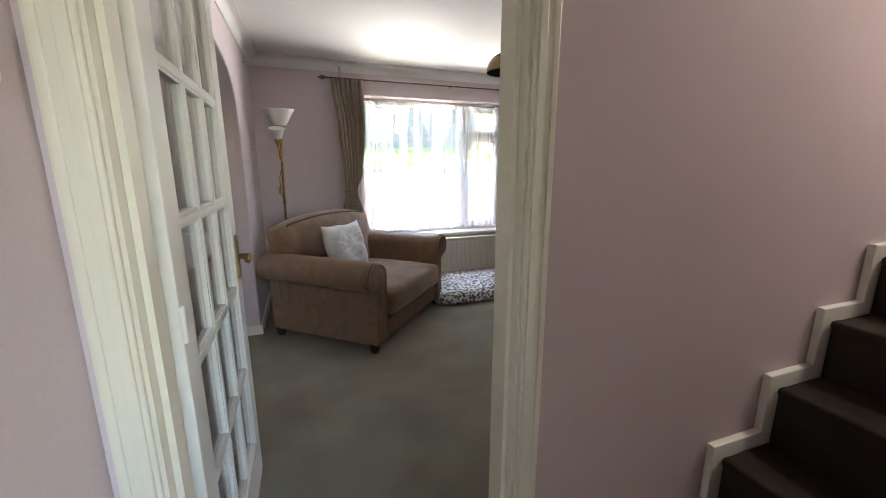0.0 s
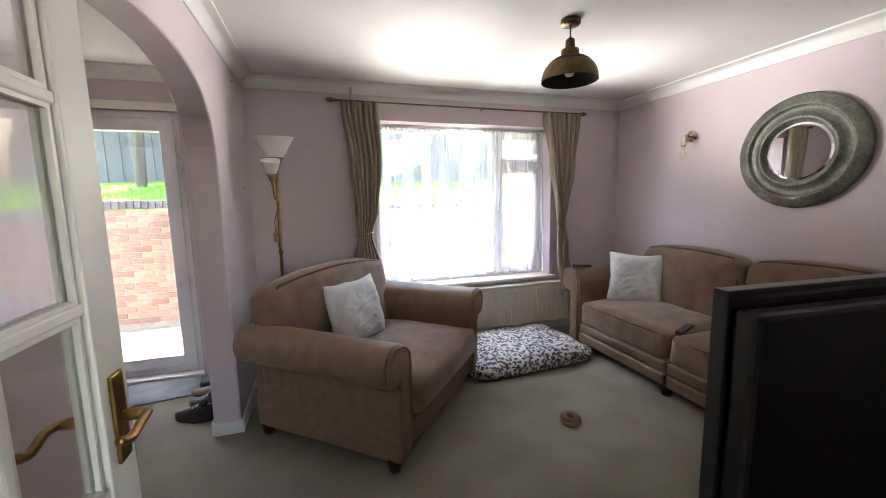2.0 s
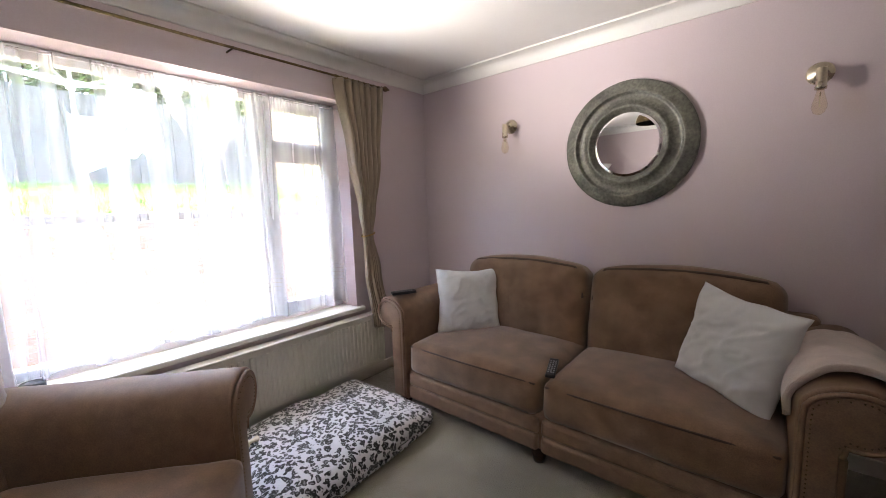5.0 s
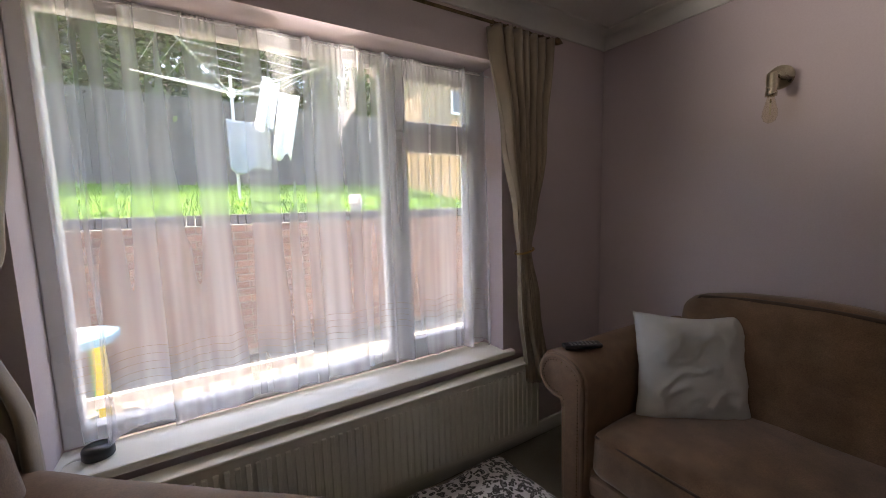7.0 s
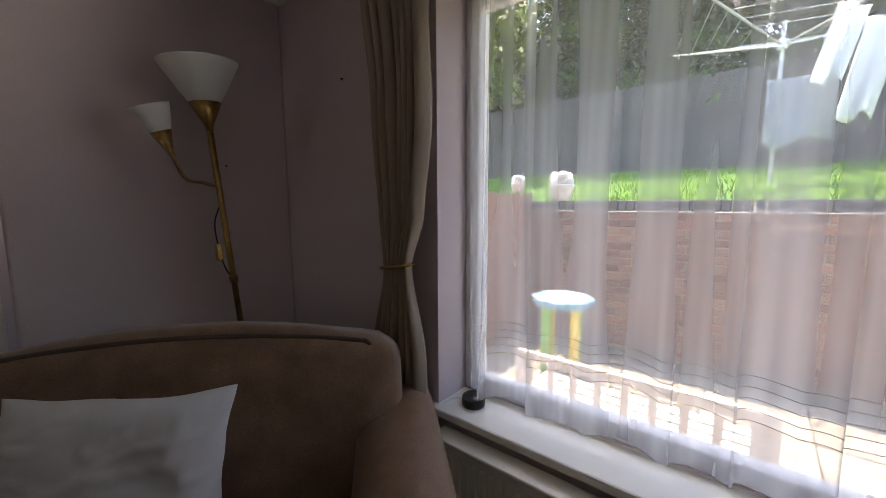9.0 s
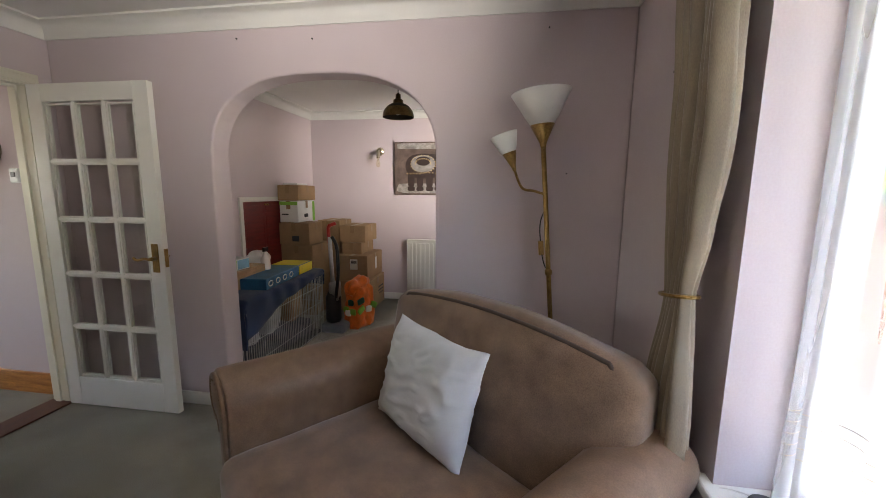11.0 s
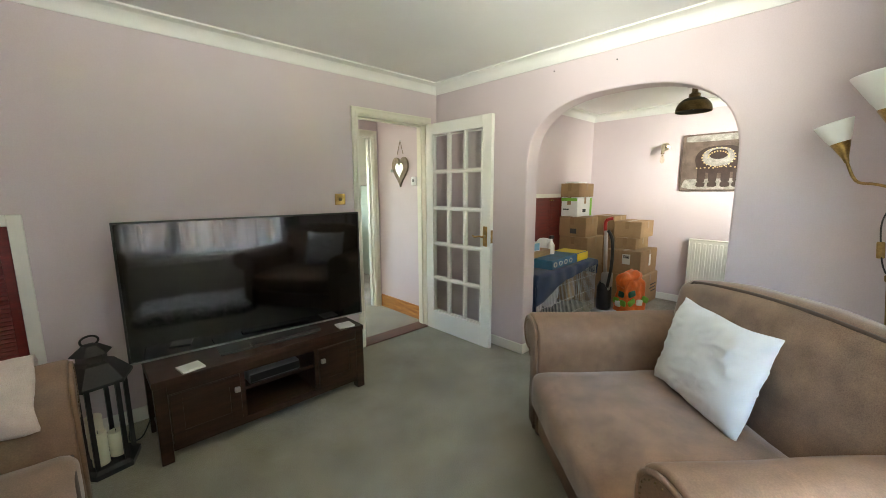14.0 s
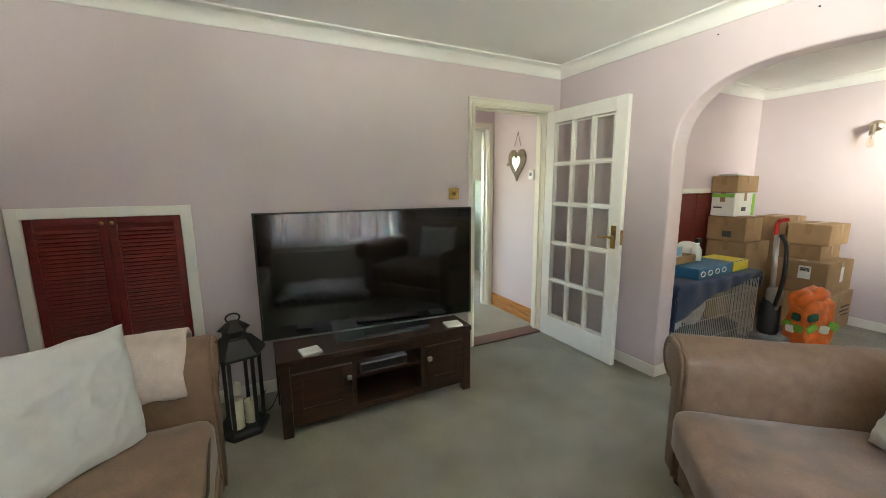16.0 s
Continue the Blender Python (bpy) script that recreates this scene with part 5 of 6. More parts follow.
# kitchen glimpsed through two doorways
kc = thing("kitchen_unit", "cream kitchen base unit with a dark worktop", "kitchen unit", pose(-0.55, -1.2, 0))
part("carcass", box(-0.28, 0.28, -1.0, 0.45, 0.1, 0.87), "cabinet", kc)
part("plinth", box(-0.26, 0.22, -0.98, 0.43, 0.0, 0.1), "cabinet", kc)
for k in range(3):
    d = part("door", box(0.281, 0.30, -0.98 + k * 0.48, -0.53 + k * 0.48, 0.12, 0.85, 0.004), "cabinet", kc)
    part("handle", tube([(0.302, -0.60 + k * 0.48, 0.62), (0.325, -0.60 + k * 0.48, 0.64), (0.325, -0.60 + k * 0.48, 0.76), (0.302, -0.60 + k * 0.48, 0.78)], 0.006, 8), "steel", d)
tagged(part("worktop", box(-0.85, -0.23, -2.25, -0.73, 0.872, 0.91, 0.006), "worktop"), "dark blue-black kitchen worktop", "worktop")
wc = thing("wall_unit", "cream kitchen wall cupboard", "kitchen unit", pose(-0.95, -1.2, 1.45))
part("carcass", box(-0.15, 0.15, -0.5, 0.5, 0, 0.75), "cabinet", wc)
part("door", box(0.151, 0.17, -0.49, 0.0, 0.01, 0.74, 0.003), "cabinet", wc)
part("door", box(0.151, 0.17, 0.01, 0.49, 0.01, 0.74, 0.003), "cabinet", wc)
for k, (x, y, h, rr) in enumerate(((-0.52, -1.0, 0.10, 0.05), (-0.42, -1.35, 0.18, 0.04))):
    ob = part("mug", lathe([(rr * 0.8, 0), (rr, 0.01), (rr, h), (rr - 0.004, h), (rr - 0.004, 0.012), (0.001, 0.012)], 20, pose(x, y, 0.911)), "stone_white", None, smooth=True)
    tagged(ob, "white crockery on the kitchen worktop", "crockery", "crockery")


# ---- dining room ----
def carton(label, x0, x1, y0, y1, z0, z1, marks=(), turn=0.0, col="card", open_top=False):
    root = thing("cardboard_box", label, "box", pose((x0 + x1) / 2, (y0 + y1) / 2, z0, 0, 0, turn), "packed boxes")
    w, d, h = (x1 - x0) / 2, (y1 - y0) / 2, z1 - z0
    bm = box(-w, w, -d, d, 0, h - 0.004, 0.006)
    for v in bm.verts:
        nse = noise.noise_vector((v.co + Vector((x0, y0, z0))) * 3)
        v.co += Vector((nse.x, nse.y, 0)) * 0.006
    part("body", bm, col, root)
    part("flap", box(-w + 0.003, w - 0.003, -d + 0.002, -0.002, h - 0.006, h, 0.002), col, root)
    part("flap", box(-w + 0.003, w - 0.003, 0.002, d - 0.002, h - 0.006, h, 0.002), col, root)
    part("tape", wall_pieces([(-w - 0.002, w + 0.002, -0.024, 0.024, h, h + 0.0015), (w + 0.0062, w + 0.0075, -0.024, 0.024, h - 0.09, h), (-0.024 - 0.0, 0.024, d + 0.0062, d + 0.0075, h - 0.08, h)]), "tape", root)
    for face, a0, a1, b0, b1, mt in marks:
        if face == "x":
            part("label", box(w + 0.006, w + 0.0085, a0, a1, b0, b1), mt, root)
        else:
            part("label", box(a0, a1, d + 0.006, d + 0.0085, b0, b1), mt, root)
    return root


carton("brown cardboard box low in the stack", -2.62, -2.16, 1.99, 2.36, 0.0, 0.42)
carton("brown cardboard box in the stack", -2.60, -2.16, 1.98, 2.35, 0.425, 0.80)
carton("large brown cardboard box under the white carton", -2.46, -2.14, 1.98, 2.33, 0.805, 1.045, [("x", -0.02, 0.06, 0.04, 0.10, "print")])
carton("white and green printed carton in the stack", -2.54, -2.17, 1.98, 2.195, 1.05, 1.285, [("x", -0.106, 0.106, 0.19, 0.226, "green"), ("y", -0.18, -0.13, 0.0, 0.225, "green"), ("x", -0.08, 0.0, 0.08, 0.095, "print"), ("y", -0.02, 0.06, 0.05, 0.09, "print")], 0, "paper")
carton("small brown cardboard box on top of the stack", -2.53, -2.15, 1.975, 2.22, 1.29, 1.455)
tagged(part("papers", box(-2.45, -2.22, 2.0, 2.17, 1.461, 1.478, 0.003), "paper"), "loose white papers on the top box", "papers")
carton("tall brown cardboard box against the dining wall", -2.98, -2.60, 2.20, 2.48, 0.0, 1.045)
carton("large brown cardboard box at the foot of the stack", -2.96, -2.40, 2.50, 2.915, 0.0, 0.365, [("x", 0.02, 0.16, 0.24, 0.25, "print"), ("x", 0.02, 0.17, 0.20, 0.21, "print"), ("x", 0.04, 0.15, 0.16, 0.17, "print"), ("y", -0.2, -0.02, 0.22, 0.235, "print"), ("y", -0.2, 0.0, 0.18, 0.192, "print"), ("y", -0.2, -0.05, 0.14, 0.15, "print")])
carton("brown cardboard box with a white label in the stack", -2.95, -2.40, 2.50, 2.89, 0.37, 0.66, [("x", -0.01, 0.08, 0.13, 0.25, "paper"), ("x", 0.0, 0.07, 0.20, 0.235, "print"), ("y", -0.04, 0.02, 0.10, 0.24, "paper")])
carton("shallow brown cardboard box in the stack", -2.92, -2.50, 2.54, 2.79, 0.665, 0.80)
carton("brown taped cardboard box on the stack", -2.91, -2.49, 2.53, 2.84, 0.805, 1.0)


def crate():
    root = thing("dog_crate", "grey wire dog crate under a navy blanket", "dog crate")
    x0, x1, y0, y1, h = -1.72, -0.56, 2.06, 2.67, 0.63
    bm = bmesh.new()
    for xx, yy in ((x0, y0), (x1, y0), (x0, y1), (x1, y1)):
        tube([(xx, yy, 0), (xx, yy, h)], 0.004, 6, bm)
    for z in (0.02, 0.16, 0.32, 0.48, h):
        tube([(x0, y0, z), (x1, y0, z), (x1, y1, z), (x0, y1, z)], 0.003, 5, bm, closed=True)
    part("frame", bm, "wire", root)
    for side, yy in (("side_mesh", y1), ("side_mesh", y0)):
        bm = bmesh.new()
        n = 44
        for k in range(1, n):
            xx = x0 + (x1 - x0) * k / n
            tube([(xx, yy, 0.01), (xx, yy, h)], 0.0026, 4, bm)
        tagged(part(side, bm, "wire", root), kind="stuff")
    for xx in (x0, x1):
        bm = bmesh.new()
        for k in range(1, 24):
            yy = y0 + (y1 - y0) * k / 24
            tube([(xx, yy, 0.01), (xx, yy, h)], 0.0026, 4, bm)
        tagged(part("end_mesh", bm, "wire", root), kind="stuff")
    part("tray", box(x0 + 0.01, x1 - 0.01, y0 + 0.01, y1 - 0.01, 0.004, 0.03, 0.004), "black", root)
    # blanket over the top, hanging unevenly down the sides
    bl = bmesh.new()
    nx, ny = 60, 50
    rows = []
    for i in range(nx + 1):
        row = []
        for j in range(ny + 1):
            u, v = -0.12 + 1.24 * i / nx, -0.35 + 1.7 * j / ny
            x, y = x1 - u * (x1 - x0), y0 + v * (y1 - y0)
            z = h + 0.008
            drop = 0.0
            hang = 0.05 + 0.22 * (1 - min(1, max(0, u))) ** 2 + 0.03 * noise.noise(Vector((u * 4, 1, 0)))
            if v > 1:
                drop = (v - 1) / 0.35 * hang
                y = y1 + 0.012 + 0.02 * noise.noise(Vector((u * 9, v * 2, 0)))
            elif v < 0:
                drop = (-v) / 0.35 * 0.2
                y = y0 - 0.012
            if u < 0:
                drop = max(drop, -u / 0.12 * 0.34)
                x = x1 + 0.012 + 0.012 * noise.noise(Vector((v * 7, 3, u)))
            elif u > 1:
                drop = max(drop, (u - 1) / 0.12 * 0.15)
                x = x0 - 0.012
            row.append(bl.verts.new((x, y, z - drop + 0.006 * noise.noise(Vector((x * 6, y * 6, 0))))))
        rows.append(row)
    for p, q in zip(rows, rows[1:]):
        for j in range(ny):
            bl.faces.new((p[j], p[j + 1], q[j + 1], q[j]))
    ob = part("navy_blanket", bl, "navy", None, smooth=True)
    s = ob.modifiers.new("thick", "SOLIDIFY")
    s.thickness, s.offset = 0.008, 1
    tagged(ob, "navy blue blanket draped over the dog crate", "blanket")
    # folded bedding and things inside
    bd = soft_block(1.0, 0.5, 0.16, 16, 16, 6, 0.05, 0.04, 0.03, 21, 5)
    o2 = part("pet_cushion", bd, "mat", None, smooth=True)
    o2.matrix_world = pose((x0 + x1) / 2, (y0 + y1) / 2, 0.032)
    tagged(o2, "grey pet cushion inside the crate", "pet bed")
    for xx, w, hh, mt in ((-1.5, 0.22, 0.32, "card"), (-1.15, 0.2, 0.28, "pillow"), (-0.85, 0.22, 0.30, "pillow")):
        bd = soft_block(w, 0.3, hh, 10, 10, 6, 0.03, 0.02, 0.03, int(-xx * 10), 6)
        o3 = part("packed_bag", bd, mt, None, smooth=True)
        o3.matrix_world = pose(xx, 2.36, 0.19)
        tagged(o3, "bundled belongings stored inside the crate", "bag", "bundles in the crate")


crate()
TOPZ = 0.652
g = thing("game_box", "blue and yellow printed flat box on the crate", "box", pose(-1.22, 2.50, TOPZ, 0, 0, 4))
part("box", box(-0.38, 0.40, -0.13, 0.14, 0, 0.085, 0.004), "blue_card", g)
part("end_panel", box(-0.402, -0.14, 0.138, 0.146, 0.004, 0.082, 0.001), "yellow", g)
part("top_panel", box(-0.39, -0.16, -0.12, 0.13, 0.084, 0.088, 0.001), "yellow", g)
for k in range(4):
    part("logo_ring", tube([(0.34 - k * 0.11 + 0.030 * math.cos(a), 0.1415, 0.042 + 0.02 * math.sin(a)) for a in [2 * math.pi * q / 14 for q in range(14)]], 0.004, 5, closed=True), "paper", g)
t = thing("wooden_tray", "pale wooden tray of odds and ends on the crate", "tray", pose(-0.85, 2.36, TOPZ, 0, 0, 3))
part("tray", box(-0.28, 0.22, -0.12, 0.12, 0.086, 0.145, 0.004), "wood_light", t)
part("base", box(-0.26, 0.20, -0.10, 0.10, 0.0, 0.086, 0.003), "card", t)
c = thing("craft_box", "multicoloured printed box on the tray", "box", pose(-0.80, 2.37, TOPZ + 0.146, 0, 0, -3))
part("box", box(-0.15, 0.15, -0.08, 0.08, 0, 0.085, 0.004), "paper", c)
part("print_panel", box(-0.14, -0.02, 0.081, 0.0825, 0.008, 0.077), "pale_blue", c)
part("print_panel", box(-0.01, 0.06, 0.081, 0.0825, 0.008, 0.077), "green", c)
part("print_panel", box(0.07, 0.14, 0.081, 0.0825, 0.008, 0.077), "orange", c)
tagged(part("tape_roll", lathe([(0.04, 0), (0.075, 0), (0.075, 0.075), (0.04, 0.075), (0.04, 0)], 28, pose(-0.76, 2.36, TOPZ + 0.232)), "paper", None, smooth=False), "white roll of tape on the printed box", "tape roll")
tagged(part("wood_block", box(-0.82, -0.74, 2.33, 2.39, TOPZ + 0.308, TOPZ + 0.46, 0.004), "wood_light"), "pale wooden block standing on the roll", "wood block")
s = thing("spray_bottle", "clear spray bottle with a black trigger", "spray bottle", pose(-1.16, 2.45, TOPZ + 0.09))
part("bottle", lathe([(0.036, 0), (0.038, 0.005), (0.038, 0.09), (0.014, 0.13), (0.014, 0.15)], 20, None, True), "frost", s, smooth=True)
part("trigger", box(-0.035, 0.02, -0.012, 0.012, 0.15, 0.185, 0.004), "black", s)
bgp = soft_block(0.2, 0.16, 0.2, 10, 10, 5, 0.05, 0.03, 0.03, 31, 7)
o = part("plastic_bag", bgp, "frost", None, smooth=True)
o.matrix_world = pose(-1.30, 2.28, TOPZ + 0.002)
tagged(o, "crumpled clear plastic bag on the crate", "bag")


def vacuum():
    root = thing("vacuum_cleaner", "grey upright vacuum cleaner with a red handle", "vacuum cleaner", pose(-1.80, 2.745, 0, 0, 0, 0))
    part("head", box(-0.13, 0.13, -0.1, 0.16, 0.0, 0.09, 0.03, 3), "grey_plastic", root)
    part("bin", lathe([(0.07, 0.09), (0.078, 0.12), (0.075, 0.34), (0.05, 0.40), (0.03, 0.42)], 24, None, True), "black", root, smooth=True)
    part("body", box(-0.055, 0.055, -0.03, 0.07, 0.30, 0.50, 0.025, 3), "steel", root)
    part("tube", tube([(0, 0, 0.45), (0, -0.02, 0.95)], 0.02, 14), "steel", root, smooth=True)
    part("handle", tube(smooth_line([(0, -0.02, 0.88), (0, -0.03, 1.0), (0.02, -0.01, 1.06), (0.0, 0.05, 1.085)], 6), 0.018, 10), "red_plastic", root, smooth=True)
    part("hose", tube(smooth_line([(0.05, 0.05, 0.35), (0.07, 0.09, 0.6), (0.04, 0.07, 0.85), (0.01, 0.01, 0.95)], 8), 0.017, 10), "black", root, smooth=True)


vacuum()
fb = thing("food_bag", "orange plastic sack with a knotted top and green print", "bag", pose(-1.97, 2.955, 0, 0, 0, -20))
bm = soft_block(0.31, 0.21, 0.44, 22, 22, 12, 0.04, 0.02, 0.022, 41, 15)
for v in bm.verts:
    k = v.co.z / 0.44
    f = 1 - 0.18 * k
    v.co.x *= f
    v.co.y *= f
part("sack", bm, "orange", fb, smooth=True)
bm = soft_block(0.27, 0.13, 0.13, 14, 12, 6, 0.04, 0.02, 0.03, 42, 12)
bmesh.ops.transform(bm, matrix=pose(0.02, 0, 0.375, 0, 14, 0), verts=bm.verts)
part("knotted_top", bm, "orange", fb, smooth=True)
for k, (a, b2, mt) in enumerate(((-0.08, 0.19, "green"), (-0.01, 0.16, "paper"), (0.10, 0.27, "green_dark"), (0.09, 0.18, "green"))):
    bm = soft_block(0.09, 0.02, 0.06, 6, 6, 3, 0.009, 0.004, 0.008, 50 + k, 9)
    bmesh.ops.transform(bm, matrix=pose(a, 0.112, b2, 0, 20 * k - 30, 0), verts=bm.verts)
    part("print_patch", bm, mt, fb, smooth=True)
    bm = soft_block(0.02, 0.07, 0.06, 6, 6, 3, 0.009, 0.004, 0.008, 60 + k, 9)
    bmesh.ops.transform(bm, matrix=pose(0.158, -0.04 + 0.03 * k, b2 - 0.02), verts=bm.verts)
    part("print_patch", bm, mt, fb, smooth=True)

radiator("radiator", "cream ribbed panel radiator on the dining wall", -0.40, 0.40, 0.07, 0.803, 0.0, 0.085, pose(XD, 3.635, 0, 0, 0, 90), 0.052, False)
hatch("cupboard_doors_dining", "dark red cupboard doors in a white frame on the dining wall", -2.36, -1.54, 0.3, 1.33, YDB, 0.045, False)


def elephant_canvas():
    """Canvas print of a decorated elephant, drawn as plain raised paint shapes."""
    root = thing("canvas_picture", "square canvas with a silver and brown elephant design", "picture", pose(XD, 3.445, 1.68, 0, 0, 90))
    w, h = 0.385, 0.322
    part("canvas", box(-w, w, -0.03, -0.002, -h, h, 0.006), "canvas_base", root)

    def blob(name, cx, cz, rx, rz, mt, p=2.0, lift=0.004, n=30):
        outl = []
        for k in range(n):
            a = 2 * math.pi * k / n
            c, s_ = math.cos(a), math.sin(a)
            wv = 1 + 0.06 * noise.noise(Vector((c * 2 + cx * 9, s_ * 2 + cz * 9, 0)))
            outl.append((cx + rx * wv * math.copysign(abs(c) ** (2 / p), c), cz + rz * wv * math.copysign(abs(s_) ** (2 / p), s_)))
        part(name, prism(outl, -0.03 - lift, -0.0295, "y"), mt, root)
    blob("painted_ground", 0, -0.24, 0.35, 0.06, "canvas_light", 6, 0.002)
    blob("painted_ground", 0.0, 0.27, 0.35, 0.035, "canvas_light", 6, 0.002)
    blob("painted_body", 0.0, 0.03, 0.24, 0.15, "canvas_dark", 2.6, 0.003)
    for x in (-0.17, -0.06, 0.06, 0.17):
        blob("painted_leg", x, -0.13, 0.042, 0.09, "canvas_dark", 5, 0.0035)
        blob("painted_foot", x, -0.245, 0.045, 0.028, "canvas_dark", 4, 0.004)
    blob("painted_head", 0.25, 0.09, 0.085, 0.12, "canvas_dark", 2.4, 0.0045)
    blob("painted_saddle", -0.02, 0.06, 0.15, 0.10, "canvas_light", 2.4, 0.005)
    blob("painted_saddle", -0.02, 0.09, 0.09, 0.055, "canvas_dark", 2.2, 0.006)
    blob("painted_ear", 0.21, 0.08, 0.05, 0.07, "canvas_light", 2.4, 0.006)
    rnd = random.Random(4)
    for k in range(34):
        a = 2 * math.pi * k / 22
        rr = 1.0 if k < 22 else 0.62
        blob("gold_stud", -0.02 + 0.155 * rr * math.cos(a), 0.055 + 0.105 * rr * math.sin(a), 0.008, 0.008, "gold", 2, 0.008, 8)
    for k in range(12):
        blob("gold_stud", -0.22 + 0.04 * k, -0.055 + 0.008 * rnd.uniform(-1, 1), 0.008, 0.008, "gold", 2, 0.008, 8)


elephant_canvas()


def patio_doors():
    root = tagged(thing("door_patio", "white plastic glazed patio doors with lever handles", "patio door"), kind="structure")
    ya, yb = 5.085, 5.155
    part("door_frame", frame_ring(PX0 + 0.001, PX1 - 0.001, 0.021, PZ1 - 0.001, 0.062, ya, yb), "upvc", root)
    mid = (PX0 + PX1) / 2
    part("head_trim", box(PX0 - 0.03, PX1 + 0.03, YW - 0.012, YW - 0.001, PZ1 - 0.01, PZ1 + 0.05, 0.003), "white", root)
    for a, b, s in ((PX0 + 0.055, mid + 0.01, -1), (mid - 0.01, PX1 - 0.055, 1)):
        if s < 0:
            b = mid - 0.012
        leaf = part("leaf", frame_ring(a, b, 0.075, PZ1 - 0.055, 0.095, ya - 0.018, yb - 0.01), "upvc", root)
        pn = part("pane", box(a + 0.09, b - 0.09, 5.118, 5.122, 0.165, PZ1 - 0.145), "glass", leaf)
        pn.visible_shadow = False
        hx = a + 0.045 if s > 0 else b - 0.045
        hd = part("handle_plate", box(hx - 0.014, hx + 0.014, ya - 0.028, ya - 0.018, 0.90, 1.12, 0.005), "upvc", leaf)
        part("lever", tube(smooth_line([(hx, ya - 0.03, 1.04), (hx, ya - 0.06, 1.04), (hx + s * 0.03, ya - 0.062, 1.04), (hx + s * 0.12, ya - 0.06, 1.042)], 5), 0.009, 8), "upvc", hd, smooth=True)
    part("threshold", box(PX0, PX1, YW - 0.03, ya - 0.02, 0.0, 0.03, 0.004), "upvc", root)


patio_doors()
dm = part("door_mat", box(-0.42, 0.42, -0.21, 0.21, 0.0, 0.012, 0.005), "mat", None)
dm.matrix_world = pose(-1.20, 4.80, 0.0, 0, 0, 8)
tagged(dm, "grey-blue doormat by the patio doors", "doormat")


def shoe(label, m, mt, low=False):
    root = thing("shoe", label, "shoe", m, "shoes by the arch")
    outl = [(0.045 * math.sin(math.pi * k / 12) ** 0.6 * (1 if k < 7 else 0.86), -0.13 + 0.26 * k / 12) for k in range(13)]
    outl += [(-a, b) for a, b in reversed(outl[1:-1])]
    part("sole", prism(outl, 0, 0.022, "z", 0.005), "black", root)
    bm = bmesh.new()
    sec = []
    for k in range(11):
        t = k / 10
        y = -0.125 + 0.25 * t
        w = 0.042 * max(0.15, math.sin(math.pi * (0.06 + 0.88 * t)) ** 0.6)
        hgt = (0.095 if not low else 0.055) * (1 - 0.55 * max(0, t - 0.3) / 0.7)
        sec.append([bm.verts.new((w * math.cos(a), y, 0.02 + hgt * math.sin(a))) for a in [math.pi * q / 8 for q in range(9)]])
    for p, q in zip(sec, sec[1:]):
        for j in range(8):
            bm.faces.new((p[j], p[j + 1], q[j + 1], q[j]))
    bm.faces.new(sec[0])
    bm.faces.new(list(reversed(sec[-1])))
    bmesh.ops.recalc_face_normals(bm, faces=bm.faces)
    part("upper", bm, mt, root, smooth=True)
    if not low:
        part("tongue", soft_tongue(), mt, root, smooth=True)
        for k in range(4):
            part("lace", tube([(-0.022, -0.02 + 0.025 * k, 0.102 - 0.012 * k), (0, -0.015 + 0.025 * k, 0.108 - 0.012 * k), (0.022, -0.02 + 0.025 * k, 0.102 - 0.012 * k)], 0.003, 5), "grey_plastic", root)


def soft_tongue():
    bm = soft_block(0.05, 0.05, 0.05, 6, 6, 4, 0.015, 0.006, 0.003, 3)
    bmesh.ops.transform(bm, matrix=pose(0, -0.045, 0.088, 20, 0, 0), verts=bm.verts)
    return bm


shoe("black leather shoe on the dining carpet", pose(-0.66, 4.27, 0, 0, 0, 75), "shoe")
shoe("black leather shoe on the dining carpet", pose(-0.63, 4.40, 0, 0, 0, 62), "shoe")
shoe("tan sandal beside the doormat", pose(-0.66, 4.62, 0, 0, 0, 80), "brown_shoe", True)
shoe("dark sandal beside the doormat", pose(-0.64, 4.76, 0, 0, 0, 86), "shoe", True)


# ---- outside ----
GZ = -0.16
structure("ground", box(-400, 400, YW + OUT, 400, GZ - 0.2, GZ - 0.02), "ground", "earth under the patio and garden")
structure("ground_front", box(-400, 400, -400, -2.6, GZ - 0.2, GZ - 0.02), "ground", "earth on the far side of the house")
# unseen overhang, added and sized so the sun misses net curtain and floor
structure("sun_block_soffit", box(-4.0, 4.2, YW + OUT + 0.001, YW + OUT + 0.60, 2.5, 2.56), "upvc", "unseen white eaves overhang added to keep sun off the window")
# unseen roof, its overhang matched to hold back sun from the glass
structure("roof", wall_pieces([(-0.45, 5.3, -2.7, YW + OUT + 0.62, 2.95, 3.05), (-4.0, -0.45, -2.7, YW + OUT + 0.62, 2.95, 3.05)]), "roof", "unseen low roof over the rooms with an overhang that blocks sun")
structure("wall_outer_skin", wall_pieces([(-4.0, XD - 0.2, YW, YW + OUT, -0.3, 2.9), (XR + 0.2, 4.2, YW, YW + OUT, -0.3, 2.9)]), "house_brick", "buff brick of the house beside the rooms")

BACK_Y, SIDE_Y = 8.0, 7.15
WALL_T, SIDE_T = 1.345, 1.45


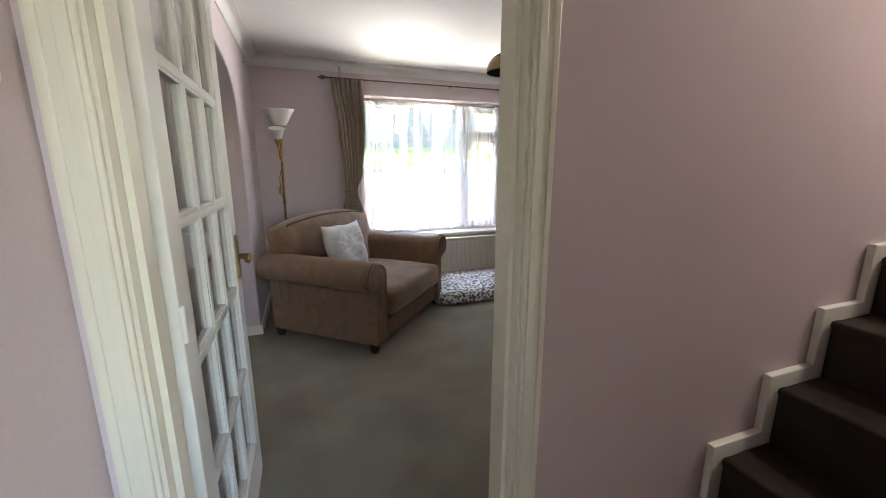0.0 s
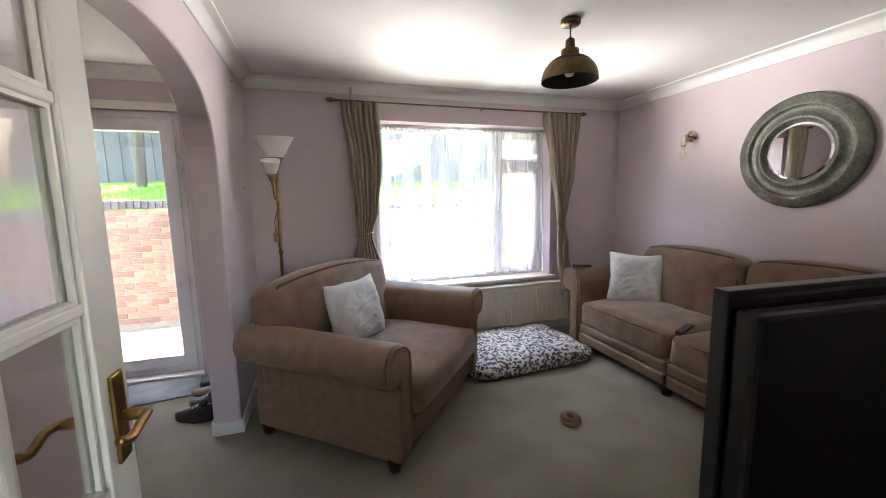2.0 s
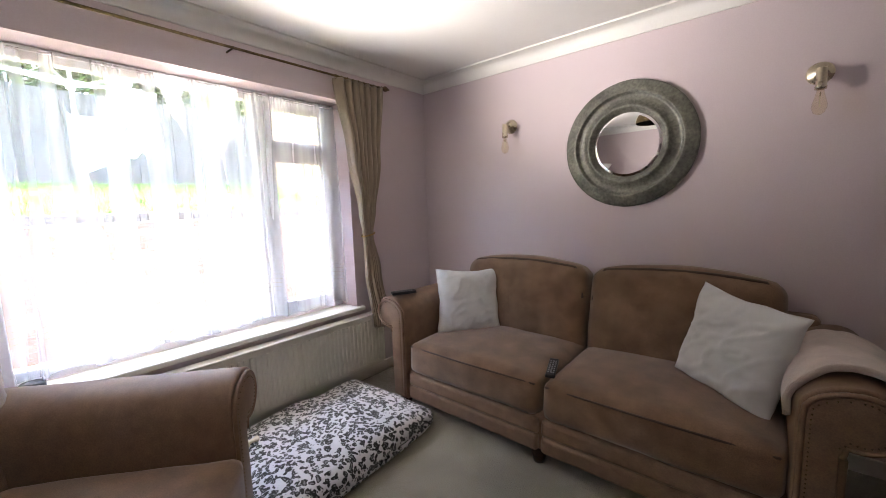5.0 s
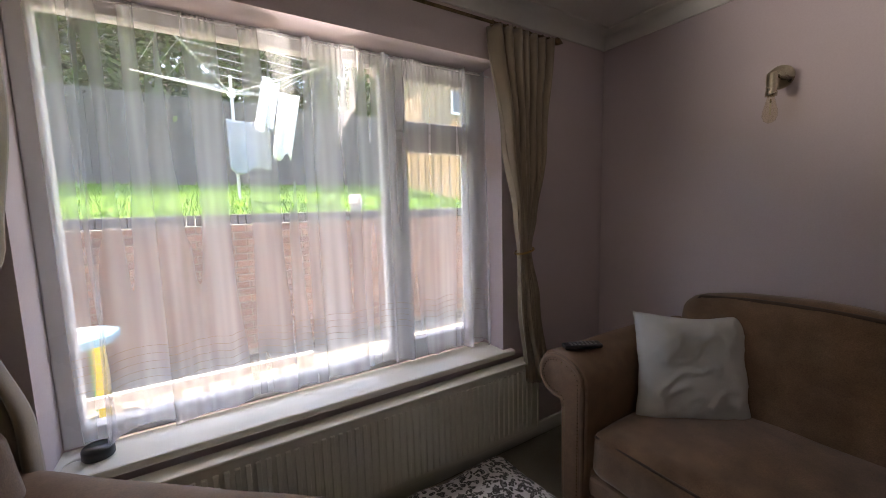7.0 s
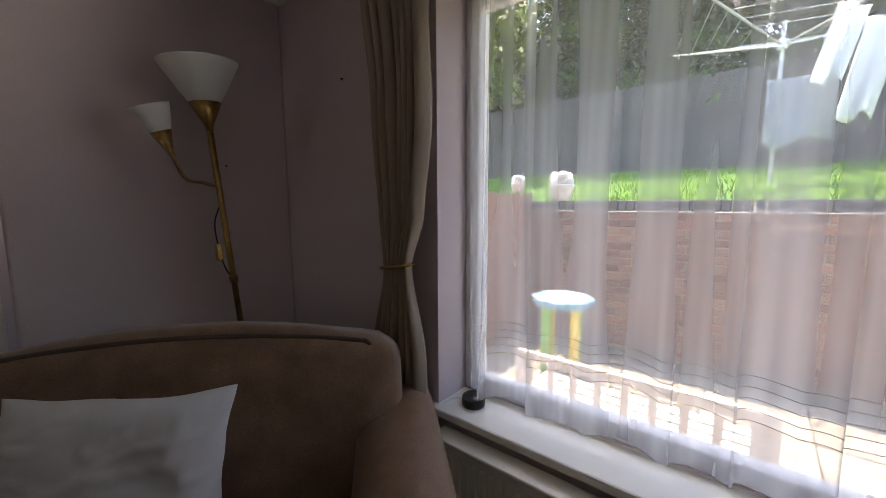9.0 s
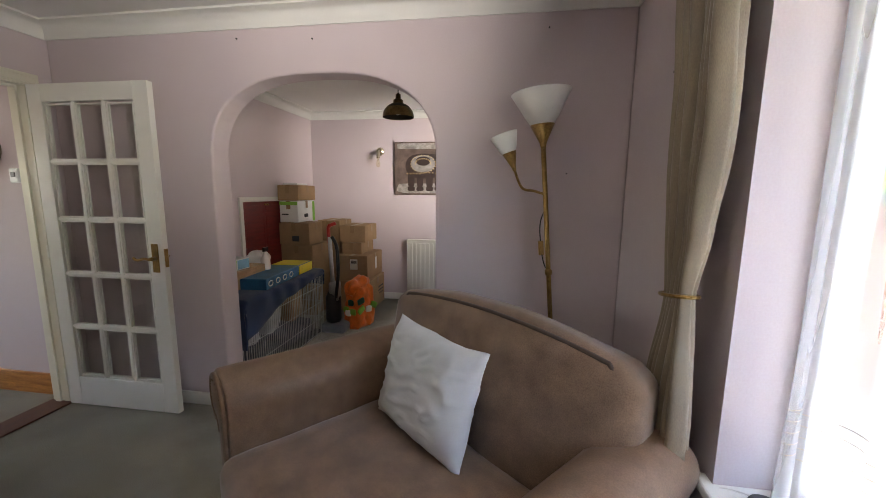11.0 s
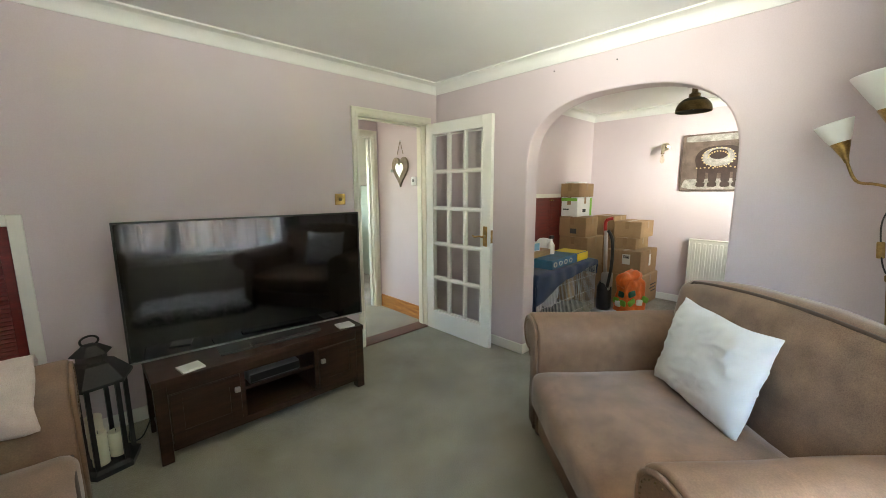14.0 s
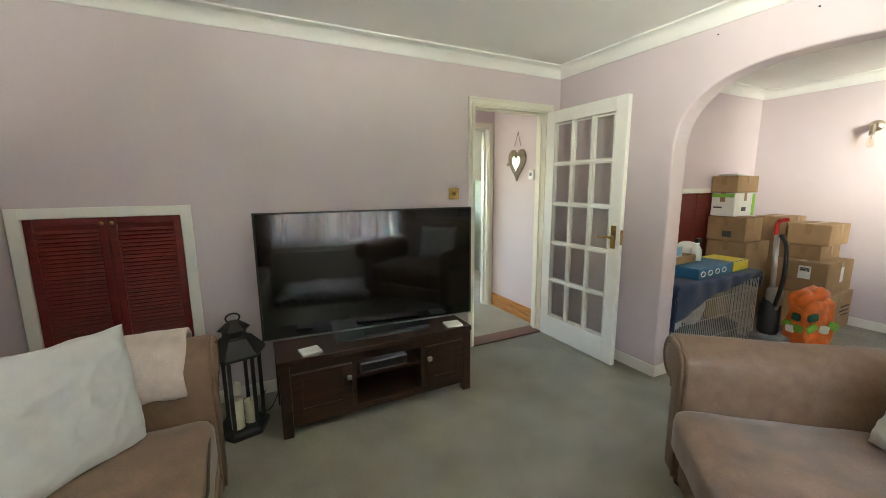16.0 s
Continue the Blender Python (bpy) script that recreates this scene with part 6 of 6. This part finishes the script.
def lawn():
    bm = bmesh.new()
    nx, ny = 60, 30
    rows = []
    for i in range(nx + 1):
        row = []
        for j in range(ny + 1):
            x = -14 + 30 * i / nx
            y = 7.35 + 22 * (j / ny) ** 1.5
            if y < 8.2 and x > -0.75:
                y = max(y, 8.2)
            z = WALL_T - 0.03 + 0.145 * min(max(y - 8.2, 0), 5) + 0.05 * noise.noise(Vector((x * 0.5, y * 0.5, 0)))
            row.append(bm.verts.new((x, y, z)))
        rows.append(row)
    for p, q in zip(rows, rows[1:]):
        for j in range(ny):
            bm.faces.new((p[j], q[j], q[j + 1], p[j + 1]))
    structure("lawn", bm, "grass", "sunlit green lawn on the raised garden")
    rnd = random.Random(7)
    verts, faces = [], []
    for k in range(9000):
        x, y = rnd.uniform(-6, 6), 8.22 + 4.0 * rnd.random() ** 1.6
        if x < -0.8:
            y -= 0.75
        z = WALL_T - 0.04 + 0.145 * min(max(y - 8.2, 0), 5) + 0.05 * noise.noise(Vector((x * 0.5, y * 0.5, 0)))
        a, hh = rnd.uniform(0, 6.28), rnd.uniform(0.05, 0.13)
        dx, dy = math.cos(a) * 0.008, math.sin(a) * 0.008
        lx, ly = rnd.uniform(-0.05, 0.05), rnd.uniform(-0.05, 0.05)
        i = len(verts)
        verts += [(x - dx, y - dy, z), (x + dx, y + dy, z), (x + lx, y + ly, z + hh)]
        faces.append((i, i + 1, i + 2))
    me = bpy.data.meshes.new("grass")
    me.from_pydata(verts, [], faces)
    me.materials.append(M["blade"])
    tagged(new("grass", me), "tufts of bright green grass along the lawn edge", "grass", "", "stuff")


lawn()


def fence_panel(name, label, p0, p1, z0, z1, n, material, group):
    """Boards between two points, with rails and end posts."""
    root = thing(name, label, "fence", None, group)
    a, b = Vector((*p0, 0)), Vector((*p1, 0))
    d = (b - a).normalized()
    ang = math.degrees(math.atan2(d.y, d.x))
    L = (b - a).length
    root.matrix_world = pose(a.x, a.y, 0, 0, 0, ang)
    me = bpy.data.meshes.new("board")
    bm = box(-L / n / 2 - 0.006, L / n / 2 + 0.006, -0.009, 0.009, z0 + 0.04, z1, 0.002, 1)
    bm.to_mesh(me)
    bm.free()
    me.materials.append(M[material])
    for k in range(n):
        ob = new("board", me)
        ob.parent = root
        ob.matrix_basis = pose((k + 0.5) * L / n, 0.02 * (k % 2), 0)
    for z in (z0 + 0.25, z1 - 0.25):
        part("rail", box(0, L, 0.022, 0.06, z - 0.035, z + 0.035), material, root)
    part("post", box(-0.05, 0.05, 0.02, 0.12, z0 - 0.4, z1 + 0.06, 0.005), material, root)


for k in range(8):
    x = -9.5 + k * 1.85
    fence_panel("fence_panel", "weathered dark grey fence panel at the lawn's end", (x, 12.4), (x + 1.83, 12.4), 1.7, 3.55, 12, "fence", "back fence")
# pale timber with its sunlit buff put into the base colour
M["fence_sun"] = mat("sunlit_pale_timber_board", (0.42, 0.29, 0.17), 0.8, var=0.2, scale=4, fine=60, bump=0.4, stretch=(5, 5, 0.6), random_piece=0.2)
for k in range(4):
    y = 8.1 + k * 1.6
    fence_panel("fence_panel", "pale timber panel along the garden side, sunlight put into its colour", (5.3, y + 1.58), (5.3, y), 1.2, 2.95, 10, "fence_sun", "side fence")


def tree(label, x, y, z0, height, spread, leaves, seed, col="leaf"):
    rnd = random.Random(seed)
    root = thing("tree", label, "tree", pose(x, y, z0), "garden trees")
    limbs = []
    bm = bmesh.new()
    lean = Vector((rnd.uniform(-0.3, 0.3), rnd.uniform(-0.3, 0.3), 0))
    trunk = [Vector((0, 0, -0.3)), Vector((0, 0, height * 0.3)) + lean * 0.3, Vector((0, 0, height * 0.6)) + lean * 0.7, Vector((0, 0, height * 0.92)) + lean]
    tl = smooth_line(trunk, 5)
    tube(tl, 0.1, 8, bm, [0.13 * height / 5 * (1 - 0.85 * k / len(tl)) + 0.01 for k in range(len(tl))])
    for k in range(11):
        s0 = tl[int(len(tl) * rnd.uniform(0.25, 0.9))]
        a = rnd.uniform(0, 6.28)
        e0 = s0 + Vector((math.cos(a), math.sin(a), rnd.uniform(0.1, 0.7))) * spread * rnd.uniform(0.5, 1.0)
        ln = smooth_line([s0, (s0 + e0) / 2 + Vector((0, 0, 0.15)), e0], 4)
        tube(ln, 0.03, 6, bm, [0.035 * (1 - 0.8 * q / len(ln)) + 0.006 for q in range(len(ln))])
        limbs.append((s0, e0))
    part("trunk", bm, "bark", root, smooth=True)
    verts, faces = [], []
    clumps = []
    for s0, e0 in limbs:
        for q in range(5):
            clumps.append((s0.lerp(e0, rnd.uniform(0.4, 1.1)) + Vector((rnd.gauss(0, 0.2), rnd.gauss(0, 0.2), rnd.gauss(0, 0.2))), rnd.uniform(0.25, 0.55) * spread / 1.6))
    clumps += [(Vector((lean.x + rnd.gauss(0, 0.3 * spread), lean.y + rnd.gauss(0, 0.3 * spread), height * rnd.uniform(0.5, 1.0))), rnd.uniform(0.3, 0.6) * spread / 1.6) for q in range(14)]
    for k in range(leaves):
        c, rr = clumps[k % len(clumps)]
        p = c + Vector((rnd.gauss(0, 1), rnd.gauss(0, 1), rnd.gauss(0, 0.8))) * rr * 0.6
        u = Vector((rnd.uniform(-1, 1), rnd.uniform(-1, 1), rnd.uniform(-1, 1))).normalized()
        w = u.orthogonal().normalized()
        sz = rnd.uniform(0.06, 0.12)
        i = len(verts)
        verts += [p - u * sz, p + w * sz * 0.5, p + u * sz, p - w * sz * 0.5]
        faces.append((i, i + 1, i + 2, i + 3))
    me = bpy.data.meshes.new("crown")
    me.from_pydata([tuple(v) for v in verts], [], faces)
    me.materials.append(M[col])
    ob = new("crown", me)
    ob.parent = root


M["leaf_light"] = mat("yellow_green_leaf", (0.20, 0.24, 0.045), 0.55, var=0.3, scale=2, random_piece=0.5, island=True, spec=0.3)
tree("dense dark green tree behind the fence", -6.0, 14.2, 1.6, 6.0, 1.9, 11000, 1)
tree("dense dark green tree behind the fence", -3.2, 14.0, 1.6, 6.6, 2.1, 13000, 2)
tree("tall dark green tree behind the fence", -0.6, 14.0, 1.6, 7.2, 2.3, 15000, 3)
tree("tall dark green tree behind the fence", 1.9, 14.2, 1.6, 6.8, 2.1, 13000, 4)
tree("dark green tree behind the fence", -8.6, 14.6, 1.6, 6.0, 2.0, 8000, 5)
tree("light yellow-green tree near the lawn's corner", -3.4, 11.3, 1.75, 4.2, 1.25, 5200, 6, "leaf_light")


def hedge():
    """Dense dark evergreen belt behind the fence, uneven along its top."""
    rnd = random.Random(21)
    verts, faces = [], []
    for k in range(52000):
        x = rnd.uniform(-11, 5.6)
        top = 5.6 + 1.1 * noise.noise(Vector((x * 0.7, 3, 0))) + 0.7 * noise.noise(Vector((x * 2.1, 8, 0)))
        if x > 4.8:
            top -= (x - 4.8) * 3.0
        z = 2.4 + (top - 2.4) * rnd.random() ** 0.9
        bulge = 0.5 * noise.noise(Vector((x * 1.3, z * 1.1, 4)))
        y = 13.0 + rnd.uniform(0, 0.9) - bulge + 0.12 * (z - 2.4)
        if noise.noise(Vector((x * 2.3, y, z * 2.3))) < -0.42:
            continue
        u = Vector((rnd.uniform(-1, 1), rnd.uniform(-1, 1), rnd.uniform(-1, 1))).normalized()
        w = u.orthogonal().normalized()
        sz = rnd.uniform(0.06, 0.13)
        p = Vector((x, y, z))
        i = len(verts)
        verts += [tuple(p - u * sz), tuple(p + w * sz * 0.45), tuple(p + u * sz), tuple(p - w * sz * 0.45)]
        faces.append((i, i + 1, i + 2, i + 3))
    me = bpy.data.meshes.new("hedge")
    me.from_pydata(verts, [], faces)
    me.materials.append(M["leaf"])
    tagged(new("hedge", me), "tall dark evergreen hedge behind the garden fence", "hedge", "", "stuff")


hedge()


def house_far():
    root = thing("house", "buff brick house beyond the garden fence", "house", pose(9.5, 16.0, 1.0))
    part("wall", box(-3, 3, -3, 3, 0, 4.6), "house_brick", root)
    part("roof", prism([(-3.3, 4.55), (3.3, 4.55), (0, 6.6)], -3.3, 3.3, "x"), "roof", root)
    for x in (-1.5, 1.0):
        for z in (0.8, 3.0):
            w = part("window", frame_ring(x - 0.55, x + 0.55, z, z + 1.1, 0.07, -3.06, -3.0, 0.004), "upvc", root)
            part("pane", box(x - 0.5, x + 0.5, -3.03, -3.02, z + 0.05, z + 1.05), "screen", w)


house_far()


def airer():
    root = thing("rotary_airer", "white rotary clothes airer standing on the lawn", "clothes airer", pose(1.60, 9.7, 1.50))
    part("post", tube([(0, 0, -0.1), (0, 0, 1.75)], 0.022, 10), "wire", root)
    part("hub", lathe([(0.03, 1.45), (0.05, 1.47), (0.05, 1.55), (0.03, 1.57)], 14, None, True), "upvc", root)
    tips = []
    for k in range(4):
        a = math.pi / 4 + k * math.pi / 2 + 0.25
        tip = Vector((1.35 * math.cos(a), 1.35 * math.sin(a), 1.85))
        tips.append(tip)
        part("arm", tube([(0, 0, 1.5), tip], 0.012, 8), "wire", root)
    bm = bmesh.new()
    for s in (0.35, 0.5, 0.65, 0.8, 0.97):
        tube([Vector((0, 0, 1.5)).lerp(t_, s) for t_ in tips], 0.003, 4, bm, closed=True)
    tagged(part("line", bm, "upvc", root), kind="stuff")
    return root


airer()


def laundry(name, label, m, w, h, mt, seed):
    bm = bmesh.new()
    nx, nz = 18, 18
    rows = []
    for j in range(nz + 1):
        v = j / nz
        rows.append([bm.verts.new(((i / nx - 0.5) * w * (1 - 0.15 * v * (1 + math.sin(seed))), 0.05 * math.sin(9 * i / nx + seed + v) * (0.4 + v), -v * h * (1 + 0.22 * noise.noise(Vector((i / nx * 2, seed, 0)))))) for i in range(nx + 1)])
    for p, q in zip(rows, rows[1:]):
        for i in range(nx):
            bm.faces.new((p[i], p[i + 1], q[i + 1], q[i]))
    ob = part(name, bm, mt, None, smooth=True)
    ob.matrix_world = m
    s = ob.modifiers.new("thick", "SOLIDIFY")
    s.thickness = 0.006
    tagged(ob, label, "laundry", "washing on the airer")


laundry("white_sheet", "white sheet hanging from the airer", pose(2.10, 9.5, 3.20, 0, 14, 25), 0.26, 0.72, "cloth_white", 1)
laundry("white_shirt", "white shirt hanging from the airer", pose(2.32, 9.45, 3.02, 0, 10, -15), 0.28, 0.92, "cloth_white", 3)
laundry("grey_shirt", "grey-blue shirt hanging from the airer", pose(1.78, 9.6, 2.62, 0, 0, 10), 0.58, 0.66, "cloth_grey", 5)


def planter(label, x, y, z, s):
    root = thing("garden_ornament", label, "ornament", pose(x, y, z))
    part("pot", lathe([(0.07 * s, 0), (0.10 * s, 0.02), (0.12 * s, 0.13 * s), (0.14 * s, 0.15 * s), (0.12 * s, 0.16 * s), (0.10 * s, 0.13 * s), (0.001, 0.12 * s)], 20), "stone_white", root, smooth=True)
    for k in range(6):
        bm = soft_block(0.10 * s, 0.09 * s, 0.10 * s, 7, 7, 4, 0.04 * s, 0.01, 0.01, k, 12)
        bmesh.ops.transform(bm, matrix=pose(0.07 * s * math.cos(k * 1.05), 0.07 * s * math.sin(k * 1.05), 0.13 * s + 0.05 * s * (k % 2)), verts=bm.verts)
        part("stone_bloom", bm, "stone_white", root, smooth=True)


planter("white stone flower ornament on the garden wall", -0.16, 8.08, WALL_T, 1.1)
planter("small white stone ornament on the garden wall", -0.70, 8.1, WALL_T + 0.1, 0.7)
planter("small white stone ornament on the lawn edge", 2.78, 8.2, WALL_T, 0.7)


def kids_table():
    root = thing("play_table", "pale blue plastic children's table with yellow legs", "play table", pose(0.24, 7.22, GZ, 0, 0, 15))
    part("top", lathe([(0.001, 0.63), (0.20, 0.63), (0.255, 0.66), (0.27, 0.655), (0.27, 0.60), (0.25, 0.59), (0.001, 0.585)], 8), "pale_blue", root)
    for k in range(4):
        a = math.pi / 4 + k * math.pi / 2
        part("leg", box(0.17 * math.cos(a) - 0.04, 0.17 * math.cos(a) + 0.04, 0.17 * math.sin(a) - 0.03, 0.17 * math.sin(a) + 0.03, 0, 0.59, 0.012), "yellow" if k % 2 else "green", root)


kids_table()


def bench():
    root = thing("garden_bench", "pale painted slatted garden bench on the patio", "bench", pose(1.05, 6.05, GZ))
    L = 0.62
    part("top_rail", box(-L, L, -0.02, 0.02, 0.53, 0.59, 0.008), "stone_white", root)
    part("lower_rail", box(-L, L, -0.018, 0.018, 0.30, 0.35, 0.006), "stone_white", root)
    for k in range(9):
        x = -L + 0.08 + k * (2 * L - 0.16) / 8
        part("back_slat", box(x - 0.02, x + 0.02, -0.01, 0.01, 0.345, 0.535, 0.004), "stone_white", root)
    for k in range(4):
        part("seat_slat", box(-L, L, 0.04 + k * 0.10, 0.12 + k * 0.10, 0.27, 0.295, 0.006), "stone_white", root)
    for x in (-L + 0.03, L - 0.03):
        part("leg", box(x - 0.03, x + 0.03, -0.03, 0.03, 0, 0.56, 0.006), "stone_white", root)
        part("leg", box(x - 0.03, x + 0.03, 0.36, 0.42, 0, 0.27, 0.006), "stone_white", root)


bench()

# ---- brick walls and paving, piece by piece ----
def brick_mesh(name, material, l, d, h):
    me = bpy.data.meshes.new(name)
    bm = box(-l / 2, l / 2, -d / 2, d / 2, 0, h, 0.005, 1)
    bm.to_mesh(me)
    bm.free()
    me.materials.append(M[material])
    return me


def brick_wall(name, label, x0, x1, y, z0, z1, pick, cap):
    """Stretcher bond facing -y, with a row of dark bricks on edge as coping."""
    root = thing(name, label, "garden wall", None, "", "structure")
    part("mortar_core", box(x0, x1, y + 0.008, y + 0.21, z0 - 0.2, z1 - 0.115), "mortar", root)
    rnd = random.Random(int(x1 * 100))
    me = brick_mesh("brick", "brick", 0.215, 0.10, 0.065)
    mc = brick_mesh("coping_brick", "coping", 0.065, 0.215, 0.103)
    n = 0
    rest = []
    rows = int((z1 - 0.115 - z0) / 0.075)
    for r in range(rows):
        z = z1 - 0.115 - (r + 1) * 0.075 + 0.008
        k = 0
        x = x0 + (0.1125 if r % 2 else 0.0)
        while x + 0.1 < x1:
            cx = x + 0.1075
            if pick[0] < cx < pick[1] and n < 290:
                ob = new("brick", me)
                ob.parent = root
                ob.matrix_basis = pose(cx, y + 0.05 + rnd.uniform(-0.003, 0.003), z, 0, 0, rnd.uniform(-0.5, 0.5))
                n += 1
            else:
                rest.append((cx, y + 0.05 + rnd.uniform(-0.003, 0.003), z))
            x += 0.225
    verts, faces = [], []
    for cx, cy, z in rest:
        i = len(verts)
        a, b, c = 0.1075, 0.05, 0.065
        verts += [(cx - a, cy - b, z), (cx + a, cy - b, z), (cx + a, cy - b, z + c), (cx - a, cy - b, z + c), (cx - a, cy + b, z), (cx + a, cy + b, z), (cx + a, cy + b, z + c), (cx - a, cy + b, z + c)]
        faces += [(i, i + 1, i + 2, i + 3), (i + 3, i + 2, i + 6, i + 7), (i, i + 3, i + 7, i + 4), (i + 1, i + 5, i + 6, i + 2), (i, i + 4, i + 5, i + 1)]
    if verts:
        m2 = bpy.data.meshes.new("far_bricks")
        m2.from_pydata(verts, [], faces)
        m2.materials.append(M["brick_rest"])
        ob = new("far_bricks", m2)
        ob.parent = root
        tagged(ob, kind="stuff")
    if cap:
        k = 0
        x = x0 + 0.04
        while x < x1:
            ob = new("coping_brick", mc)
            ob.parent = root
            ob.matrix_basis = pose(x, y + 0.105, z1 - 0.105, 0, rnd.uniform(-0.6, 0.6), 0)
            x += 0.075


brick_wall("garden_wall_back", "red-brown brick retaining wall below the lawn", -0.75, 7.5, BACK_Y, GZ, WALL_T, (-0.75, 2.6), True)
brick_wall("garden_wall_side", "patched red brick retaining wall with dark coping by the patio", -7.0, -0.75, SIDE_Y, GZ, SIDE_T, (-3.4, -1.0), True)
structure("garden_wall_return", box(-0.77, -0.55, SIDE_Y + 0.012, BACK_Y + 0.2, GZ, SIDE_T - 0.02), "brick_rest", "short brick return between the two garden walls")

pv = thing("pavement", "pale concrete paving slabs on the patio", "paving", None, "", "structure")
me = bpy.data.meshes.new("slab")
bm = box(-0.296, 0.296, -0.296, 0.296, -0.03, 0.0, 0.006, 1)
bm.to_mesh(me)
bm.free()
me.materials.append(M["concrete"])
rnd = random.Random(11)
for i in range(22):
    for j in range(5):
        x, y = -6.2 + i * 0.6, YW + OUT + 0.31 + j * 0.6
        if x < -0.75 and y + 0.3 > SIDE_Y:
            continue
        if y + 0.3 > BACK_Y + 0.01:
            continue
        ob = new("slab", me)
        ob.parent = pv
        ob.matrix_basis = pose(x, y, GZ + 0.012 + rnd.uniform(-0.004, 0.004), rnd.uniform(-0.3, 0.3), rnd.uniform(-0.3, 0.3), 0)
